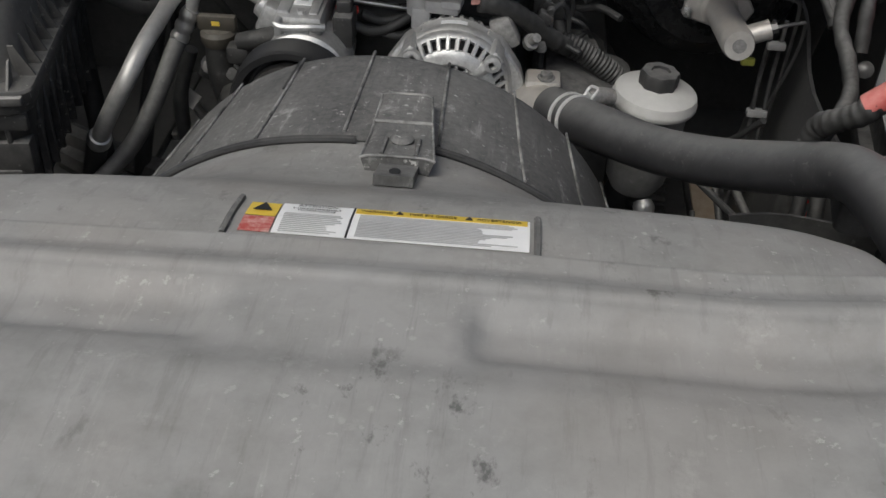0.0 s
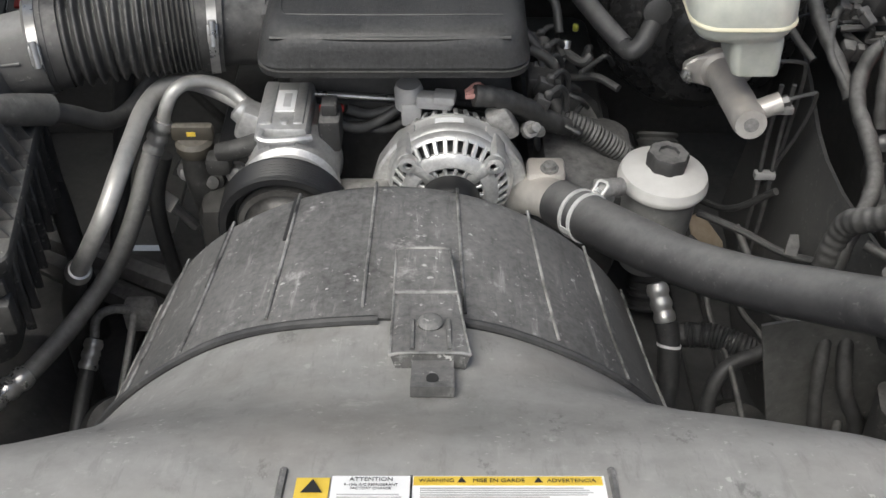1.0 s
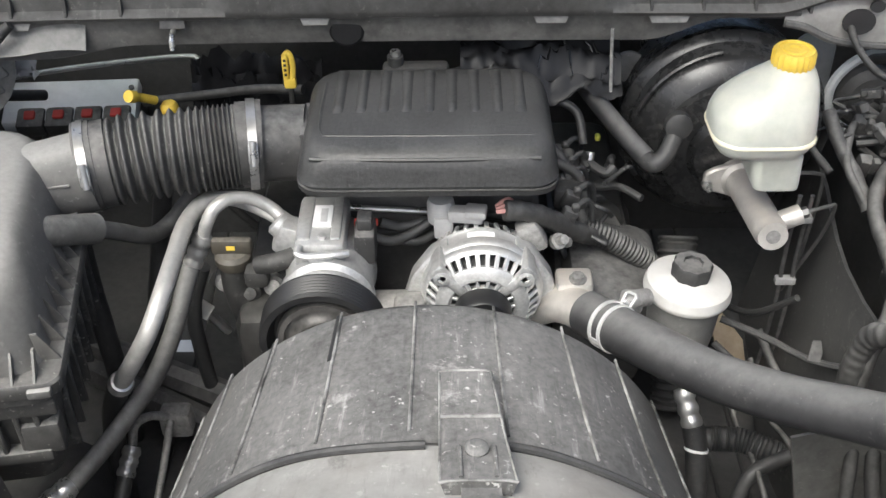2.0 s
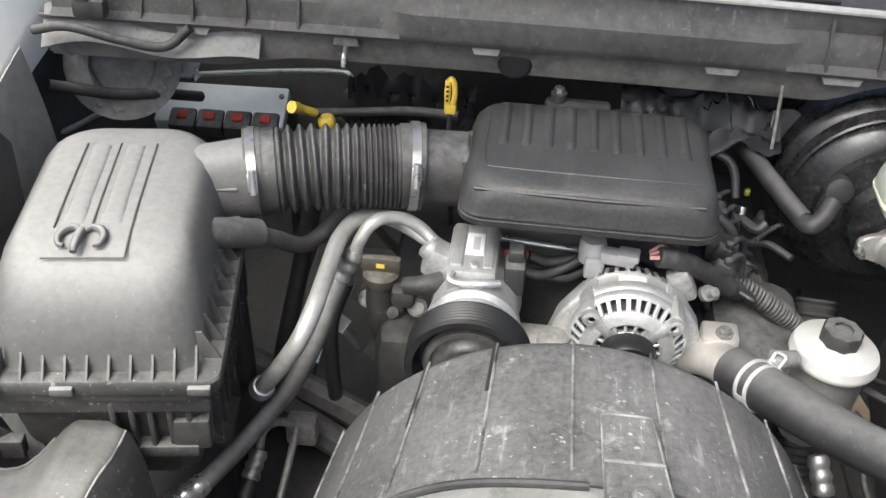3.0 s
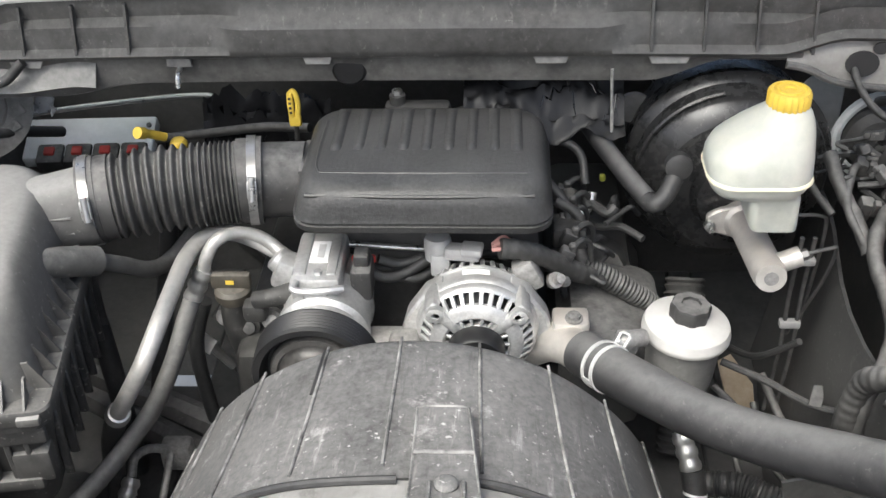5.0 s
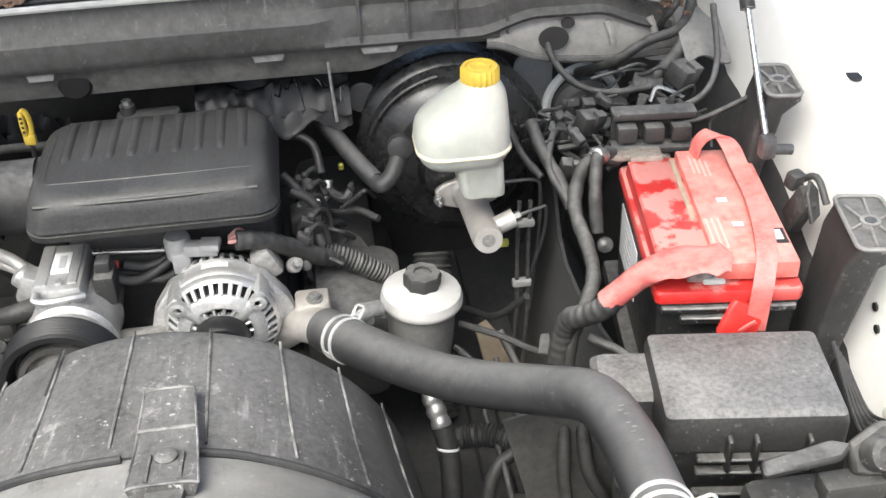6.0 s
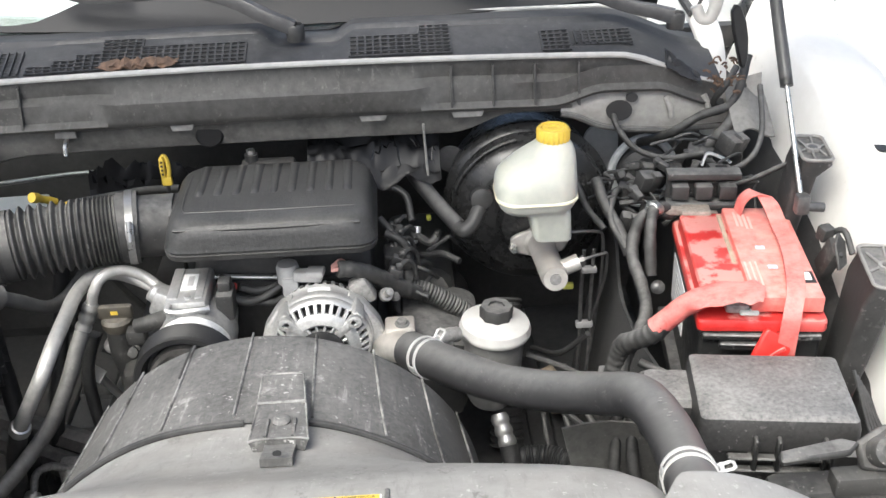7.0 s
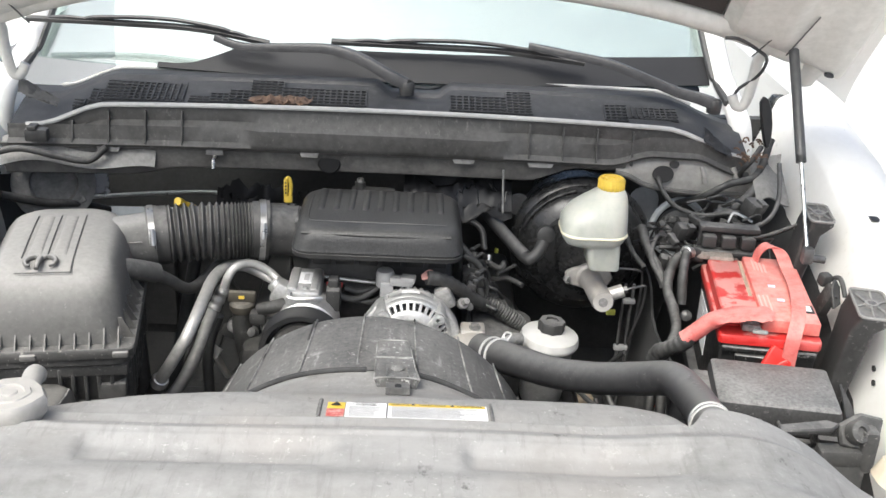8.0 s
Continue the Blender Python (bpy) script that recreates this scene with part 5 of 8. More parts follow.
disc_line = thing("discharge_line", Matrix.Translation((-0.45, 1.1, 0.6)), "silver bent pipe crimped to a black refrigerant hose", "refrigerant hose")
S0 = Vector((-0.45, 1.1, 0.6))
bm = bmesh.new()
tube(bm, [Vector(p) - S0 for p in ((-0.214, 1.279, 0.884), (-0.243, 1.298, 0.906), (-0.270, 1.298, 0.924), (-0.297, 1.286, 0.934), (-0.318, 1.270, 0.930), (-0.332, 1.262, 0.908), (-0.340, 1.264, 0.884))], 0.0095, 16, 8)
part("pipe", bm, M_TUBE, disc_line)
bm = bmesh.new()
crimp(bm, Vector((-0.339, 1.264, 0.886)) - S0, Vector((-0.363, 1.255, 0.836)) - S0, 0.0125, 3)
part("upper_crimp", bm, M_CLAMP, disc_line, "bright crimped ferrule")
bm = bmesh.new()
tube(bm, [Vector(p) - S0 for p in ((-0.361, 1.256, 0.840), (-0.371, 1.230, 0.815), (-0.386, 1.190, 0.772), (-0.412, 1.150, 0.722), (-0.442, 1.115, 0.690), (-0.475, 1.060, 0.668), (-0.510, 0.990, 0.660))], 0.0135, 16, 8)
part("hose", bm, M_ACHOSE, disc_line, "dusty dark grey rubber hose")
bm = bmesh.new()
crimp(bm, Vector((-0.505, 1.000, 0.661)) - S0, Vector((-0.545, 0.952, 0.655)) - S0, 0.0145, 3)
tube(bm, [Vector((-0.540, 0.957, 0.656)) - S0, Vector((-0.562, 0.930, 0.650)) - S0, Vector((-0.572, 0.895, 0.63)) - S0, Vector((-0.572, 0.86, 0.56)) - S0], 0.010, 12, 5)
part("lower_crimp", bm, M_CLAMP, disc_line, "bright crimped ferrule")
bm = bmesh.new()
box(bm, (0.055, 0.04, 0.05), (0, 0, 0), 0.008, 2, m=Matrix.Translation(Vector((-0.212, 1.275, 0.872)) - S0) @ Matrix.Rotation(radians(25), 4, "Y"))
lathe(bm, [(0.017, 0.0), (0.019, 0.004), (0.019, 0.02), (0.013, 0.024), (0.0, 0.024)], 18, align(Vector((-0.222, 1.279, 0.880)) - S0, (-0.6, 0.25, 0.5)))
part("port_flange", bm, M_ALU, disc_line)

# oil filler with its cap
filler = thing("oil_filler", Matrix.Translation((-0.302, 1.262, 0.62)), "black oil filler tube with a wide dusty cap", "oil filler")
bm = bmesh.new()
tube(bm, [(0.03, 0.06, -0.05), (0.015, 0.02, 0.06), (0.0, 0.0, 0.16), (0.0, 0.0, 0.225)], 0.021, 18, 8)
part("tube", bm, M_DARK, filler)
bm = bmesh.new()
lathe(bm, [(0.024, 0.215), (0.027, 0.222), (0.027, 0.232), (0.022, 0.238), (0.0, 0.239)], 28)
box(bm, (0.060, 0.016, 0.026), (0, 0, 0.248), 0.006, 2)
cap = part("cap", bm, M_BROWNCAP, filler, "dusty brown-black screw cap")
bm = bmesh.new()
box(bm, (0.012, 0.001, 0.007), (0, -0.0093, 0.250), 0.0, 1)
part("symbol", bm, M_YELLOW, cap, "small yellow oil symbol")
bm = bmesh.new()
tube(bm, [(-0.262, 1.235, 0.852), (-0.235, 1.23, 0.862), (-0.21, 1.24, 0.865)], 0.014, 12, 5)
box(bm, (0.035, 0.03, 0.03), (-0.265, 1.235, 0.835), 0.008, 2)
solo("filler_boss", bm, M_DARK, "dark cast metal boss beside the oil filler", "boss")
bm = bmesh.new()
plate(bm, [(-0.018, -0.013), (0.018, -0.013), (0.018, 0.013), (-0.018, 0.013)], 0.003, pose(-0.379, 1.32, 0.701, 50, 20, -25), 0.001)
tube(bm, [(-0.379, 1.325, 0.70), (-0.375, 1.35, 0.66), (-0.36, 1.38, 0.60)], 0.008, 8, 4)
solo("wiring_clip", bm, M_ALUDUST, "small pale metal wiring clip on a bracket", "clip")

# chassis cross members glimpsed beside the engine
for (a, b) in (((-0.66, 1.45, 0.525), (-0.22, 1.238, 0.515)), ((-0.66, 1.423, 0.5), (-0.24, 1.174, 0.495))):
    bm = bmesh.new()
    tube(bm, [a, b], 0.026, 8, 3)
    solo("suspension_bar", bm, M_ARM, "dusty dark steel suspension bar", "suspension bar", "suspension bars")
for (pts, r) in ((((-0.555, 1.30, 0.92), (-0.545, 1.32, 0.75), (-0.53, 1.30, 0.55), (-0.53, 1.3, 0.43)), 0.017), (((-0.43, 1.42, 0.88), (-0.46, 1.40, 0.72), (-0.49, 1.36, 0.55), (-0.5, 1.35, 0.43)), 0.015), (((-0.36, 1.30, 0.80), (-0.385, 1.30, 0.72), (-0.39, 1.31, 0.62), (-0.38, 1.32, 0.45)), 0.012)):
    bm = bmesh.new()
    tube(bm, pts, r, 12, 8)
    solo("heater_hose", bm, M_RUBBER, "dark rubber hose running down beside the engine", "hose", "engine side hoses")

# small refrigerant fitting low on the passenger side
low = thing("liquid_line", Matrix.Translation((-0.47, 1.12, 0.5)), "black hose with bright crimp low beside the shroud", "refrigerant hose")
S0 = Vector((-0.47, 1.12, 0.5))
bm = bmesh.new()
crimp(bm, Vector((-0.470, 1.142, 0.580)) - S0, Vector((-0.478, 1.105, 0.552)) - S0, 0.0125, 3)
part("crimp", bm, M_CLAMP, low, "bright crimped ferrule")
bm = bmesh.new()
tube(bm, [Vector(p) - S0 for p in ((-0.477, 1.108, 0.555), (-0.485, 1.05, 0.51), (-0.49, 0.97, 0.45), (-0.49, 0.9, 0.42))], 0.012, 12, 6)
part("hose", bm, M_RUBBER, low)
bm = bmesh.new()
tube(bm, [Vector(p) - S0 for p in ((-0.470, 1.142, 0.582), (-0.468, 1.165, 0.60), (-0.45, 1.19, 0.595), (-0.42, 1.21, 0.57), (-0.40, 1.23, 0.55))], 0.007, 10, 6)
part("pipe", bm, M_ALUDARK, low, "dull thin metal pipe")
bm = bmesh.new()
tube(bm, [Vector(p) - S0 for p in ((-0.425, 1.20, 0.575), (-0.43, 1.15, 0.54), (-0.44, 1.05, 0.48), (-0.45, 0.95, 0.43))], 0.006, 10, 6)
part("pipe", bm, M_ALUDARK, low, "dull thin metal pipe")
bm = bmesh.new()
box(bm, (0.05, 0.035, 0.05), Vector((-0.42, 1.215, 0.56)) - S0, 0.008, 2)
part("joint_block", bm, M_ALUDARK, low)
bm = bmesh.new()
lathe(bm, [(0.055, 0.0), (0.06, 0.02), (0.06, 0.09), (0.05, 0.11), (0.0, 0.112)], 24, pose(-0.44, 1.06, 0.42, 20, 15))
solo("horn", bm, M_DARK, "dark round unit low beside the radiator", "horn")

# ---- intake duct ----
duct = thing("intake_duct", Matrix.Translation((-0.40, 1.31, 0.90)), "black corrugated rubber intake duct with steel band clamps", "intake duct")
D0 = Vector((-0.40, 1.31, 0.90))
AX = [(-0.56, 1.265, 0.975), (-0.515, 1.280, 0.988), (-0.40, 1.312, 0.992), (-0.272, 1.340, 0.990), (-0.20, 1.352, 0.985)]


def axis_at(u):
    """A point on the duct's centre line by its share in x between -0.56 and -0.20."""
    x = -0.56 + 0.36 * u
    y, z = lerp_table(AX, x)
    return Vector((x, y, z)) - D0


def bellow_r(u, s):
    if u < 0.17:
        return 1.0
    k = (u - 0.17) / 0.83
    pitch = 0.0165 - 0.0100 * smooth(0.40, 0.88, k)
    bellow_r.phase += 2 * math.pi * (s - bellow_r.last) / pitch
    bellow_r.last = s
    amp = 0.105 * (1 - 0.62 * k) * smooth(0, 0.08, k) * smooth(1.0, 0.94, k)
    return 1.0 + amp * math.cos(bellow_r.phase)


bellow_r.phase, bellow_r.last = 0.0, 0.045
bm = bmesh.new()
tube(bm, [axis_at(0.175 + 0.585 * k / 260) for k in range(261)], 0.058, 40, rf=bellow_r, raw=True)
bell = part("bellows", bm, M_BELLOWS, duct)
for u, r in ((0.20, 0.060), (0.25, 0.0585), (0.785, 0.0585), (0.82, 0.0605)):
    bm = bmesh.new()
    band(bm, axis_at(u), axis_at(u + 0.02) - axis_at(u - 0.02), r, 0.024 if u < 0.5 else 0.02, 0.003)
    part("cuff", bm, M_BELLOWS, duct, "smooth rubber cuff")
for u, screw in ((0.195, -20), (0.81, -20)):
    c, d = axis_at(u), axis_at(u + 0.02) - axis_at(u - 0.02)
    bm = bmesh.new()
    band(bm, c, d, 0.0635, 0.0125, 0.0016)
    clamp = part("band_clamp", bm, M_CLAMP, duct, "bright steel worm-drive band")
    bm = bmesh.new()
    m = align(c, d) @ Matrix.Rotation(radians(screw + 180), 4, "Z") @ Matrix.Translation((0.0685, 0, 0))
    box(bm, (0.010, 0.026, 0.014), (0, 0, 0), 0.002, 2, m=m)
    tube(bm, [m @ Vector((0.004, -0.018, 0)), m @ Vector((0.004, 0.016, 0))], 0.005, 10, 2)
    part("screw_housing", bm, M_CLAMP, clamp)
bm = bmesh.new()
tube(bm, [axis_at(0.80 + 0.22 * k / 8) for k in range(9)], 0.0545, 32, raw=True)
box(bm, (0.03, 0.10, 0.09), axis_at(1.03), 0.02, 2)
part("throttle_neck", bm, M_PLASTIC, duct, "smooth black plastic neck")
bm = bmesh.new()
tube(bm, [(-0.53, 1.13, 0.985), (-0.50, 1.16, 0.972), (-0.466, 1.203, 0.944)], 0.021, 16, 6)
tube(bm, [(-0.472, 1.195, 0.95), (-0.45, 1.235, 0.915), (-0.425, 1.285, 0.87), (-0.405, 1.33, 0.86), (-0.36, 1.36, 0.90), (-0.30, 1.37, 0.93)], 0.0125, 14, 8)
solo("breather_hose", bm, M_GREYHOSE, "grey rubber breather hose from the air box", "hose")

# ---- air box ----
AB = Matrix.Translation((-0.619, 1.117, 0.691)) @ Matrix.Rotation(radians(9), 4, "Z")
airbox = thing("air_filter_box", AB, "dusty grey plastic air filter box with a domed lid", "air box")
bm = bmesh.new()
stack(bm, [(0.18, 0.30, 0.03, 0.0, 0, 0.01), (0.235, 0.36, 0.03, 0.10, 0, 0), (0.245, 0.378, 0.03, 0.15, 0, 0), (0.262, 0.405, 0.03, 0.195, 0, 0), (0.275, 0.42, 0.025, 0.20, 0, 0), (0.275, 0.42, 0.025, 0.212, 0, 0)])
body = part("lower_body", bm, M_PLASTICDUSTY, airbox)
# ribbed front corner of the body below the flange
for k, (x, h) in enumerate(((0.008, 0.075), (0.030, 0.095), (0.052, 0.10), (0.075, 0.10), (0.098, 0.09))):
    bm = bmesh.new()
    box(bm, (0.007, 0.016, h), (x, -0.190 + 0.002 * k, 0.195 - h / 2), 0.002, 1, m=Matrix.Rotation(radians(2), 4, "X"))
    part("corner_rib", bm, M_PLASTICDUSTY, body)
bm = bmesh.new()
box(bm, (0.115, 0.03, 0.02), (0.05, -0.186, 0.100), 0.005, 2)
box(bm, (0.05, 0.03, 0.05), (0.098, -0.182, 0.125), 0.006, 2)
box(bm, (0.26, 0.012, 0.026), (-0.002, -0.196, 0.183), 0.004, 2)
part("front_ledge", bm, M_PLASTICDUSTY, body)
for y in span(-0.15, 0.16, 8):
    bm = bmesh.new()
    box(bm, (0.012, 0.006, 0.13), (0.124, y, 0.13), 0.002, 1)
    part("side_rib", bm, M_PLASTICDUSTY, body)
LID = [(0.288, 0.43, 0.02, 0.214, 0, 0), (0.29, 0.432, 0.02, 0.218, 0, 0), (0.29, 0.432, 0.02, 0.231, 0, 0), (0.286, 0.428, 0.02, 0.234, 0, 0), (0.252, 0.392, 0.04, 0.235, 0, 0), (0.25, 0.388, 0.05, 0.25, -0.002, 0.002), (0.249, 0.383, 0.055, 0.28, -0.004, 0.004), (0.243, 0.366, 0.06, 0.308, -0.007, 0.014), (0.228, 0.335, 0.062, 0.330, -0.009, 0.028), (0.205, 0.295, 0.06, 0.343, -0.010, 0.042), (0.17, 0.25, 0.05, 0.350, -0.012, 0.052), (0.08, 0.12, 0.03, 0.3535, -0.012, 0.055)]
bm = bmesh.new()
stack(bm, LID[:4] + [(0.262, 0.402, 0.04, 0.2345, 0, 0)])
part("flange", bm, M_PLASTICDUSTY, airbox, "dusty dark flange round the lid")
bm = bmesh.new()
stack(bm, LID[4:])
lid = part("lid", bm, M_AIRBOX, airbox, "domed lid thick with pale dust")


def lid_z(x, y):
    """Height of the lid's crown over its own plan."""
    dx, dy = (x + 0.012) / 0.125, (y - 0.05) / 0.175
    return 0.3545 - 0.012 * dx ** 4 - 0.011 * abs(dy) ** 3.2 - (0.02 * (abs(dy) - 0.75) ** 2 if abs(dy) > 0.75 else 0)


for x in (-0.063, -0.018, 0.030):
    bm = bmesh.new()
    tube(bm, [(x, y, lid_z(x, y) + 0.0003) for y in span(-0.065 if x < 0.03 else -0.118, 0.13, 10)], 0.0013, 6, raw=True)
    part("panel_line", bm, M_PLASTIC, lid, "dark moulded line")
    if x > 0.0:
        continue
    bm = bmesh.new()
    sheet(bm, lambda u, v, x=x: (x + 0.021 + 0.013 * u, -0.055 + 0.18 * v, lid_z(x + 0.021, -0.055 + 0.18 * v) + 0.0030 * (1 - u ** 4) * smooth(0.0, 0.08, v) - 0.0012), span(-1, 1, 10), span(0, 1, 14), 0.002)
    part("raised_stripe", bm, M_AIRBOX, lid)
bm = bmesh.new()
tube(bm, [(x, -0.118, lid_z(x, -0.118) + 0.0006) for x in span(-0.068, 0.030, 8)], 0.0013, 6, raw=True)
part("panel_line", bm, M_PLASTIC, lid, "dark moulded line")
bm = bmesh.new()
e = Vector((-0.024, -0.090, lid_z(-0.024, -0.090) + 0.003))
tube(bm, [e + Vector(p) for p in ((-0.003, 0.014, 0.002), (-0.004, -0.002, 0.004), (-0.005, -0.018, 0.003), (-0.005, -0.026, 0.0))], 0.0068, 10, 6, rf=lambda u, s: 1.0 - 0.35 * u)
for sx in (-1, 1):
    tube(bm, [e + Vector((-0.002 + sx * q[0], q[1], q[2])) for q in ((0.002, 0.012, 0.002), (0.010, 0.020, 0.003), (0.021, 0.017, 0.002), (0.027, 0.004, 0.001), (0.024, -0.010, 0.0), (0.017, -0.013, 0.0))], 0.0055, 10, 6, rf=lambda u, s: 1.05 - 0.45 * abs(2 * u - 0.8))
part("emblem", bm, M_AIRBOX, lid, "raised plain emblem")
# fins along the flange
for k in range(10):
    x = -0.115 + 0.0255 * k
    bm = bmesh.new()
    plate(bm, [(-0.212, 0.234), (-0.186, 0.234), (-0.180, 0.262), (-0.186, 0.262)], 0.003, Matrix(((0, 0, 1, x), (1, 0, 0, 0), (0, 1, 0, 0), (0, 0, 0, 1))))
    part("fin", bm, M_SNOUT, lid)
for k in range(11):
    y = -0.17 + 0.033 * k
    bm = bmesh.new()
    plate(bm, [(0.142, 0.234), (0.118, 0.234), (0.114, 0.275), (0.122, 0.275)], 0.003, Matrix(((1, 0, 0, 0), (0, 0, -1, y), (0, 1, 0, 0), (0, 0, 0, 1))))
    part("fin", bm, M_SNOUT, lid)
for x in (-0.125, -0.04, 0.12):
    bm = bmesh.new()
    box(bm, (0.028, 0.012, 0.012), (x, -0.217, 0.224), 0.003, 2)
    part("clip", bm, M_AIRBOX, airbox)
bm = bmesh.new()
tube(bm, [(-0.145, -0.205, 0.215), (-0.15, -0.212, 0.18), (-0.145, -0.20, 0.15), (-0.125, -0.19, 0.12)], 0.006, 8, 6)
box(bm, (0.03, 0.02, 0.03), (-0.12, -0.20, 0.115), 0.005, 2)
part("latch_wire", bm, M_PLASTIC, airbox, "black latch at the corner")
bm = bmesh.new()
tube(bm, [(0.02, 0.115, 0.272), (0.07, 0.122, 0.284), (0.105, 0.129, 0.291), (0.158, 0.138, 0.297)], 0.0572, 32, 8, rf=lambda u, s: 1.22 - 0.22 * smooth(0.1, 0.7, u))
part("outlet", bm, M_AIRBOX, airbox, "short round outlet spout")
for k in range(3):
    bm = bmesh.new()
    box(bm, (0.045, 0.012, 0.0035), (0.118, 0.082, 0.265 + 0.024 * k), 0.001, 1)
    part("spout_rib", bm, M_AIRBOX, airbox)
# intake snout in front of the box
snout = thing("intake_snout", Matrix.Translation((-0.68, 0.84, 0.62)), "dusty black plastic fresh air snout below the air box", "air intake")
SN = Vector((-0.68, 0.84, 0.62))
SNOUT_LEFT = [(0.55, -0.69), (0.66, -0.72), (0.74, -0.757), (0.82, -0.788), (0.86, -0.796), (0.89, -0.784), (0.93, -0.78)]
SNOUT_RIGHT = [(0.55, -0.605), (0.70, -0.600), (0.775, -0.590), (0.825, -0.578), (0.862, -0.568), (0.902, -0.566), (0.93, -0.570)]
# rear edge across the duct, with a round bite on the fender side
SNOUT_BACK = [(0.0, 0.862), (0.06, 0.884), (0.12, 0.886), (0.18, 0.874), (0.26, 0.856), (0.36, 0.846), (0.46, 0.843), (0.55, 0.849), (0.59, 0.862), (0.62, 0.888), (0.66, 0.906), (0.75, 0.915), (0.92, 0.918), (1.0, 0.908)]


def snout_pt(across, along):
    """across and along are (share, sideways offset, drop)."""
    u, dx, fall_u = across
    v, dy, fall_v = along
    y = 0.55 + (lerp_table(SNOUT_BACK, u)[0] - 0.55) * v
    x0, x1 = lerp_table(SNOUT_LEFT, y)[0], lerp_table(SNOUT_RIGHT, y)[0]
    x = x0 + (x1 - x0) * u
    hump = 0.014 * smooth(-0.66, -0.62, x) * smooth(0.78, 0.86, y)
    hollow = 0.012 * smooth(-0.76, -0.71, x) * smooth(-0.62, -0.67, x)
    side_fall = 0.040 * (1 - smooth(0.0, 0.34, u)) * (1 - smooth(0.76, 0.87, y))
    z = 0.835 + hump - hollow - side_fall - 0.11 * smooth(0.84, 0.50, y) + 0.002 * noise.noise(Vector((14 * x, 14 * y, 3)))
    return Vector((x + dx, y + dy, z - max(fall_u, fall_v))) - SN


ACROSS = [(0, -0.022, 0.19), (0, -0.018, 0.09), (0, -0.012, 0.03), (0, -0.005, 0.008)] + [(k / 36, 0, 0) for k in range(37)] + [(1, 0.005, 0.003), (1, 0.010, 0.012), (1, 0.015, 0.032), (1, 0.021, 0.060), (1, 0.027, 0.11), (1, 0.030, 0.20)]
ALONG = [(k / 26, 0, 0) for k in range(27)] + [(1, 0.003, 0.004), (1, 0.005, 0.012), (1, 0.006, 0.05), (1, 0.006, 0.13)]
bm = bmesh.new()
sheet(bm, snout_pt, ACROSS, ALONG, 0.004)
duct_body = part("duct", bm, M_SNOUT, snout, sharp=70)
bm = bmesh.new()
tube(bm, [snout_pt((1, 0.006, 0.0035), (k / 24, 0, 0)) for k in range(2, 25)], 0.0022, 6, raw=True, rf=lambda u, s: 0.8 + 0.5 * noise.noise(Vector((22 * u, 0, 5))))
part("worn_edge", bm, M_EDGE, duct_body, "chipped pale moulded edge")
bm = bmesh.new()
tube(bm, [snout_pt((k / 30, 0, 0.001), (1, 0.003, 0.0)) for k in range(2, 20)], 0.0028, 6, raw=True)
part("rolled_lip", bm, M_SNOUT, duct_body)
# things along the passenger fender
rod = thing("support_rod", Matrix.Translation((-0.78, 0.75, 0.9)), "pale grey bent steel rod with clip beside the fender", "rod")
S0 = Vector((-0.78, 0.75, 0.9))
bm = bmesh.new()
tube(bm, [Vector(p) - S0 for p in ((-0.752, 0.868, 0.895), (-0.768, 0.858, 0.897), (-0.780, 0.840, 0.897), (-0.772, 0.805, 0.895), (-0.750, 0.745, 0.895), (-0.730, 0.677, 0.893), (-0.715, 0.60, 0.885), (-0.70, 0.52, 0.87))], 0.0078, 12, 8)
part("rod", bm, M_TAB, rod)
bm = bmesh.new()
lathe(bm, [(0.009, -0.010), (0.014, -0.010), (0.014, 0.010), (0.009, 0.010), (0.009, -0.010)], 18, align(Vector((-0.730, 0.677, 0.893)) - S0, (0.02, 0.09, 0)))
box(bm, (0.024, 0.016, 0.020), Vector((-0.748, 0.677, 0.889)) - S0, 0.003, 2)
part("clip", bm, M_ALUDUST, rod, "grey clip")
brk = thing("fender_bracket", Matrix.Translation((-0.79, 0.96, 0.84)), "dark dusty sheet metal bracket between fender and air box", "bracket")
B0 = Vector((-0.79, 0.96, 0.84))
bm = bmesh.new()
strip = spline([(-0.828, 0.955, 0.975), (-0.812, 0.965, 0.945), (-0.785, 0.962, 0.890), (-0.752, 0.945, 0.835), (-0.715, 0.925, 0.790), (-0.69, 0.905, 0.765)], 5)
sheet(bm, lambda i, v: strip[i] + Vector((0.022, 0.030, 0.008)) * v * (1.5 - i / len(strip)) - B0, range(len(strip)), span(0, 1, 4), 0.004)
plate_part = part("web", bm, M_ARM, brk)
bm = bmesh.new()
tube(bm, [strip[i] - B0 + Vector((0, 0, 0.001)) for i in range(0, len(strip) - 8)], 0.0028, 6, raw=True)
part("folded_edge", bm, M_TAB, brk, "pale worn folded edge")
for y, z, w in ((0.985, 0.915, 0.030), (0.972, 0.885, 0.045), (0.958, 0.855, 0.060)):
    bm = bmesh.new()
    box(bm, (w, 0.008, 0.005), (-0.803 + w / 3, y, z), 0.001, 1)
    bmesh.ops.translate(bm, verts=bm.verts, vec=-B0)
    part("step_rib", bm, M_TAB, brk, "pale worn rib")
bm = bmesh.new()
lathe(bm, [(0.010, 0.0), (0.010, 0.005), (0.0, 0.006)], 6, Matrix.Translation(Vector((-0.816, 0.985, 0.955)) - B0) @ Matrix.Rotation(radians(60), 4, "Y"))
part("bolt", bm, M_DARKSTEEL, brk, "grey bolt head")
lug = thing("air_box_mount", Matrix.Translation((-0.768, 0.965, 0.868)), "dusty steel mounting lug with a rusty bolt beside the air box", "mount")
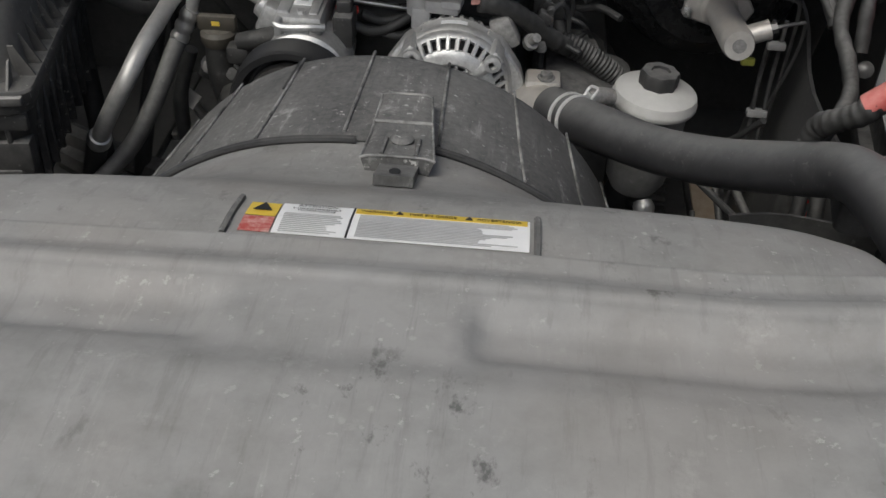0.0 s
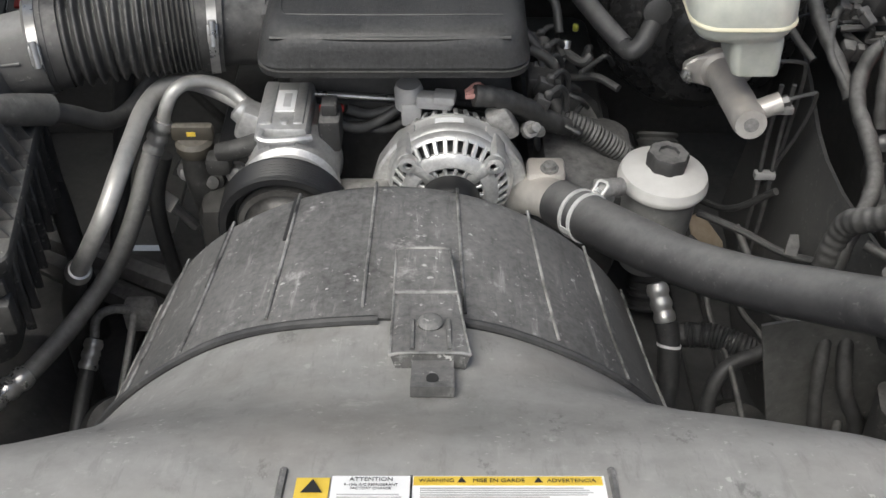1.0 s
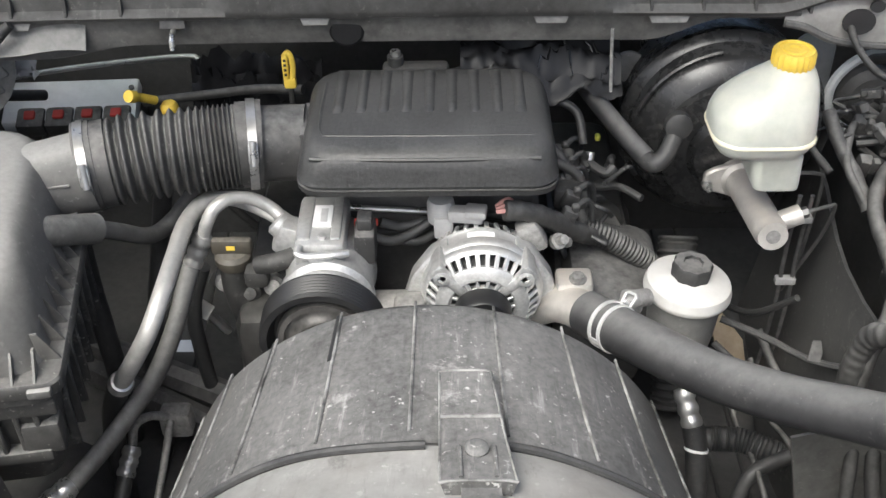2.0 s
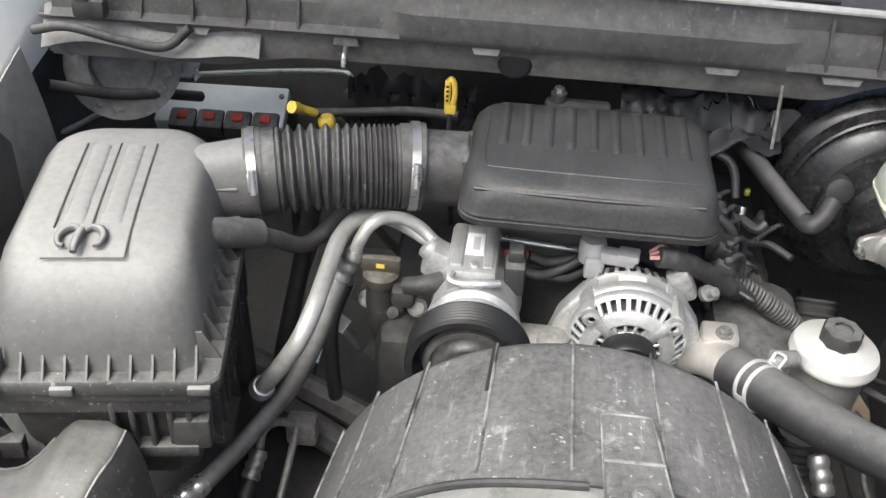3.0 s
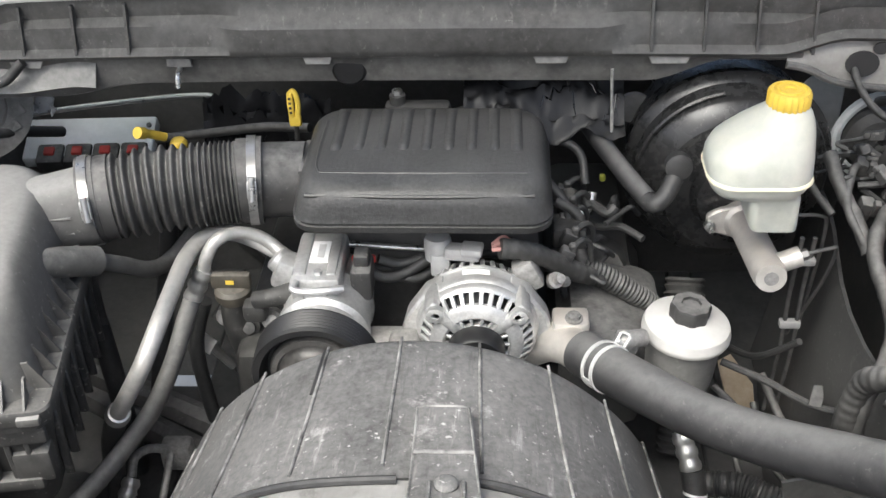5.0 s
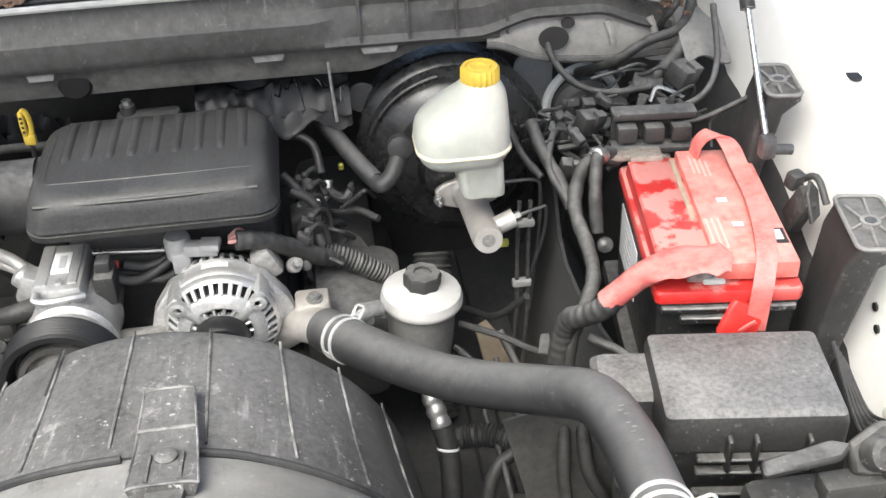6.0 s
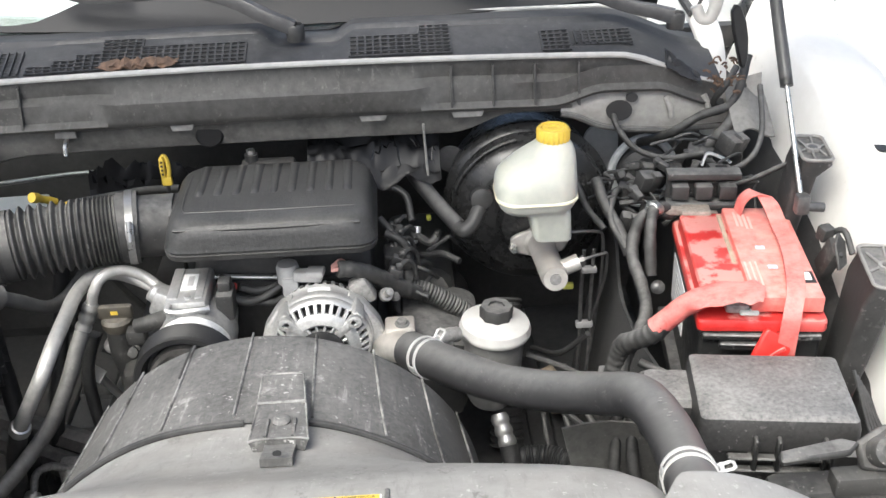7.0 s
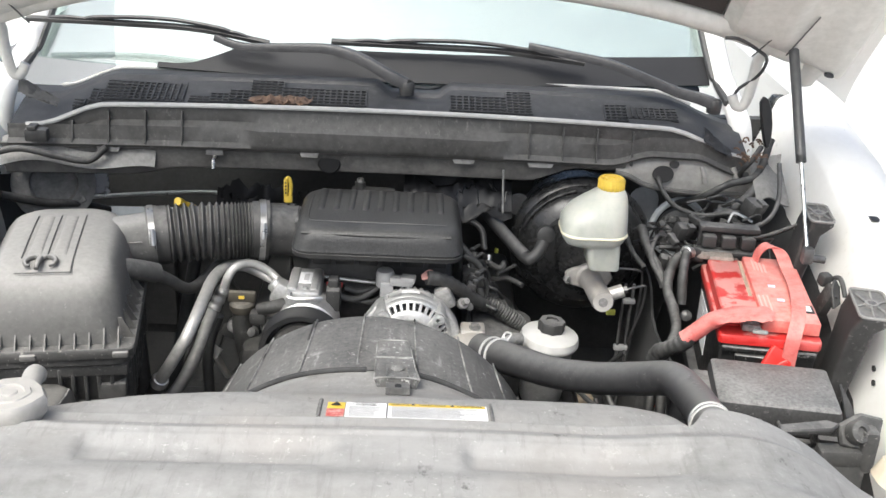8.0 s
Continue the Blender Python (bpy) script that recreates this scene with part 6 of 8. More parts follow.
bm = bmesh.new()
box(bm, (0.042, 0.040, 0.008), (0, 0, 0), 0.003, 2, m=pose(0, 0, 0, 25, -10, 8))
box(bm, (0.030, 0.020, 0.045), (-0.005, 0.012, -0.028), 0.004, 2)
part("lug", bm, M_ARM, lug)
bm = bmesh.new()
lathe(bm, [(0.010, 0.0), (0.010, 0.007), (0.0, 0.008)], 6, pose(0, -0.002, 0.005, 25, -10, 8))
part("bolt", bm, M_RUSTBOLT, lug, "rusty bolt head")
# painted inner fender wall behind the bracket, bowed like a wheel housing
bm = bmesh.new()
sheet(bm, lambda y, v: rail_pt(-1, y, -0.027 - 0.030 * math.sin(2.4 * v), -0.092 - 0.32 * v), span(0.93, 1.44, 24), span(0, 1, 10), 0.003)
tagged(link("wall_inner_fender", bm, M_ENDPANEL), "pale painted inner fender wall in the shade", "inner panel", kind="structure")
bm = bmesh.new()
stack(bm, [(0.035, 0.035, 0.016, 0.0, 0, 0), (0.040, 0.045, 0.018, 0.05, 0.004, -0.006), (0.036, 0.042, 0.017, 0.075, 0.008, -0.012), (0.02, 0.022, 0.009, 0.088, 0.010, -0.015)], pose(-0.555, 0.815, 0.70, 25, 10, 0))
solo("rubber_bumper", bm, M_TAB, "pale worn rounded rubber bumper beside the snout", "bumper")
bm = bmesh.new()
plate(bm, [(-0.03, -0.13), (0.03, -0.15), (0.035, 0.04), (-0.01, 0.12), (-0.03, 0.10)], 0.01, pose(-0.84, 1.22, 0.985, 88, 0, 66), 0.002)
solo("side_shield", bm, M_WALL, "black plastic side shield behind the strut", "shield")

bm = bmesh.new()
sheet(bm, lambda x, v: (x - 0.05 * v, 0.82 + 0.40 * v, 0.53 - 0.03 * v + 0.008 * math.sin(20 * x) - 0.05 * smooth(-0.52, -0.48, x)), span(-0.82, -0.475, 12), span(0, 1, 12), 0.004)
solo("air_baffle", bm, M_WALL, "smooth dusty black air baffle low beside the radiator", "baffle")

# ---- thermostat housing and radiator hose ----
ths = thing("thermostat_housing", Matrix.Translation((0.18, 1.20, 0.76)), "bright cast aluminium thermostat housing with a bolt", "thermostat housing")
S0 = Vector((0.18, 1.20, 0.76))
bm = bmesh.new()
tube(bm, [Vector(p) - S0 for p in ((0.135, 1.25, 0.76), (0.16, 1.225, 0.79), (0.185, 1.195, 0.807), (0.212, 1.155, 0.817))], 0.030, 20, 6, rf=lambda u, s: 1.05 - 0.12 * u)
part("elbow", bm, M_ALUMC, ths)
bm = bmesh.new()
box(bm, (0.052, 0.042, 0.05), Vector((0.188, 1.222, 0.815)) - S0, 0.006, 2, m=Matrix.Rotation(radians(0), 4, "Z"))
part("boss", bm, M_ALUMC, ths)
bm = bmesh.new()
lathe(bm, [(0.013, 0.0), (0.013, 0.003), (0.009, 0.003), (0.009, 0.009), (0.0, 0.010)], 12, Matrix.Translation(Vector((0.192, 1.214, 0.839)) - S0))
part("bolt", bm, M_ALUDARK, ths, "dull steel bolt")

hose = thing("radiator_hose", Matrix.Translation((0.4, 0.8, 0.9)), "thick black rubber upper radiator hose with spring clamps", "radiator hose")
H0 = Vector((0.4, 0.8, 0.9))
HP = [Vector(p) - H0 for p in ((0.203, 1.170, 0.815), (0.235, 1.12, 0.830), (0.280, 1.055, 0.850), (0.335, 0.985, 0.872), (0.400, 0.905, 0.911), (0.457, 0.838, 0.953), (0.498, 0.772, 0.993), (0.512, 0.69, 1.010), (0.508, 0.60, 1.034), (0.496, 0.50, 1.066))]
bm = bmesh.new()
tube(bm, HP, 0.0325, 28, 10, rf=lambda u, s: 1.0 - 0.08 * smooth(0.12, 0.3, u))
part("tube", bm, M_HOSE, hose)


def spring_clamp(i, side, r):
    line = spline(HP, 10)
    c, d = line[i], line[i + 1] - line[i - 1]
    m = align(c, d)
    ear = m.to_3x3().inverted() @ Vector(side)
    turn = math.degrees(math.atan2(ear.y, ear.x))
    b = bmesh.new()
    for h in (-0.009, 0.009):
        lathe(b, [(r, h - 0.0028), (r + 0.002, h - 0.0028), (r + 0.002, h + 0.0028), (r, h + 0.0028), (r, h - 0.0028)], 32, m)
    for a in (turn, turn + 150, turn + 235):
        box(b, (0.002, 0.010, 0.020), (0, 0, 0), 0.0006, 1, m=m @ Matrix.Rotation(radians(a), 4, "Z") @ Matrix.Translation((r + 0.001, 0, 0)))
    clamp = part("spring_clamp", b, M_SPRING, hose, "bright steel spring clamp")
    b = bmesh.new()
    mm = m @ Matrix.Rotation(radians(turn), 4, "Z")
    loop = [(r, -0.009), (r + 0.017, -0.010), (r + 0.020, -0.006), (r + 0.020, 0.006), (r + 0.017, 0.010), (r, 0.009)]
    tube(b, [mm @ Vector((x, 0.0, z)) for x, z in loop], 0.0021, 6, raw=True)
    tube(b, [mm @ Vector((r + 0.006, 0.006, 0.0)), mm @ Vector((r + 0.006, -0.006, 0.0))], 0.003, 6, 2)
    part("ear", b, M_SPRING, clamp)


spring_clamp(9, (0.6, 0.4, 0.7), 0.0328)
spring_clamp(85, (0.95, 0.0, 0.3), 0.0303)
for k, (a, dz) in enumerate(((68, 0), (69, 0), (70, 0), (72, 0), (73, 0), (74, 0), (76, 0))):
    line = spline(HP, 10)
    m = align(line[a], line[a + 1] - line[a - 1])
    up = (m.inverted().to_3x3() @ Vector((-0.05, 0.15, 1))).normalized()
    ang = math.atan2(up.y, up.x)
    bm = bmesh.new()
    box(bm, (0.0006, 0.005, 0.0022), (0, 0, 0), 0.0, 1, m=m @ Matrix.Rotation(ang, 4, "Z") @ Matrix.Translation((0.0304, 0.004 * (k % 2), 0)))
    part("print_bar", bm, M_TANK, hose, "pale unreadable print on the rubber")
bm = bmesh.new()
tube(bm, [(0.245, 1.155, 0.83), (0.262, 1.165, 0.842), (0.285, 1.18, 0.835)], 0.013, 12, 5)
box(bm, (0.03, 0.025, 0.03), (0.262, 1.17, 0.835), 0.006, 2)
solo("coolant_sensor", bm, M_ALUDARK, "dusty grey sensor plug beside the hose", "sensor")

# ---- power steering reservoir ----
psr = thing("power_steering_reservoir", Matrix.Translation((0.345, 1.232, 0.684)) @ Matrix.Rotation(radians(4), 4, "Y"), "pale round power steering reservoir with a black cap", "fluid reservoir")
bm = bmesh.new()
lathe(bm, [(0.035, -0.03), (0.046, -0.01), (0.052, 0.05), (0.0535, 0.118), (0.0545, 0.12), (0.0, 0.122)], 40)
part("tank", bm, M_TANK, psr, "dusty grey lower tank")
bm = bmesh.new()
lathe(bm, [(0.055, 0.116), (0.0615, 0.118), (0.0635, 0.122), (0.0635, 0.128), (0.0615, 0.131), (0.0615, 0.135), (0.060, 0.1385), (0.056, 0.1405), (0.045, 0.144), (0.032, 0.147), (0.028, 0.149), (0.0, 0.150)], 48)
part("domed_top", bm, M_PSRES, psr, "cream white domed top")
bm = bmesh.new()
lathe(bm, [(0.024, 0.146), (0.0275, 0.149), (0.0285, 0.166), (0.026, 0.171), (0.014, 0.172), (0.013, 0.168), (0.0, 0.168)], 48, wobble=lambda a, h: 1 + 0.045 * math.cos(8 * a))
part("cap", bm, M_PLASTIC, psr, "black knurled screw cap")

psh = thing("power_steering_hose", Matrix.Translation((0.36, 1.1, 0.5)), "black power steering hose with beaded metal ferrule", "hydraulic hose")
S0 = Vector((0.36, 1.1, 0.5))
bm = bmesh.new()
crimp(bm, Vector((0.352, 1.165, 0.672)) - S0, Vector((0.366, 1.125, 0.63)) - S0, 0.014, 3)
part("ferrule", bm, M_CLAMP, psh, "bright beaded metal ferrule")
bm = bmesh.new()
tube(bm, [Vector(p) - S0 for p in ((0.366, 1.127, 0.632), (0.372, 1.10, 0.59), (0.37, 1.07, 0.53), (0.36, 1.05, 0.45), (0.35, 1.04, 0.36))], 0.0165, 14, 6)
part("hose", bm, M_RUBBER, psh)
bm = bmesh.new()
band(bm, Vector((0.371, 1.108, 0.603)) - S0, (-0.05, -0.2, -0.35), 0.0168, 0.004, 0.001)
part("white_mark", bm, M_LABEL, psh, "thin white painted mark")
bm = bmesh.new()
tube(bm, [(0.37, 1.13, 0.60), (0.43, 1.12, 0.61), (0.47, 1.10, 0.61), (0.50, 1.09, 0.60)], 0.018, 14, 24, rf=lambda u, s: 1 + 0.1 * math.sin(s * 2 * math.pi / 0.006))
solo("corrugated_conduit", bm, M_RUBBER, "black corrugated conduit under the radiator hose", "conduit")
bm = bmesh.new()
tube(bm, [(0.50, 1.08, 0.62), (0.44, 1.06, 0.60), (0.42, 1.03, 0.54), (0.44, 1.0, 0.48), (0.48, 0.98, 0.46), (0.50, 1.0, 0.42)], 0.011, 12, 8)
solo("looped_hose", bm, M_RUBBER, "thin black hose looping below the radiator hose", "hose")
bm = bmesh.new()
lathe(bm, [(0.05, 0.0), (0.055, 0.03), (0.03, 0.035), (0.028, 0.05), (0.012, 0.055), (0.0, 0.056)], 20, pose(0.47, 1.06, 0.47, 60, 0, 0))
solo("steering_gear", bm, M_DARK, "dark steering gear with a worn nut", "steering gear")
bm = bmesh.new()
lathe(bm, [(0.014, 0.0), (0.014, 0.01), (0.0, 0.012)], 6, pose(0.47, 1.01, 0.50, 60, 0, 0))
solo("nut", bm, M_DARKSTEEL, "worn metal nut on the steering gear", "nut")

# ---- engine right-hand side ----
bm = bmesh.new()
stack(bm, [(0.15, 0.20, 0.03, 0.0, 0, 0), (0.16, 0.22, 0.03, 0.05, 0, 0), (0.14, 0.20, 0.03, 0.085, 0, 0), (0.09, 0.14, 0.03, 0.095, 0, 0)], pose(0.245, 1.33, 0.70, 0, 12, 0))
solo("coil_cover", bm, M_PLASTIC, "black dusty plastic cover over the ignition coils", "coil cover")
harness = thing("alternator_harness", Matrix.Translation((0.2, 1.29, 0.8)), "taped wiring harness and ribbed conduit from the alternator", "wiring harness")
S0 = Vector((0.2, 1.29, 0.8))
bm = bmesh.new()
tube(bm, [Vector(p) - S0 for p in ((0.088, 1.25, 0.935), (0.12, 1.257, 0.927), (0.16, 1.275, 0.898), (0.195, 1.298, 0.862), (0.222, 1.315, 0.84))], 0.0145, 14, 10, rf=lambda u, s: 1 + 0.05 * math.sin(s * 380) + 0.04 * math.sin(s * 140))
part("taped_lead", bm, M_TAPE, harness)
bm = bmesh.new()
tube(bm, [Vector(p) - S0 for p in ((0.208, 1.33, 0.845), (0.245, 1.325, 0.83), (0.285, 1.322, 0.806), (0.318, 1.325, 0.775), (0.335, 1.335, 0.73), (0.335, 1.35, 0.66))], 0.0175, 16, 26, rf=lambda u, s: 1 + 0.07 * math.sin(s * 2 * math.pi / 0.0062))
part("ribbed_conduit", bm, M_TAPE, harness)
bm = bmesh.new()
tube(bm, [Vector(p) - S0 for p in ((0.215, 1.315, 0.84), (0.205, 1.35, 0.865), (0.198, 1.40, 0.89), (0.195, 1.45, 0.90))], 0.011, 12, 8)
tube(bm, [Vector(p) - S0 for p in ((0.12, 1.30, 0.87), (0.16, 1.31, 0.86), (0.21, 1.315, 0.835))], 0.009, 10, 6)
part("branch", bm, M_TAPE, harness)
for pts in (((-0.11, 1.27, 0.885), (-0.08, 1.275, 0.865), (-0.05, 1.29, 0.862), (-0.01, 1.30, 0.885)), ((-0.09, 1.30, 0.88), (-0.06, 1.305, 0.868), (-0.02, 1.31, 0.875)), ((-0.06, 1.29, 0.855), (-0.03, 1.295, 0.85), (0.0, 1.31, 0.86)), ((-0.12, 1.31, 0.86), (-0.06, 1.32, 0.85), (0.05, 1.33, 0.87), (0.12, 1.33, 0.86))):
    bm = bmesh.new()
    tube(bm, pts, 0.0075, 10, 8)
    solo("wire", bm, M_RUBBER, "black sleeved wire behind the alternator", "wire", "engine wires")
bm = bmesh.new()
box(bm, (0.05, 0.05, 0.035), (0.19, 1.36, 0.89), 0.006, 2)
box(bm, (0.035, 0.07, 0.04), (0.205, 1.44, 0.86), 0.008, 2)
tube(bm, [(0.17, 1.38, 0.93), (0.20, 1.37, 0.915), (0.215, 1.36, 0.88)], 0.008, 10, 6)
solo("fuel_rail", bm, M_DARK, "dark fuel rail end and plugs beside the cover", "fuel rail")
bm = bmesh.new()
tube(bm, [(0.185, 1.42, 0.878), (0.212, 1.425, 0.880), (0.226, 1.435, 0.886), (0.230, 1.445, 0.905)], 0.007, 10, 6)
solo("fuel_pipe", bm, M_STEEL, "short bright bent fuel pipe", "pipe")
bm = bmesh.new()
box(bm, (0.009, 0.009, 0.012), (0.254, 1.538, 0.874), 0.002, 1)
solo("yellow_clip", bm, M_YELLOWGREEN, "small yellow-green plastic clip", "clip")
bm = bmesh.new()
tube(bm, [(0.235, 1.42, 0.76), (0.26, 1.50, 0.72), (0.28, 1.60, 0.66)], 0.055, 16, 6)
solo("exhaust_shield", bm, M_SHIELD, "dull grey heat shield beside the engine", "heat shield")
for pts in (((0.10, 1.49, 0.96), (0.17, 1.50, 0.965), (0.21, 1.49, 0.95), (0.22, 1.46, 0.91)), ((0.12, 1.52, 0.985), (0.2, 1.55, 0.98), (0.27, 1.6, 0.95)), ((0.16, 1.40, 0.95), (0.185, 1.38, 0.925), (0.19, 1.37, 0.9)), ((0.0, 1.52, 1.0), (0.1, 1.56, 1.0), (0.2, 1.62, 0.97))):
    bm = bmesh.new()
    tube(bm, pts, 0.007, 10, 8)
    solo("wire", bm, M_RUBBER, "black sleeved wire behind the cover", "wire", "engine wires")

# injector plugs, clips and small pipes along the driver side of the intake
random.seed(33)
for k in range(5):
    y = 1.29 + 0.042 * k
    t = thing("injector_plug", Matrix.Translation((0.182 + 0.006 * (k % 2), y, 0.895)), "black injector plug with a short wire", "connector", "injector plugs")
    bm = bmesh.new()
    box(bm, (0.022, 0.018, 0.026), (0, 0, 0), 0.004, 2, m=Matrix.Rotation(radians(25), 4, "Y"))
    box(bm, (0.012, 0.012, 0.014), (0.010, 0, 0.014), 0.003, 1)
    part("plug", bm, M_PLASTIC, t)
    bm = bmesh.new()
    tube(bm, [(0.008, 0, 0.012), (0.024, 0.008, 0.022), (0.036, 0.022, 0.004), (0.040, 0.03, -0.03)], 0.0042, 8, 6)
    part("wire", bm, M_RUBBER, t)
    bm = bmesh.new()
    lathe(bm, [(0.009, -0.05), (0.011, -0.02), (0.010, -0.012), (0.0, -0.012)], 14)
    part("body", bm, M_ALUDARK, t, "dull metal injector body")
for k in range(9):
    p = Vector((random.uniform(0.18, 0.26), random.uniform(1.30, 1.50), random.uniform(0.82, 0.90)))
    q = [p]
    for j in range(3):
        q.append(q[-1] + Vector((random.uniform(-0.02, 0.035), random.uniform(-0.045, 0.05), random.uniform(-0.04, 0.012))))
    bm = bmesh.new()
    tube(bm, q, random.choice((0.004, 0.006, 0.008)), 9, 7)
    solo("wire", bm, M_RUBBER, "black sleeved wire beside the intake", "wire", "engine wires")
# bolts and cast bosses on the front of the engine
for k in range(14):
    x, y, z = random.uniform(-0.34, -0.20), random.uniform(1.24, 1.34), random.uniform(0.66, 0.82)
    bm = bmesh.new()
    m = pose(x, y, z, random.uniform(40, 80), random.uniform(-20, 20), 0)
    lathe(bm, [(0.016, -0.04), (0.015, 0.0), (0.011, 0.002), (0.0095, 0.003), (0.0095, 0.010), (0.0, 0.011)], 12, m)
    solo("engine_bolt", bm, random.choice((M_ALUDARK, M_DARKSTEEL, M_DARK)), "dull bolt on an engine boss", "bolt", "engine bolts")
for k in range(6):
    x, y, z = random.uniform(-0.36, -0.22), random.uniform(1.25, 1.36), random.uniform(0.62, 0.80)
    bm = bmesh.new()
    plate(bm, [(-0.03, -0.012), (0.02, -0.016), (0.034, 0.004), (0.012, 0.02), (-0.026, 0.014)], 0.005, pose(x, y, z, random.uniform(30, 80), random.uniform(-30, 30), random.uniform(-40, 40)), 0.001)
    solo("engine_bracket", bm, random.choice((M_DARK, M_ARM, M_ALUDARK)), "small dark steel bracket on the engine", "bracket", "engine brackets")

# ---- brake booster ----
boo = thing("brake_booster", Matrix.Translation((0.447, 1.52, 0.905)), "black round brake booster on the firewall", "brake booster")
bm = bmesh.new()
lathe(bm, [(0.0, -0.36), (0.08, -0.36), (0.10, -0.13), (0.150, -0.10), (0.155, -0.03), (0.163, -0.022), (0.165, -0.008), (0.160, 0.0), (0.152, 0.006), (0.149, 0.03), (0.140, 0.045), (0.112, 0.060), (0.108, 0.072), (0.07, 0.080), (0.06, 0.095), (0.0, 0.096)], 64, AXIS_Y)
part("shell", bm, M_BLACKPAINT, boo)
bm = bmesh.new()
tube(bm, [(0.150 * math.cos(radians(a)), -0.036, 0.150 * math.sin(radians(a))) for a in span(100, 165, 12)], 0.004, 6, raw=True)
part("pressed_ridge", bm, M_BLACKPAINT, boo)
vac = thing("vacuum_hose", Matrix.Translation((0.30, 1.42, 0.93)), "black vacuum hose with elbow and check valve on the booster", "vacuum hose")
S0 = Vector((0.30, 1.42, 0.93))
bm = bmesh.new()
tube(bm, [Vector(p) - S0 for p in ((0.19, 1.70, 0.96), (0.215, 1.62, 0.958), (0.235, 1.545, 0.955), (0.258, 1.485, 0.948), (0.285, 1.42, 0.940), (0.305, 1.378, 0.934))], 0.0148, 14, 8)
part("hose", bm, M_HOSE, vac)
bm = bmesh.new()
tube(bm, [Vector(p) - S0 for p in ((0.300, 1.385, 0.935), (0.312, 1.366, 0.934), (0.328, 1.370, 0.945), (0.343, 1.388, 0.966))], 0.0135, 14, 8)
lathe(bm, [(0.017, 0.0), (0.020, 0.004), (0.020, 0.02), (0.012, 0.024), (0.0, 0.024)], 18, align(Vector((0.347, 1.405, 0.982)) - S0, (0, -0.9, 0.1)))
part("elbow", bm, M_RUBBER, vac)
# crumpled black plastic film stuffed behind the engine
random.seed(11)
bm = bmesh.new()


def film_pt(u, v):
    n = 1 - 2.2 * abs(noise.noise(Vector((3.2 * u, 3.6 * v, 1.3)))) - 0.7 * abs(noise.noise(Vector((8 * u, 9 * v, 4.1))))
    fine = abs(noise.noise(Vector((23 * u, 19 * v, 9.1))))
    return 0.03 + 0.25 * u, 1.60 - 0.11 * v + 0.010 * n, 1.075 - 0.02 * u - 0.095 * v + 0.026 * n - 0.003 * fine


film = thing("plastic_film", Matrix.Translation((0.15, 1.55, 1.02)), "crumpled glossy black plastic film behind the engine", "plastic film")
FO = Vector((0.15, 1.55, 1.02))
sheet(bm, lambda u, v: Vector(film_pt(u, v)) - FO, span(0, 1, 60), span(0, 1, 40), 0.0008)
part("film", bm, M_FILMDULL, film, sharp=60)
for u0, v0, u1, v1 in ((0.46, 0.62, 0.66, 0.50), (0.58, 0.30, 0.70, 0.62), (0.66, 0.12, 0.84, 0.52), (0.40, 0.30, 0.56, 0.22), (0.78, 0.30, 0.96, 0.66), (0.20, 0.45, 0.40, 0.52), (0.86, 0.72, 0.97, 0.60)):
    bm = bmesh.new()
    tube(bm, [Vector(film_pt(u0 + (u1 - u0) * k / 10, v0 + (v1 - v0) * k / 10 + 0.02 * math.sin(2.1 * k))) - FO for k in range(11)], 0.0022, 6, raw=True, rf=lambda u, s: 0.5 + 0.6 * math.sin(math.pi * u))
    part("crease", bm, M_FILM, film, "shiny crease")
bm = bmesh.new()
sheet(bm, lambda u, v: (-0.42 + 0.22 * u, 1.66 - 0.06 * v, 0.96 - 0.12 * v + 0.04 * noise.noise(Vector((8 * u, 9 * v, 2.0))) + 0.02 * noise.noise(Vector((25 * u, 25 * v, 5.0)))), span(0, 1, 30), span(0, 1, 18), 0.0008)
solo("plastic_film", bm, M_FILMDULL, "crumpled black plastic film on the firewall", "plastic film", sharp=50)
bm = bmesh.new()
lathe(bm, [(0.0, 0.0), (0.027, 0.0), (0.028, 0.003), (0.026, 0.006), (0.0, 0.007)], 28, pose(0.303, 1.60, 0.971, 90))
solo("firewall_disc", bm, M_TANK, "grey round plug on the firewall", "plug")
bm = bmesh.new()
tube(bm, [(0.249, 1.462, 1.105), (0.251, 1.458, 1.06), (0.254, 1.455, 1.005)], 0.0025, 8, 4)
solo("hanging_rod", bm, M_ALUDARK, "thin grey rod hanging from the cowl lip", "rod")
bm = bmesh.new()
plate(bm, rrect(0.07, 0.12, 0.03, 5), 0.006, pose(0.605, 1.62, 0.96, 90, 0, 0), 0.002)
solo("pale_plate", bm, M_RIM, "pale painted plate behind the booster", "plate")

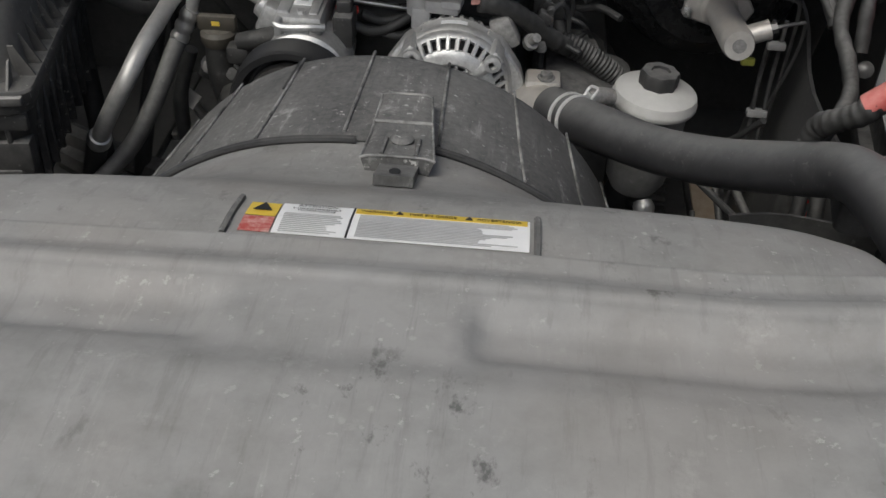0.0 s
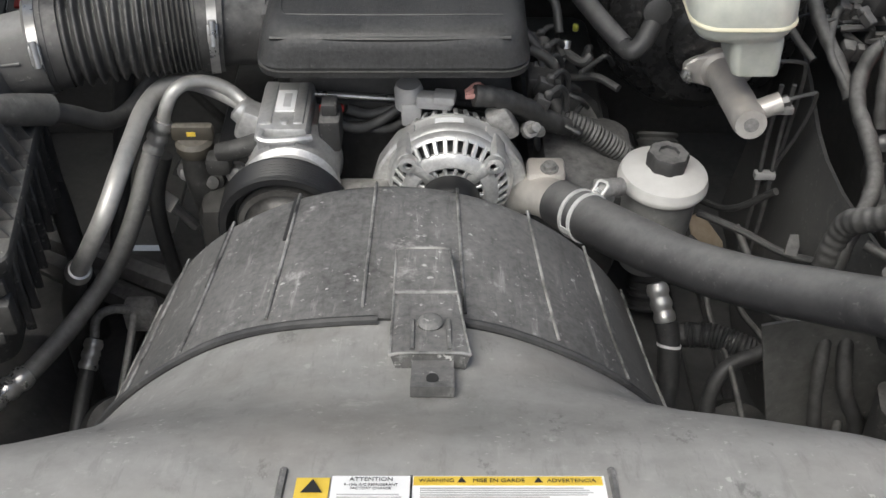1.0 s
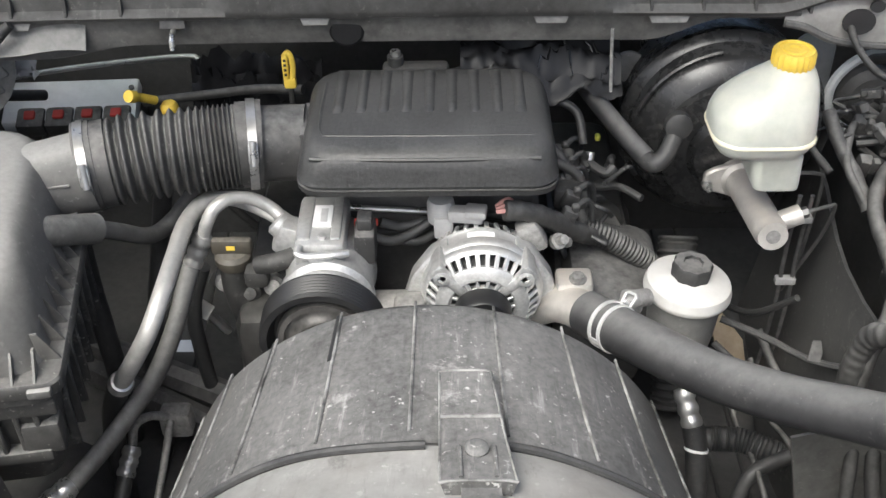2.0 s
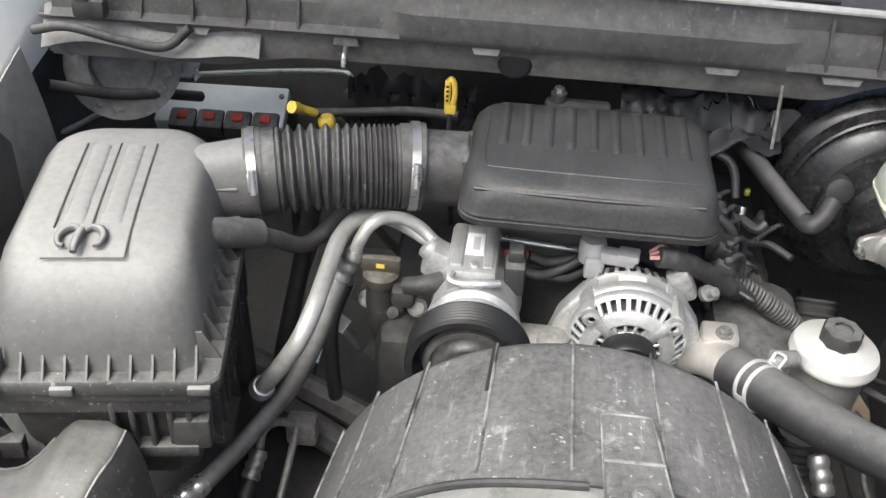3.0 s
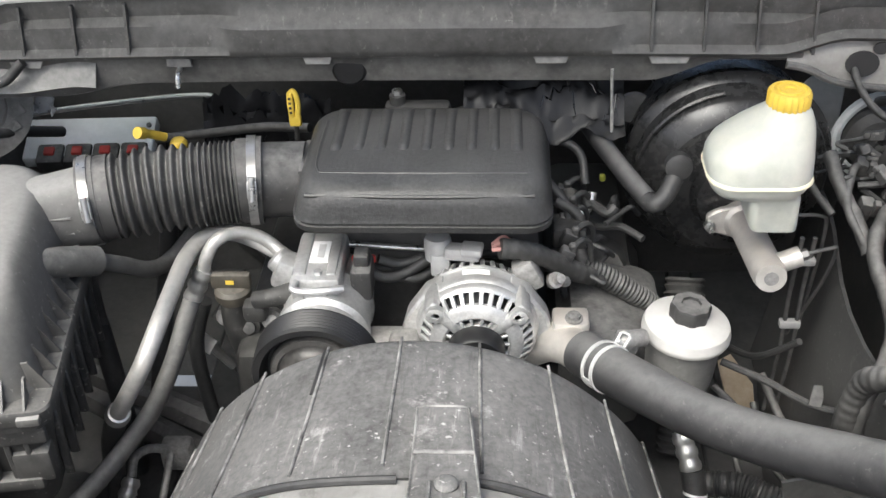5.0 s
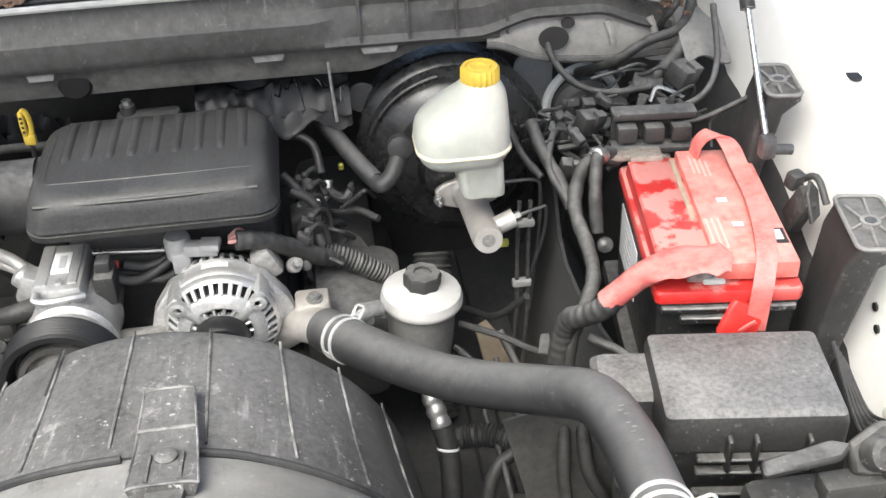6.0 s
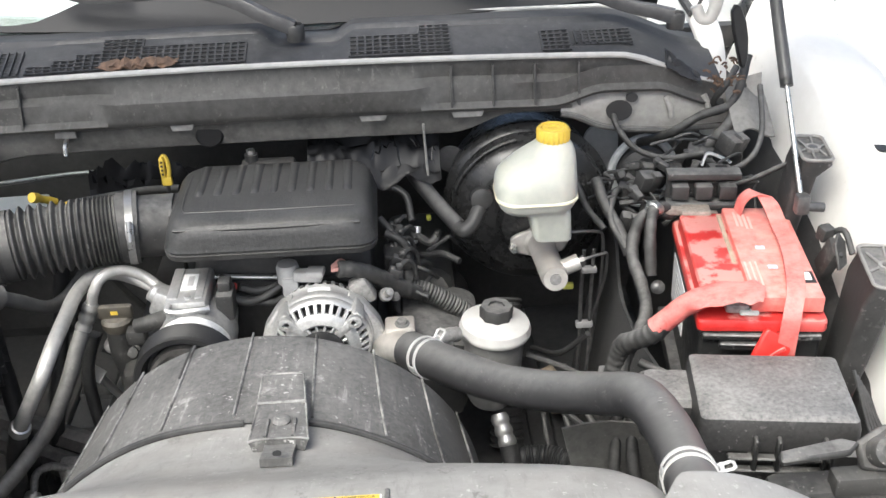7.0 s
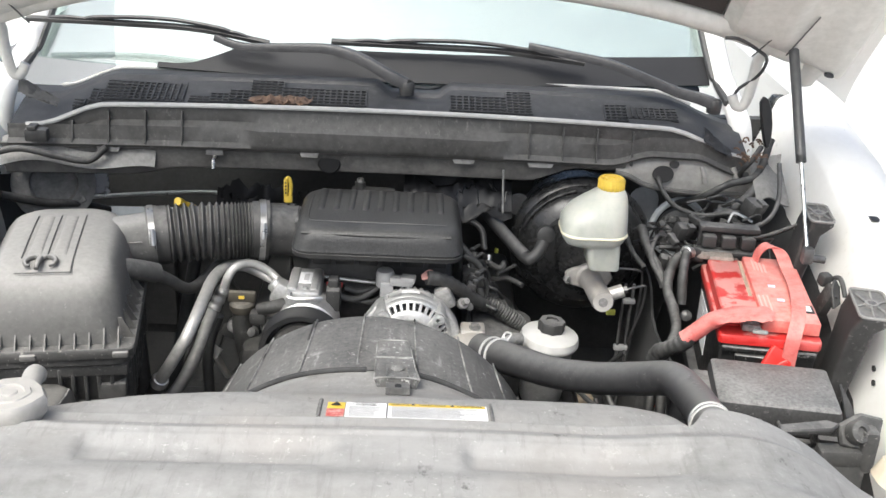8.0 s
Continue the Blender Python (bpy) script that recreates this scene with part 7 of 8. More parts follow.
# ---- master cylinder ----
mc = thing("brake_master_cylinder", Matrix.Translation((0.45, 1.30, 0.92)), "brake master cylinder with translucent white reservoir and yellow cap", "master cylinder")
M0 = Vector((0.45, 1.30, 0.92))
C0, C1 = Vector((0.455, 1.47, 0.868)) - M0, Vector((0.457, 1.220, 0.908)) - M0
bm = bmesh.new()
tube(bm, [C0.lerp(C1, k / 40) for k in range(41)], 0.0235, 24, raw=True, rf=lambda u, s: (1.25 if u < 0.3 else 1.0) * (0.9 if u > 0.975 else 1.0))
part("cylinder", bm, M_ALUMC, mc)
bm = bmesh.new()
plate(bm, [(0.88 * a, 0.88 * b) for a, b in ((-0.062, -0.014), (-0.045, -0.022), (0.0, -0.034), (0.05, -0.02), (0.062, 0.0), (0.05, 0.02), (0.0, 0.034), (-0.045, 0.022), (-0.062, 0.012))], 0.014, Matrix.Translation(C0.lerp(C1, 0.22)) @ Matrix.Rotation(radians(82), 4, "X"), 0.003)
part("flange", bm, M_ALUMC, mc)
bm = bmesh.new()
lathe(bm, [(0.009, 0.0), (0.009, 0.010), (0.005, 0.011), (0.005, 0.024), (0.0, 0.025)], 6, align(C0.lerp(C1, 0.26) + Vector((-0.05, 0, -0.006)), (0, -1, 0.1)))
part("flange_nut", bm, M_STEEL, mc, "bright nut and stud")
bm = bmesh.new()
a = C0.lerp(C1, 0.87)
tube(bm, [a, a + Vector((0.046, 0.006, 0.016))], 0.0145, 18, 3)
part("port_boss", bm, M_ALUMC, mc)
bm = bmesh.new()
tube(bm, [a + Vector((0.044, 0.006, 0.015)), a + Vector((0.056, 0.007, 0.019))], 0.008, 6, 2)
tube(bm, [a + Vector((0.056, 0.007, 0.019)), a + Vector((0.085, 0.012, 0.024)), a + Vector((0.098, 0.02, 0.016)), a + Vector((0.10, 0.05, -0.06)), a + Vector((0.08, 0.10, -0.2))], 0.0028, 8, 6)
part("brake_line", bm, M_DARKSTEEL, mc, "thin steel brake line")
bm = bmesh.new()
lathe(bm, [(0.0, 0.0), (0.010, 0.0), (0.010, 0.0015), (0.0, 0.0015)], 16, align(C1 + Vector((0.0, -0.0005, 0.0)), C1 - C0))
part("end_plug", bm, M_ALUDARK, mc)
bm = bmesh.new()
RX, RY = -0.022, -0.022
RES = [(0.062, 0.075, 0.012, 0.050, RX + 0.028, RY), (0.066, 0.08, 0.014, 0.058, RX + 0.026, RY), (0.070, 0.084, 0.015, 0.100, RX + 0.022, RY), (0.114, 0.096, 0.03, 0.107, RX, RY), (0.127, 0.108, 0.034, 0.116, RX, RY), (0.134, 0.115, 0.036, 0.127, RX, RY), (0.137, 0.117, 0.040, 0.134, RX, RY), (0.137, 0.117, 0.044, 0.150, RX, RY), (0.135, 0.115, 0.046, 0.160, RX + 0.001, RY), (0.130, 0.111, 0.046, 0.169, RX + 0.003, RY + 0.001), (0.118, 0.103, 0.044, 0.180, RX + 0.009, RY + 0.003), (0.103, 0.092, 0.041, 0.191, RX + 0.016, RY + 0.005), (0.086, 0.078, 0.036, 0.201, RX + 0.023, RY + 0.007), (0.066, 0.062, 0.029, 0.211, RX + 0.029, RY + 0.009), (0.050, 0.05, 0.024, 0.220, RX + 0.030, RY + 0.010)]
stack(bm, RES)
res = part("reservoir", bm, M_POLY, mc, "translucent yellowed white reservoir")
bm = bmesh.new()
stack(bm, [(0.134, 0.115, 0.036, 0.1265, RX, RY), (0.139, 0.120, 0.037, 0.1285, RX, RY), (0.139, 0.120, 0.037, 0.1310, RX, RY), (0.136, 0.117, 0.036, 0.1330, RX, RY)])
part("weld_seam", bm, M_SEAM, res, "yellowed weld seam")
bm = bmesh.new()
lathe(bm, [(0.026, 0.214), (0.0305, 0.217), (0.0325, 0.219), (0.0325, 0.236), (0.030, 0.240), (0.025, 0.2405), (0.024, 0.238), (0.019, 0.238), (0.018, 0.2405), (0.010, 0.2405), (0.009, 0.238), (0.0, 0.238)], 44, Matrix.Translation((RX + 0.030, RY + 0.010, 0.0)) @ Matrix.Diagonal((0.83, 0.83, 1, 1)), wobble=lambda q, h: 1 + (0.045 * math.cos(22 * q) if h < 0.2395 else 0))
part("cap", bm, M_YELLOW, mc, "yellow knurled filler cap")
bm = bmesh.new()
tube(bm, [(0.475, 1.36, 0.93), (0.50, 1.345, 0.93), (0.55, 1.35, 0.925), (0.565, 1.36, 0.90), (0.565, 1.37, 0.80), (0.55, 1.36, 0.66)], 0.003, 8, 8)
solo("brake_line", bm, M_DARKSTEEL, "thin dark steel brake line", "brake line", "brake lines")
for dx in (0.0, 0.018):
    bm = bmesh.new()
    tube(bm, [(0.525 + dx, 1.33, 0.90), (0.522 + dx, 1.33, 0.80), (0.520 + dx, 1.32, 0.70), (0.51 + dx, 1.31, 0.58)], 0.0035, 8, 6)
    solo("brake_line", bm, M_DARKSTEEL, "thin dark steel brake line", "brake line", "brake lines")
bm = bmesh.new()
box(bm, (0.032, 0.014, 0.013), (0.529, 1.325, 0.745), 0.003, 2)
solo("line_clip", bm, M_GREYPLUG, "grey plastic clip on the brake lines", "clip", "line clips")
bm = bmesh.new()
box(bm, (0.028, 0.014, 0.012), (0.535, 1.328, 0.86), 0.003, 2)
solo("line_clip", bm, M_GREYPLUG, "grey plastic clip on the brake lines", "clip", "line clips")
bm = bmesh.new()
box(bm, (0.020, 0.010, 0.012), (0.492, 1.30, 0.845), 0.002, 1, m=Matrix.Translation((0.0, 0, 0)))
solo("green_tag", bm, M_YELLOWGREEN, "small yellow-green tag on a line", "tag")
# steering column boot
bm = bmesh.new()
tube(bm, [(0.40, 1.50, 0.70), (0.395, 1.44, 0.62), (0.39, 1.38, 0.54), (0.385, 1.33, 0.46)], 0.032, 18, 22, rf=lambda u, s: 1 + 0.10 * math.sin(s * 2 * math.pi / 0.012))
solo("steering_boot", bm, M_WALL, "black ribbed steering shaft boot", "boot")
for pts in (((0.41, 1.23, 0.75), (0.47, 1.20, 0.74), (0.53, 1.16, 0.73), (0.61, 1.12, 0.74)), ((0.40, 1.21, 0.72), (0.45, 1.15, 0.70), (0.50, 1.08, 0.69), (0.56, 1.0, 0.70)), ((0.44, 1.38, 0.66), (0.48, 1.30, 0.70), (0.52, 1.24, 0.78))):
    bm = bmesh.new()
    tube(bm, pts, 0.0055, 8, 8)
    solo("cable", bm, M_RUBBER, "thin black cable crossing the bay", "cable", "bay cables")
bm = bmesh.new()
plate(bm, [(-0.03, -0.05), (0.02, -0.055), (0.035, 0.0), (0.01, 0.06), (-0.02, 0.05)], 0.004, pose(0.50, 1.45, 0.50, 30, 10, 20), 0.001)
solo("tan_bracket", bm, M_TAN, "pale tan rusty bracket below the reservoir", "bracket")
bm = bmesh.new()
plate(bm, [(-0.009, -0.016), (0.009, -0.016), (0.010, 0.0), (0.005, 0.016), (-0.007, 0.014)], 0.004, pose(0.533, 1.165, 0.745, 60, 0, -20), 0.001)
solo("cable_bracket", bm, M_DARKSTEEL, "small grey cable bracket", "bracket")
# dark inner liner beside the brake parts
bm = bmesh.new()
sheet(bm, lambda y, v: (0.60 + 0.02 * math.sin(9 * y) - 0.06 * (1 - v), y, 0.45 + 0.38 * v), span(1.6, 0.75, 12), span(0, 1, 6), 0.006)
tagged(link("wall_liner", bm, M_LINER), "dark dusty plastic wheel housing liner", "liner", kind="structure")

bm = bmesh.new()
sheet(bm, lambda u, v: (0.425 + 0.09 * (1 - v) + (0.66 - 0.425 - 0.09 * (1 - v)) * u, 0.93 + 0.01 * math.sin(6 * u), 0.42 + 0.40 * v), span(0, 1, 12), span(0, 1, 8), 0.004)
tagged(link("wall_baffle", bm, M_BAFFLE), "dusty black plastic baffle beside the radiator", "baffle", kind="structure")
bm = bmesh.new()
plate(bm, [(0.0, 0.0), (0.10, 0.0), (0.10, 0.24), (0.085, 0.27), (0.03, 0.27), (0.02, 0.12), (-0.02, 0.06)], 0.006, Matrix(((1, 0, 0, 0.56), (0, 0, 1, 0.895), (0, 1, 0, 0.48), (0, 0, 0, 1))), 0.002)
solo("tray_bracket", bm, M_BAFFLE, "dusty black bracket under the battery tray", "bracket")
# ---- battery ----
BM4 = Matrix.Translation((0.737, 1.10, 0.80)) @ Matrix.Rotation(radians(-7), 4, "Z")
tray = bmesh.new()
box(tray, (0.21, 0.36, 0.03), (0, 0, -0.017), 0.006, 2, m=BM4)
box(tray, (0.10, 0.2, 0.34), (0, 0, -0.205), 0.01, 1, m=BM4)
solo("battery_tray", tray, M_PLASTIC, "black plastic tray under the battery", "battery tray")
bat = thing("battery", BM4, "red-topped black car battery with worn lid", "battery")
bm = bmesh.new()
stack(bm, [(0.172, 0.298, 0.008, 0.0, 0, 0), (0.178, 0.305, 0.008, 0.155, 0, 0), (0.182, 0.312, 0.009, 0.158, 0, 0), (0.182, 0.312, 0.009, 0.168, 0, 0)])
part("case", bm, M_BATCASE, bat, "black battery case")
bm = bmesh.new()
stack(bm, [(0.187, 0.318, 0.010, 0.168, 0, 0), (0.188, 0.319, 0.010, 0.171, 0, 0), (0.188, 0.319, 0.010, 0.182, 0, 0), (0.184, 0.315, 0.010, 0.185, 0, 0), (0.174, 0.262, 0.010, 0.1855, 0, 0.012), (0.170, 0.258, 0.010, 0.204, 0, 0.012), (0.164, 0.252, 0.010, 0.207, 0, 0.012)])
blid = part("lid", bm, M_RED, bat, "faded red lid")
bm = bmesh.new()
box(bm, (0.104, 0.286, 0.026), (0.0365, 0.0, 0.2035), 0.003, 2)
part("vent_cover", bm, M_REDPALE, blid, "sun-bleached red vent cover")
bm = bmesh.new()
box(bm, (0.007, 0.16, 0.003), (-0.022, 0.052, 0.2075), 0.001, 1)
part("dirt_groove", bm, M_TAN, blid, "brown dirt in the groove")
for k in range(4):
    bm = bmesh.new()
    box(bm, (0.004, 0.05 - 0.008 * (k % 2), 0.0006), (0.000 + 0.007 * k, 0.10 - 0.004 * k, 0.2170), 0.0, 1)
    part("text_bar", bm, M_REDPRINT, blid, "pale unreadable print")
for k in range(3):
    bm = bmesh.new()
    box(bm, (0.003, 0.07, 0.0006), (-0.010 + 0.008 * k, -0.075, 0.2170), 0.0, 1)
    part("text_bar", bm, M_REDPRINT, blid, "faint unreadable print")
for x, y in ((0.022, 0.005), (0.030, -0.055)):
    bm = bmesh.new()
    box(bm, (0.014, 0.010, 0.0006), (x, y, 0.2170), 0.0, 1)
    part("symbol", bm, M_BLUEWHITE, blid, "small pale blue symbol")
bm = bmesh.new()
box(bm, (0.02, 0.022, 0.0006), (0.070, -0.083, 0.2176), 0.0, 1)
part("symbol", bm, M_LABEL, blid, "small white mark")
bm = bmesh.new()
box(bm, (0.0012, 0.13, 0.085), (-0.0902, 0.055, 0.100), 0.0, 1)
side_label = part("side_sticker", bm, M_LABEL, bat, "white torn sticker on the side")
bm = bmesh.new()
for k in range(5):
    box(bm, (0.0006, 0.05, 0.003), (-0.0912, 0.055, 0.075 + 0.012 * k), 0.0, 1)
part("text_bar", bm, M_GREYINK, side_label, "unreadable print")
bm = bmesh.new()
box(bm, (0.172, 0.010, 0.010), (0, -0.158, 0.158), 0.003, 2)
box(bm, (0.10, 0.012, 0.012), (-0.01, -0.159, 0.143), 0.003, 2)
ledge = part("hold_ledge", bm, M_BATCASE, bat)
bm = bmesh.new()
tube(bm, [(-0.084, -0.1625, 0.163), (-0.03, -0.1645, 0.1635), (0.03, -0.1635, 0.163), (0.084, -0.1625, 0.1635)], 0.0018, 6, 6)
tube(bm, [(-0.06, -0.166, 0.149), (0.0, -0.1665, 0.1485), (0.035, -0.166, 0.149)], 0.0014, 6, 6)
part("scuffed_edge", bm, M_EDGE, ledge, "pale scuffed edge")
bm = bmesh.new()
box(bm, (0.030, 0.034, 0.0005), (0.070, -0.085, 0.2169), 0.0, 1)
part("dark_sticker", bm, M_INKDARK, bat, "small black sticker")
# terminals
for y, mat, name in ((-0.128, M_ALUDARK, "front_terminal"), (0.15, M_RUSTBOLT, "rear_terminal")):
    bm = bmesh.new()
    lathe(bm, [(0.009, 0.18), (0.0085, 0.204), (0.0, 0.205)], 16, Matrix.Translation((-0.035, y, 0)))
    box(bm, (0.034, 0.03, 0.014), (-0.035, y, 0.195), 0.003, 2)
    part(name, bm, mat, bat, "corroded lead terminal")
bm = bmesh.new()
box(bm, (0.028, 0.014, 0.008), (-0.018, -0.140, 0.190), 0.002, 1)
part("corrosion", bm, M_PALEGREEN, bat, "pale green corrosion at the terminal")
# red strap over the lid
strap = thing("battery_strap", BM4, "faded red rubber strap looped over the battery", "strap")


def strap_line(pts, w, t=0.0025):
    b = bmesh.new()
    line = spline(pts, 10)
    turn = [radians(78) * smooth(0.60, 0.82, i / (len(line) - 1)) for i in range(len(line))]
    sheet(b, lambda i, v: line[i] + Vector((w * (v - 0.5) * math.cos(turn[i]), -w * (v - 0.5) * math.sin(turn[i]), 0)), range(len(line)), [0, 0.5, 1], t)
    return b


part("band", strap_line([(0.034, -0.170, 0.13), (0.036, -0.168, 0.180), (0.040, -0.158, 0.203), (0.050, -0.12, 0.221), (0.062, -0.02, 0.225), (0.062, 0.075, 0.225), (0.056, 0.108, 0.238), (0.043, 0.124, 0.252), (0.026, 0.128, 0.252), (0.012, 0.127, 0.238), (0.006, 0.125, 0.214)], 0.027), M_REDCOVER, strap)
bm = bmesh.new()
stack(bm, [(0.046, 0.010, 0.004, 0.0, 0, 0), (0.05, 0.012, 0.005, 0.004, 0, 0), (0.05, 0.012, 0.005, 0.045, 0, 0), (0.044, 0.010, 0.004, 0.05, 0, 0)], pose(0.006, -0.174, 0.122, -12, 24, 0))
tab = part("pull_tab", bm, M_REDBRIGHT, strap, "bright red pull tab")
bm = bmesh.new()
tube(bm, [(0.010, -0.186, 0.142), (0.020, -0.187, 0.152), (0.028, -0.188, 0.158)], 0.003, 6, 4)
part("slot", bm, M_RED, tab)
# positive lead with its red cover
pos = thing("positive_lead", Matrix.Translation((0.62, 0.98, 0.98)), "faded red cover over the positive battery lead", "battery lead")
S0 = Vector((0.62, 0.98, 0.98))
bm = bmesh.new()
rings = []
PL = spline([Vector(p) - S0 for p in ((0.570, 0.985, 0.955), (0.590, 0.982, 0.975), (0.612, 0.978, 0.998), (0.645, 0.970, 1.018), (0.69, 0.955, 1.030), (0.715, 0.945, 1.030))], 6)
for i, p in enumerate(PL):
    u = i / (len(PL) - 1)
    t = (PL[min(i + 1, len(PL) - 1)] - PL[max(i - 1, 0)]).normalized()
    s = t.cross(Vector((0, 0, 1))).normalized()
    up = s.cross(t)
    rag = 0.004 * math.sin(31 * u) * smooth(0.45, 0.6, u)
    w, h = 0.0165 + 0.016 * smooth(0.36, 0.58, u) - 0.008 * smooth(0.85, 1.0, u) + rag, 0.0165 - 0.0125 * smooth(0.38, 0.66, u)
    rings.append([bm.verts.new(p + s * w * math.cos(2 * math.pi * k / 14) + up * h * math.sin(2 * math.pi * k / 14)) for k in range(14)])
skin(bm, rings)
part("cover", bm, M_REDCOVER, pos)
bm = bmesh.new()
tube(bm, [Vector(p) - S0 for p in ((0.582, 0.983, 0.965), (0.565, 0.985, 0.945), (0.545, 1.0, 0.925), (0.53, 1.02, 0.90), (0.52, 1.02, 0.85), (0.51, 1.0, 0.75))], 0.0155, 14, 22, rf=lambda u, s: 1 + 0.035 * math.sin(s * 2 * math.pi / 0.013) + 0.05 * math.sin(s * 95))
part("conduit", bm, M_TAPE, pos, "grey ribbed conduit")
# negative lead and body harness
for pts, r, label in ((((0.66, 1.262, 1.000), (0.63, 1.258, 1.008), (0.605, 1.25, 1.0), (0.590, 1.235, 0.97), (0.583, 1.20, 0.95), (0.588, 1.15, 0.93), (0.585, 1.10, 0.91), (0.56, 1.05, 0.895), (0.535, 1.02, 0.87), (0.525, 1.0, 0.78)), 0.0108, "thick taped black body harness beside the battery"),
                      (((0.650, 1.262, 1.012), (0.625, 1.245, 1.02), (0.612, 1.21, 0.99), (0.61, 1.18, 0.93)), 0.010, "black negative battery cable"),
                      (((0.545, 1.35, 1.03), (0.555, 1.31, 1.0), (0.573, 1.27, 0.97), (0.585, 1.235, 0.94)), 0.010, "black taped harness branch"),
                      (((0.595, 1.49, 1.11), (0.60, 1.44, 1.085), (0.63, 1.41, 1.055), (0.68, 1.39, 1.045), (0.74, 1.37, 1.06)), 0.0055, "black cable from the cowl grommet"),
                      (((0.70, 1.33, 1.04), (0.75, 1.31, 1.05), (0.80, 1.31, 1.07), (0.835, 1.36, 1.10), (0.855, 1.45, 1.15)), 0.005, "black cable along the fender"),
                      (((0.72, 1.30, 1.035), (0.78, 1.27, 1.05), (0.85, 1.26, 1.085)), 0.0045, "black cable along the fender"),
                      (((0.66, 1.52, 1.02), (0.70, 1.455, 1.065), (0.75, 1.445, 1.10), (0.81, 1.455, 1.12), (0.845, 1.50, 1.19)), 0.008, "thick black wiring loom by the hinge"),
                      (((0.66, 1.47, 0.96), (0.70, 1.42, 1.01), (0.75, 1.41, 1.05), (0.80, 1.43, 1.09), (0.84, 1.50, 1.14)), 0.011, "thick black wiring loom by the hinge"),
                      (((0.785, 1.49, 1.10), (0.775, 1.45, 1.13), (0.79, 1.44, 1.16), (0.815, 1.47, 1.18)), 0.006, "thin black wire loop beside the hinge"),
                      (((0.52, 1.42, 1.0), (0.535, 1.37, 0.965), (0.56, 1.33, 0.94)), 0.006, "thin black wire beside the battery"),
                      (((0.60, 1.37, 1.0), (0.575, 1.33, 1.01), (0.56, 1.28, 0.985), (0.58, 1.24, 0.95)), 0.006, "thin black wire beside the battery"),
                      (((0.52, 0.98, 0.84), (0.505, 0.91, 0.72), (0.52, 0.895, 0.62), (0.53, 0.88, 0.48)), 0.009, "grey sleeved harness going down"),
                      (((0.54, 0.98, 0.84), (0.535, 0.91, 0.74), (0.565, 0.895, 0.66), (0.565, 0.88, 0.5)), 0.010, "grey sleeved harness going down"),
                      (((0.56, 1.02, 0.87), (0.60, 0.99, 0.86), (0.63, 0.96, 0.84)), 0.007, "thin black wire beside the battery")):
    bm = bmesh.new()
    tube(bm, pts, r, 12, 10, rf=lambda u, s: 1 + 0.05 * math.sin(s * 210) + 0.03 * math.sin(s * 77))
    solo("wiring_loom", bm, M_TAPE, label, "wiring loom", "wiring looms")
bm = bmesh.new()
crimp(bm, (0.640, 1.262, 1.012), (0.618, 1.242, 1.022), 0.012, 1)
solo("cable_lug", bm, M_STEEL, "bright crimped cable lug", "cable lug")
for c, s, r in (((0.63, 1.33, 1.03), (0.05, 0.04, 0.05), 20), ((0.60, 1.36, 1.0), (0.04, 0.03, 0.04), -15), ((0.655, 1.40, 1.02), (0.06, 0.03, 0.03), 10), ((0.74, 1.40, 1.04), (0.07, 0.05, 0.05), -20), ((0.79, 1.38, 1.07), (0.05, 0.06, 0.05), 30), ((0.59, 1.30, 0.97), (0.03, 0.03, 0.05), 0), ((0.76, 1.35, 1.03), (0.05, 0.05, 0.03), 12)):
    bm = bmesh.new()
    s = tuple(0.68 * v for v in s)
    box(bm, s, (0, 0, 0), 0.004, 2, m=pose(*c, 15, 10, r))
    box(bm, (s[0] * 0.5, s[1] * 0.6, s[2] * 0.7), (0.010, -0.008, 0.011), 0.002, 2, m=pose(*c, 15, 10, r))
    solo("wiring_plug", bm, M_PLASTIC, "dusty black wiring connector", "connector", "wiring connectors")
for k, (x, y, z) in enumerate(((0.60, 1.38, 1.01), (0.575, 1.36, 1.02), (0.615, 1.35, 0.985), (0.585, 1.33, 1.0), (0.73, 1.38, 1.09), (0.70, 1.39, 1.075), (0.76, 1.37, 1.085))):
    bm = bmesh.new()
    tube(bm, [(x, y, z), (x - 0.02, y - 0.015, z + 0.012), (x - 0.035 - 0.01 * (k % 3), y - 0.01, z + 0.002)], 0.003, 6, 5)
    solo("wire_end", bm, M_RUBBER, "short loose black wire end", "wire", "loose wires")
random.seed(21)
for k in range(26):
    x, y, z = random.uniform(0.57, 0.80), random.uniform(1.29, 1.42), random.uniform(0.97, 1.05)
    z += 0.25 * (x - 0.68)
    q = [Vector((x, y, z))]
    for j in range(3):
        q.append(q[-1] + Vector((random.uniform(-0.05, 0.05), random.uniform(-0.035, 0.03), random.uniform(-0.03, 0.022))))
    bm = bmesh.new()
    tube(bm, q, random.choice((0.0025, 0.0035, 0.005)), 7, 6)
    solo("thin_wire", bm, random.choice((M_RUBBER, M_TAPE, M_RUBBER)), "thin black wire in the tangle behind the battery", "wire", "tangled wires")
for k in range(12):
    c = (random.uniform(0.58, 0.79), random.uniform(1.30, 1.40), random.uniform(0.99, 1.06))
    bm = bmesh.new()
    m = pose(*c, random.uniform(-30, 30), random.uniform(-30, 30), random.uniform(0, 180))
    box(bm, (0.024, 0.014, 0.014), (0, 0, 0), 0.002, 1, m=m)
    box(bm, (0.010, 0.018, 0.010), (0.012, 0, 0.002), 0.002, 1, m=m)
    solo("wiring_plug", bm, random.choice((M_PLASTIC, M_DARK, M_RUBBER)), "small dusty wiring connector", "connector", "wiring connectors")
bm = bmesh.new()
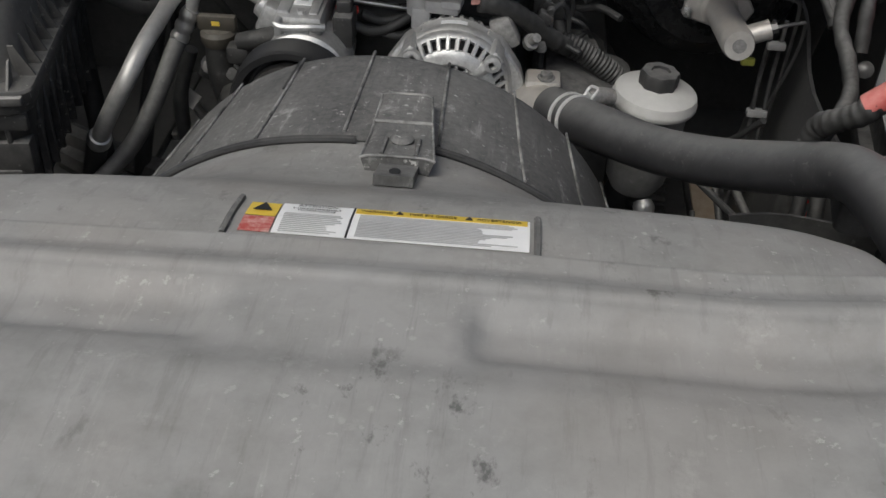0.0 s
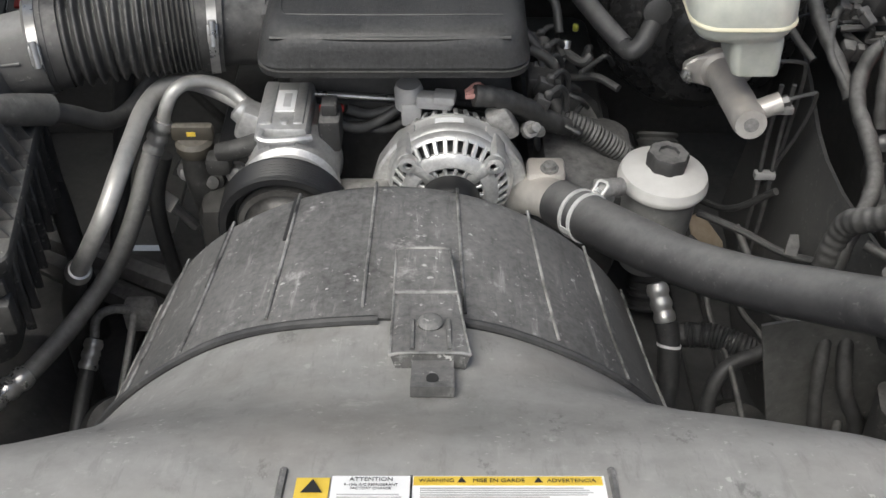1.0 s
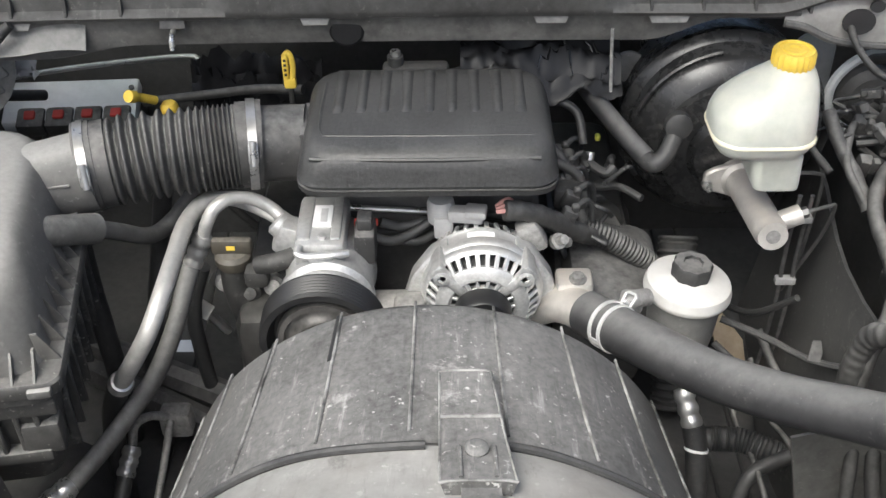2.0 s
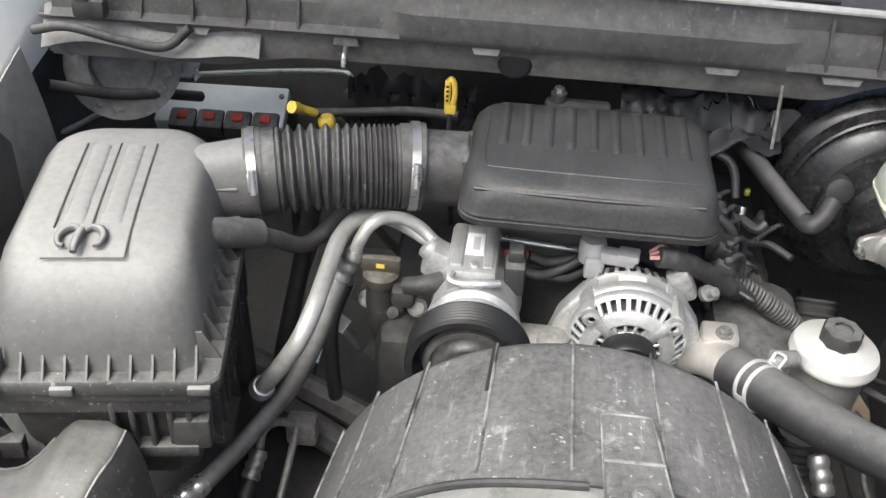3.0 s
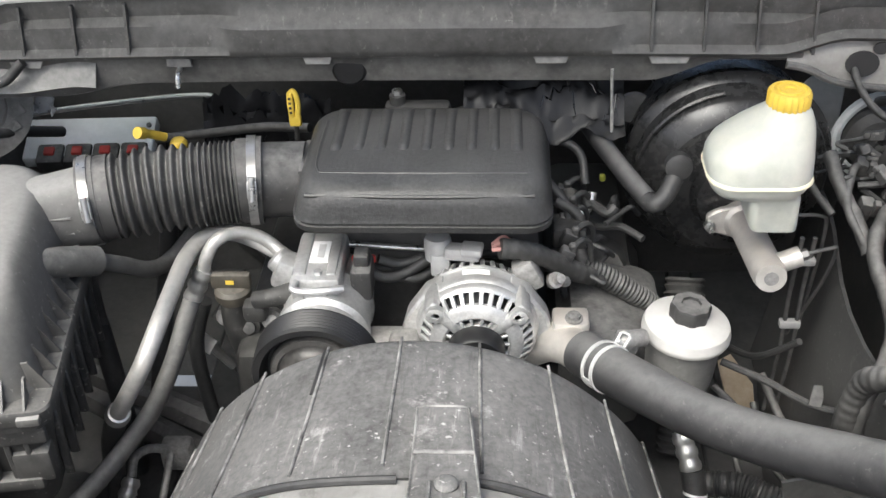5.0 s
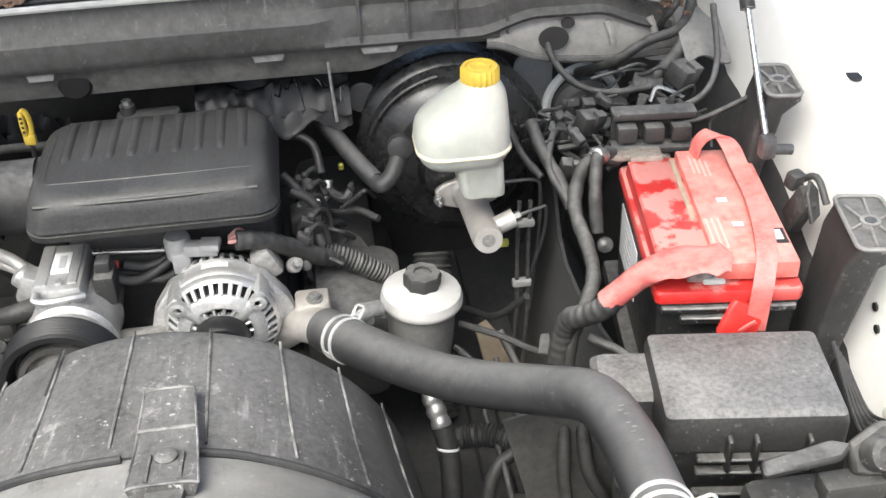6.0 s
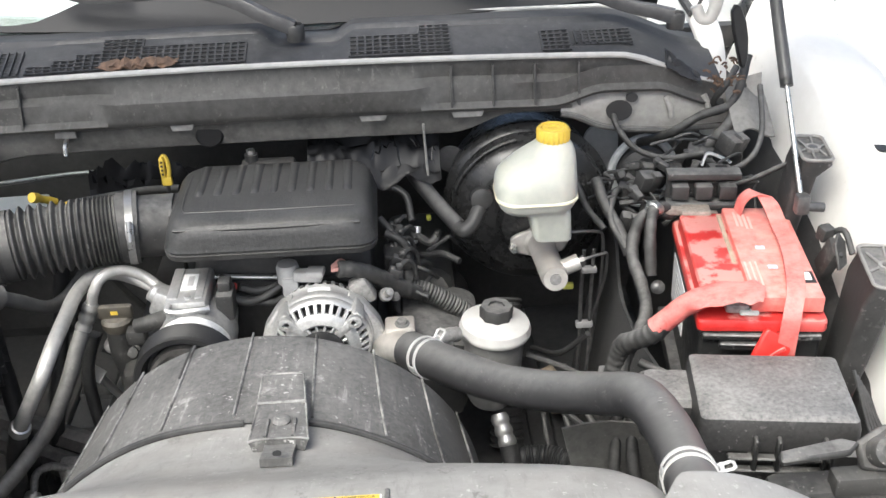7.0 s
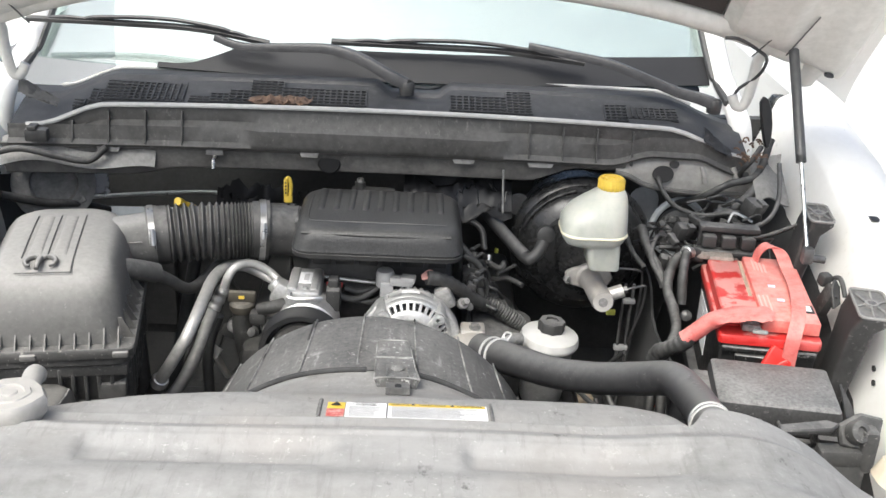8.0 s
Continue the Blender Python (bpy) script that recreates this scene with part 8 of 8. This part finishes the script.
tube(bm, [(0.725, 1.33, 1.055), (0.735, 1.335, 1.075), (0.755, 1.33, 1.07), (0.775, 1.325, 1.06)], 0.003, 6, 5)
solo("bright_wire", bm, M_STEEL, "short bent bright wire", "wire")
# fuse holder behind the battery
fh = thing("fuse_holder", Matrix.Translation((0.715, 1.275, 1.01)) @ Matrix.Rotation(radians(-6), 4, "Z"), "black fuse holder block behind the battery", "fuse holder")
bm = bmesh.new()
box(bm, (0.125, 0.03, 0.012), (0, 0.012, 0.05), 0.003, 2)
box(bm, (0.12, 0.012, 0.06), (0, 0.022, 0.02), 0.003, 2)
box(bm, (0.125, 0.03, 0.010), (0, 0.0, 0.0), 0.003, 2)
part("rail", bm, M_PLASTIC, fh)
for k in range(3):
    bm = bmesh.new()
    box(bm, (0.03, 0.024, 0.026), (-0.04 + 0.04 * k, 0.0, 0.024), 0.004, 2)
    part("fuse_cell", bm, M_PLASTIC, fh)
bm = bmesh.new()
box(bm, (0.05, 0.03, 0.018), (-0.015, -0.025, -0.004), 0.005, 2)
box(bm, (0.04, 0.02, 0.012), (-0.055, -0.022, -0.002), 0.004, 2)
part("terminal_strap", bm, M_RUSTBOLT, fh, "corroded brown terminal strap")

# ---- fuse box ----
FBM = Matrix.Translation((0.69, 0.817, 0.83)) @ Matrix.Rotation(radians(-8), 4, "Z")
fb = thing("fuse_box", FBM, "black dusty fuse box with a flat lid", "fuse box")
bm = bmesh.new()
stack(bm, [(0.18, 0.12, 0.006, -0.16, 0, 0), (0.192, 0.135, 0.006, 0.02, 0, 0), (0.198, 0.142, 0.006, 0.025, 0, 0), (0.198, 0.142, 0.006, 0.09, 0, 0)])
part("base", bm, M_BATCASE, fb)
bm = bmesh.new()
stack(bm, [(0.208, 0.153, 0.008, 0.082, 0, 0), (0.21, 0.155, 0.008, 0.086, 0, 0), (0.21, 0.155, 0.008, 0.120, 0, 0), (0.204, 0.149, 0.008, 0.132, 0, 0), (0.19, 0.135, 0.008, 0.136, 0, 0)])
flid = part("lid", bm, M_FUSELID, fb, "flat lid thick with grey dust")
bm = bmesh.new()
stack(bm, [(0.095, 0.085, 0.012, 0.05, -0.125, 0.028), (0.095, 0.085, 0.012, 0.104, -0.125, 0.028), (0.08, 0.07, 0.01, 0.112, -0.125, 0.028)])
part("side_pod", bm, M_FUSELID, fb)
for x in (-0.03, 0.0, 0.06):
    bm = bmesh.new()
    box(bm, (0.006, 0.016, 0.05), (x, -0.083, 0.085), 0.002, 1)
    part("lid_fin", bm, M_BATCASE, fb)
for z in (0.075, 0.055, 0.02):
    bm = bmesh.new()
    box(bm, (0.15, 0.014, 0.006), (0.01, -0.08, z), 0.002, 1)
    part("lid_ledge", bm, M_BATCASE, fb)
bm = bmesh.new()
stack(bm, [(0.035, 0.02, 0.004, 0.05, 0.085, -0.082), (0.035, 0.02, 0.004, 0.09, 0.085, -0.082)])
part("lid_latch", bm, M_PLASTIC, fb, "grey lid latch")
# hood bumper brackets on the fender
def bumper(c, w, d, h, yaw):
    t = thing("hood_stop", Matrix.Translation(c) @ Matrix.Rotation(radians(yaw), 4, "Z"), "black plastic hood stop bracket with a ribbed pad", "bracket", "hood stops")
    b = bmesh.new()
    stack(b, [(w * 0.55, d * 0.7, 0.008, -h, -w * 0.75, -0.01), (w * 0.7, d * 0.9, 0.008, -0.03, -w * 0.3, 0.0), (w, d, 0.012, -0.008, 0, 0), (w, d, 0.012, 0.0, 0, 0)])
    part("leg", b, M_PLASTIC, t)
    b = bmesh.new()
    ring_pts = [(x * 0.98, y * 0.98, 0.003) for x, y in rrect(w, d, 0.012, 5)]
    tube(b, ring_pts + ring_pts[:1], 0.003, 6, raw=True)
    lathe(b, [(0.013, 0.0), (0.013, 0.006), (0.008, 0.006), (0.007, 0.002), (0.0, 0.002)], 18)
    for k in range(6):
        a = math.pi * k / 3 + 0.3
        tube(b, [(0.012 * math.cos(a), 0.012 * math.sin(a), 0.003), (w * 0.47 * math.cos(a), d * 0.45 * math.sin(a), 0.003)], 0.002, 6, 2)
    part("pad", b, M_PADGREY, t, "grey worn ribbed pad")
    b = bmesh.new()
    lathe(b, [(0.007, 0.0), (0.007, 0.004), (0.0, 0.005)], 6, Matrix.Translation((0, 0, 0.002)))
    part("screw", b, M_DARKSTEEL, t)
    return t


bumper((0.897, 0.962, 1.052), 0.062, 0.125, 0.20, -10)
bumper((0.874, 1.228, 1.122), 0.048, 0.10, 0.16, -8)
# bits on the fender flange
for y, dz in ((0.80, -0.07), (0.62, -0.06)):
    bm = bmesh.new()
    p = rail_pt(1, y, -0.012, dz)
    lathe(bm, [(0.0, 0.0), (0.010, 0.0), (0.010, 0.008), (0.006, 0.012), (0.0, 0.012)], 12, Matrix.Translation(p) @ Matrix.Rotation(radians(-90), 4, "Y"))
    solo("fender_bolt", bm, M_PRIMER, "white painted bolt on the fender flange", "bolt", "fender bolts")
bm = bmesh.new()
box(bm, (0.022, 0.02, 0.025), (0, 0, 0), 0.004, 2, m=pose(0.862, 1.105, 1.035, 10, 0, 20))
box(bm, (0.018, 0.04, 0.06), (0, 0, 0), 0.005, 2, m=pose(0.865, 1.085, 1.00, 20, 10, 0))
plate(bm, [(-0.012, -0.03), (0.01, -0.02), (0.014, 0.015), (0.0, 0.03), (-0.014, 0.01)], 0.006, pose(0.872, 1.07, 1.02, 60, 15, 30), 0.0015)
tube(bm, [(0.87, 1.11, 1.03), (0.885, 1.09, 1.045), (0.89, 1.06, 1.02)], 0.005, 10, 5)
solo("strut_bracket", bm, M_DARK, "dark bracket and clip at the strut's foot", "bracket")
for k in range(5):
    bm = bmesh.new()
    tube(bm, [(0.845 + 0.006 * k, 0.90, 0.92 - 0.01 * k), (0.85 + 0.005 * k, 0.83, 0.86), (0.845 + 0.004 * k, 0.76, 0.86 + 0.01 * k), (0.83, 0.70, 0.90)], 0.0028, 6, 6)
    solo("fender_wire", bm, M_RUBBER, "thin dark wires along the inner fender", "wire", "fender wires")
# hood cable latch in front of the fuse box
lat = thing("release_lever", Matrix.Translation((0.732, 0.668, 0.962)), "dusty black lever and pivot in front of the fuse box", "lever")
bm = bmesh.new()
plate(bm, [(-0.09, -0.010), (0.0, -0.013), (0.02, 0.0), (0.0, 0.012), (-0.085, 0.008)], 0.012, pose(0.0, 0.0, 0.01, 8, 0, 9), 0.003)
part("arm", bm, M_PLASTIC, lat)
bm = bmesh.new()
lathe(bm, [(0.0, 0.0), (0.019, 0.0), (0.020, 0.004), (0.017, 0.018), (0.009, 0.020), (0.008, 0.014), (0.0, 0.014)], 22, pose(0.043, -0.004, 0.008, 50, 20, 0))
plate(bm, [(-0.02, -0.02), (0.04, -0.03), (0.05, 0.03), (0.01, 0.035), (-0.025, 0.012)], 0.014, pose(0.04, 0.006, 0.0, 60, 5, 0), 0.004)
box(bm, (0.03, 0.05, 0.08), (0.065, 0.0, -0.02), 0.01, 2)
part("pivot", bm, M_PLASTICDUSTY, lat)
bm = bmesh.new()
box(bm, (0.16, 0.05, 0.16), (-0.01, 0.0, -0.115), 0.015, 2)
box(bm, (0.07, 0.03, 0.03), (0.02, -0.012, -0.03), 0.006, 2)
part("mount", bm, M_DARK, lat)
bm = bmesh.new()
stack(bm, [(0.05, 0.06, 0.02, 0.0, 0, 0), (0.045, 0.055, 0.02, 0.03, 0, 0)], pose(0.80, 0.575, 0.94, 0, 20, 0))
solo("bump_rubber", bm, M_CREAM, "cream coloured rubber stop on the fender corner", "rubber stop")
# red wire loop under the hose
bm = bmesh.new()
tube(bm, [(0.552, 1.045, 0.775), (0.532, 1.038, 0.762), (0.526, 1.025, 0.738), (0.536, 1.018, 0.726), (0.550, 1.024, 0.740), (0.556, 1.036, 0.762)], 0.004, 10, 8)
solo("red_wire", bm, M_REDBRIGHT, "bright red wire loop below the hose", "wire")
bm = bmesh.new()
stack(bm, [(0.10, 0.05, 0.015, 0.0, 0, 0), (0.12, 0.06, 0.015, 0.28, 0, 0)], pose(0.62, 0.86, 0.48, 0, 0, -10))
tube(bm, [(0.575, 0.83, 0.76), (0.58, 0.82, 0.60), (0.60, 0.81, 0.53), (0.66, 0.80, 0.52)], 0.006, 8, 6)
solo("control_module", bm, M_PLASTICDUSTY, "dusty black module below the fuse box", "control module")

# loose looms in the gap between fan shroud and fuse box
for r, pts in ((0.007, ((0.48, 1.26, 0.70), (0.504, 1.201, 0.66), (0.526, 1.108, 0.655), (0.559, 1.045, 0.665), (0.612, 1.015, 0.66), (0.66, 0.99, 0.64))),
               (0.005, ((0.47, 1.24, 0.66), (0.481, 1.17, 0.62), (0.50, 1.08, 0.63), (0.501, 0.988, 0.615), (0.479, 0.90, 0.60))),
               (0.0065, ((0.699, 1.177, 0.66), (0.623, 1.13, 0.64), (0.562, 1.042, 0.63), (0.566, 0.963, 0.645), (0.534, 0.88, 0.62))),
               (0.0045, ((0.44, 1.22, 0.62), (0.441, 1.166, 0.60), (0.448, 1.055, 0.61), (0.45, 0.92, 0.59)))):
    bm = bmesh.new()
    tube(bm, pts, r, 10, 8)
    solo("wiring_loom", bm, M_TAPE, "dusty dark loom low beside the fan shroud", "wiring loom", "wiring looms")

# ---- cowl end, driver side ----
bm = bmesh.new()


def end_pt(x, v):
    z0 = lerp_table([(0.50, 1.106), (0.53, 1.10), (0.584, 1.078), (0.69, 1.066), (0.87, 1.07)], x)[0]
    z1 = lerp_table([(0.50, 1.118), (0.53, 1.134), (0.61, 1.150), (0.82, 1.148), (0.87, 1.16)], x)[0]
    return x, 1.474 + 0.02 * (x - 0.5) + 0.010 * v - 0.006 * math.sin(3 * v), z0 + (z1 - z0) * v


sheet(bm, end_pt, span(0.50, 0.87, 24), span(0, 1, 10), 0.004)
tagged(link("wall_cowl_end", bm, M_ENDPANEL), "pale painted steel cowl end panel on the driver side", "cowl panel", kind="structure")
for x, z, w in ((0.606, 1.126, 0.048), (0.628, 1.132, 0.022)):
    bm = bmesh.new()
    plate(bm, [(w / 2 * math.cos(a), 0.4 * w * math.sin(a)) for a in [2 * math.pi * k / 20 for k in range(20)]], 0.003, pose(x, 1.470, z - (0.018 if w > 0.04 else 0), 82))
    solo("panel_hole_plug", bm, M_INKDARK, "black oval opening in the cowl end", "opening", "cowl openings")
bm = bmesh.new()
tube(bm, [(0.50, 1.472, 1.106), (0.53, 1.470, 1.10), (0.584, 1.470, 1.077), (0.69, 1.472, 1.065), (0.80, 1.474, 1.067), (0.87, 1.478, 1.07)], 0.006, 8, 8)
solo("panel_flange", bm, M_COWLSTEEL, "grey steel flange edge of the cowl end", "flange")
for x in (0.70, 0.77):
    bm = bmesh.new()
    tube(bm, [(x - 0.008, 1.476, 1.128), (x, 1.470, 1.108), (x + 0.004, 1.472, 1.09)], 0.006, 8, 5)
    solo("pressed_bead", bm, M_ENDPANEL, "pressed bead in the pale panel", "bead", "pressed beads")
# oval clutch pedal blank and its black boot
ov = thing("firewall_boot", Matrix.Translation((0.672, 1.53, 0.955)), "black rubber boot in a pale oval firewall rim", "boot")
bm = bmesh.new()
oval = [(0.058 * math.cos(a) * (1 + 0.06 * math.cos(2 * a)), 0.0, 0.070 * math.sin(a)) for a in [2 * math.pi * k / 36 for k in range(37)]]
tube(bm, oval, 0.008, 8, raw=True)
part("rim", bm, M_RIM, ov, "pale grey rim")
bm = bmesh.new()
lathe(bm, [(0.052, 0.0), (0.050, 0.012), (0.036, 0.02), (0.030, 0.04), (0.018, 0.045), (0.014, 0.07), (0.0, 0.072)], 28, AXIS_Y)
part("boot", bm, M_RUBBER, ov)
bm = bmesh.new()
lathe(bm, [(0.0, 0.0), (0.012, 0.0), (0.012, 0.006), (0.007, 0.010), (0.0, 0.011)], 14, pose(0.625, 1.19, 0.90, 60, 0, 0))
solo("round_plug", bm, M_DARKSTEEL, "grey round plug on the inner panel", "plug")
bm = bmesh.new()
sheet(bm, lambda u, v: (0.80 + 0.08 * u, 1.39 + 0.10 * v + 0.02 * u, 1.08 + 0.06 * v + 0.012 * math.sin(5 * u)), span(0, 1, 8), span(0, 1, 8), 0.004)
solo("hinge_panel", bm, M_TAB, "worn pale grey painted panel below the hood hinge", "panel")
for x0, x1, y0, z0, z1, side, label in ((0.685, 0.752, 1.458, 1.205, 1.160, 1, "torn dark plastic flap at the cowl end"), (-0.815, -0.732, 1.50, 1.238, 1.200, -1, "bent grey plastic flap at the cowl end")):
    bm = bmesh.new()
    sheet(bm, lambda u, v: (x0 + (x1 - x0) * u, y0 + 0.018 * v + 0.006 * noise.noise(Vector((40 * u, 9 * v, side))), z0 + (z1 - z0) * u + 0.030 * (v - 0.5) * (1 - 0.6 * u) + 0.006 * noise.noise(Vector((6 * u, 9 * v, 4 + side)))), span(0, 1, 14), span(0, 1, 6), 0.003)
    solo("cowl_flap", bm, M_COWL if side > 0 else M_COWLGREY, label, "flap", "cowl flaps")
bm = bmesh.new()
tube(bm, [(0.672, 1.383, 1.438), (0.70, 1.375, 1.438), (0.745, 1.385, 1.415), (0.775, 1.415, 1.392), (0.783, 1.45, 1.36), (0.775, 1.47, 1.335), (0.750, 1.49, 1.305), (0.742, 1.492, 1.285)], 0.0035, 8, 8)
solo("washer_hose", bm, M_RUBBER, "thin black washer hose hanging from the hood corner", "washer hose")
bm = bmesh.new()
plate(bm, [(0.0, 0.062), (0.010, 0.055), (0.020, 0.030), (0.025, 0.0), (0.025, -0.035), (0.020, -0.052), (0.013, -0.050), (0.005, -0.02), (-0.004, 0.02), (-0.008, 0.050)], 0.012, pose(0.797, 1.452, 1.238, 82, 0, 12), 0.002)
solo("fender_gap_seal", bm, M_BELT, "black rubber seal in the gap behind the fender end", "seal")
random.seed(8)
bm = bmesh.new()
for k in range(34):
    p = Vector((random.uniform(0.765, 0.815), random.uniform(1.43, 1.47), random.uniform(1.145, 1.20)))
    q = p + Vector((random.uniform(-0.018, 0.018), random.uniform(-0.01, 0.01), random.uniform(-0.008, 0.008)))
    tube(bm, [p, (p + q) / 2 + Vector((0, 0, 0.003)), q], random.uniform(0.0012, 0.0028), 5, 3)
solo("dry_debris", bm, M_LEAF, "dry brown twigs and leaf crumbs caught at the hinge", "debris", kind="stuff")

# ---- passenger rear corner ----
ecu = thing("engine_computer", Matrix.Translation((-0.685, 1.745, 0.782)) @ Matrix.Rotation(radians(3), 4, "Z"), "flat silver engine computer with red plug latches", "engine computer")
TILT = Matrix.Rotation(radians(24), 4, "X")
bm = bmesh.new()
box(bm, (0.245, 0.095, 0.03), (0, 0.045, 0.0), 0.006, 2, m=TILT)
part("case", bm, M_ECU, ecu)
for x in (-0.11, 0.11):
    bm = bmesh.new()
    lathe(bm, [(0.005, 0.0), (0.005, 0.004), (0.0, 0.005)], 10, TILT @ Matrix.Translation((x, 0.068, 0.015)))
    part("screw", bm, M_DARKSTEEL, ecu)
for k in range(4):
    bm = bmesh.new()
    box(bm, (0.052, 0.046, 0.035), (-0.068 + 0.052 * k, 0.006, 0.004), 0.008, 2, m=TILT)
    conn = part("plug", bm, M_PLASTIC, ecu, "black plug")
    bm = bmesh.new()
    box(bm, (0.020, 0.018, 0.008), (-0.068 + 0.052 * k, 0.008, 0.023), 0.003, 2, m=TILT)
    part("latch", bm, M_REDPLUG, conn, "red plug latch")
bm = bmesh.new()
box(bm, (0.2, 0.04, 0.30), (-0.68, 1.87, 0.62), 0.008, 2)
solo("computer_bracket", bm, M_WALL, "black bracket behind the engine computer", "bracket")
bm = bmesh.new()
tube(bm, [(-0.92, 1.50, 0.865), (-0.86, 1.60, 0.868), (-0.78, 1.72, 0.884), (-0.71, 1.755, 0.886), (-0.56, 1.80, 0.884), (-0.47, 1.818, 0.882), (-0.445, 1.81, 0.879), (-0.434, 1.78, 0.872), (-0.43, 1.77, 0.83)], 0.0052, 10, 8)
solo("metal_line", bm, M_CLAMP, "thin bright bent metal line along the firewall", "metal line")
bm = bmesh.new()
lathe(bm, [(0.0, 0.0), (0.045, 0.0), (0.047, 0.01), (0.03, 0.03), (0.018, 0.05), (0.0, 0.052)], 24, pose(-0.43, 1.86, 0.79, 70))
solo("firewall_valve", bm, M_DARK, "dark round valve on the firewall", "valve")
d1 = thing("transmission_dipstick", Matrix.Translation((-0.45, 1.51, 0.94)), "yellow transmission dipstick handle", "dipstick")
bm = bmesh.new()
tube(bm, [(-0.028, -0.03, 0.05), (-0.018, -0.012, 0.038), (0.0, 0.01, 0.02)], 0.0085, 12, 6, rf=lambda u, s: 1.15 if u < 0.3 else 0.85)
lathe(bm, [(0.0, -0.012), (0.013, -0.011), (0.0145, -0.004), (0.0145, 0.002), (0.010, 0.008), (0.0, 0.009)], 20, Matrix.Translation((0.016, 0.024, 0.0)))
part("handle", bm, M_YELLOW, d1)
bm = bmesh.new()
tube(bm, [(0.016, 0.024, -0.015), (0.03, 0.03, -0.10), (0.10, 0.04, -0.22), (0.18, 0.03, -0.30)], 0.008, 8, 5)
part("tube", bm, M_DARK, d1)
d2 = thing("oil_dipstick", Matrix.Translation((-0.232, 1.505, 0.98)), "yellow looped oil dipstick handle", "dipstick")
bm = bmesh.new()
loop = [(0.0062 * math.sin(a), 0.0, 0.022 + 0.026 * (1 - math.cos(a)) * 0.9) for a in [2 * math.pi * k / 24 for k in range(25)]]
tube(bm, loop, 0.0045, 8, raw=True)
box(bm, (0.019, 0.011, 0.018), (0.0, 0.0, 0.018), 0.003, 2)
box(bm, (0.009, 0.011, 0.044), (-0.005, 0.0, 0.045), 0.003, 2)
part("handle", bm, M_YELLOW, d2)
bm = bmesh.new()
for k in range(4):
    box(bm, (0.004, 0.0006, 0.004), (-0.005, -0.0058, 0.034 + 0.008 * k), 0.0, 1)
part("print_bar", bm, M_INKDARK, d2, "small dark print")
bm = bmesh.new()
tube(bm, [(0.0, 0.0, 0.01), (0.0, 0.004, -0.05), (0.01, 0.0, -0.2)], 0.004, 8, 5)
part("tube", bm, M_DARK, d2)
for pts, r in (((( -0.50, 1.62, 0.90), (-0.38, 1.60, 0.925), (-0.30, 1.58, 0.945), (-0.22, 1.55, 0.96)), 0.008), (((-0.88, 1.50, 0.98), (-0.80, 1.56, 0.94), (-0.74, 1.60, 0.925), (-0.70, 1.70, 0.87)), 0.010), (((-0.86, 1.45, 1.10), (-0.80, 1.44, 1.115), (-0.72, 1.44, 1.10), (-0.66, 1.45, 1.09), (-0.62, 1.46, 1.12)), 0.0075)):
    bm = bmesh.new()
    tube(bm, pts, r, 10, 8)
    solo("wiring_loom", bm, M_TAPE, "dusty dark loom along the firewall", "wiring loom", "wiring looms")
blower = thing("blower_housing", pose(-0.80, 1.62, 0.97, 75, 0, 20), "dusty grey round blower housing in the corner", "blower")
bm = bmesh.new()
lathe(bm, [(0.085, 0.0), (0.095, 0.02), (0.095, 0.03), (0.055, 0.04), (0.05, 0.02), (0.0, 0.018)], 30)
part("drum", bm, M_TAB, blower)
for a in (20, 110, 200, 290):
    bm = bmesh.new()
    box(bm, (0.02, 0.10, 0.012), (0.06, 0, 0.03), 0.003, 1, m=Matrix.Rotation(radians(a), 4, "Z"))
    part("web", bm, M_TAB, blower)
bm = bmesh.new()
sheet(bm, lambda u, v: (-0.72 + 0.035 * u + 0.012 * noise.noise(Vector((5 * u, 5 * v, 0))), 1.66, 0.93 + 0.05 * v + 0.02 * noise.noise(Vector((5 * u, 5 * v, 3)))), span(0, 1, 10), span(0, 1, 8), 0.004)
solo("torn_label", bm, M_LABEL, "crumpled pale label on the firewall loom", "label")
bm = bmesh.new()
sheet(bm, lambda u, v: (-0.86 + 0.34 * u, 1.462 + 0.04 * v, 1.065 + 0.055 * v + 0.010 * math.sin(8 * u) + 0.012 * math.sin(3 * u)), span(0, 1, 24), span(0, 1, 6), 0.004)
solo("cowl_brace", bm, M_TAB, "bent dusty steel brace at the passenger cowl end", "brace")
bm = bmesh.new()
box(bm, (0.05, 0.025, 0.03), (-0.765, 1.45, 1.145), 0.006, 2)
box(bm, (0.02, 0.027, 0.010), (-0.772, 1.449, 1.162), 0.002, 1)
solo("wiring_plug", bm, M_PLASTIC, "dusty black wiring connector on the brace", "connector", "wiring connectors")
# far yard behind the truck
bm = bmesh.new()
tube(bm, [(2.2, 2.2, 0.01), (2.0, 2.3, 0.012), (1.95, 2.6, 0.012), (2.1, 2.9, 0.01)], 0.012, 8, 8)
solo("ground_cable", bm, M_RUBBER, "dark cable lying on the concrete", "cable")
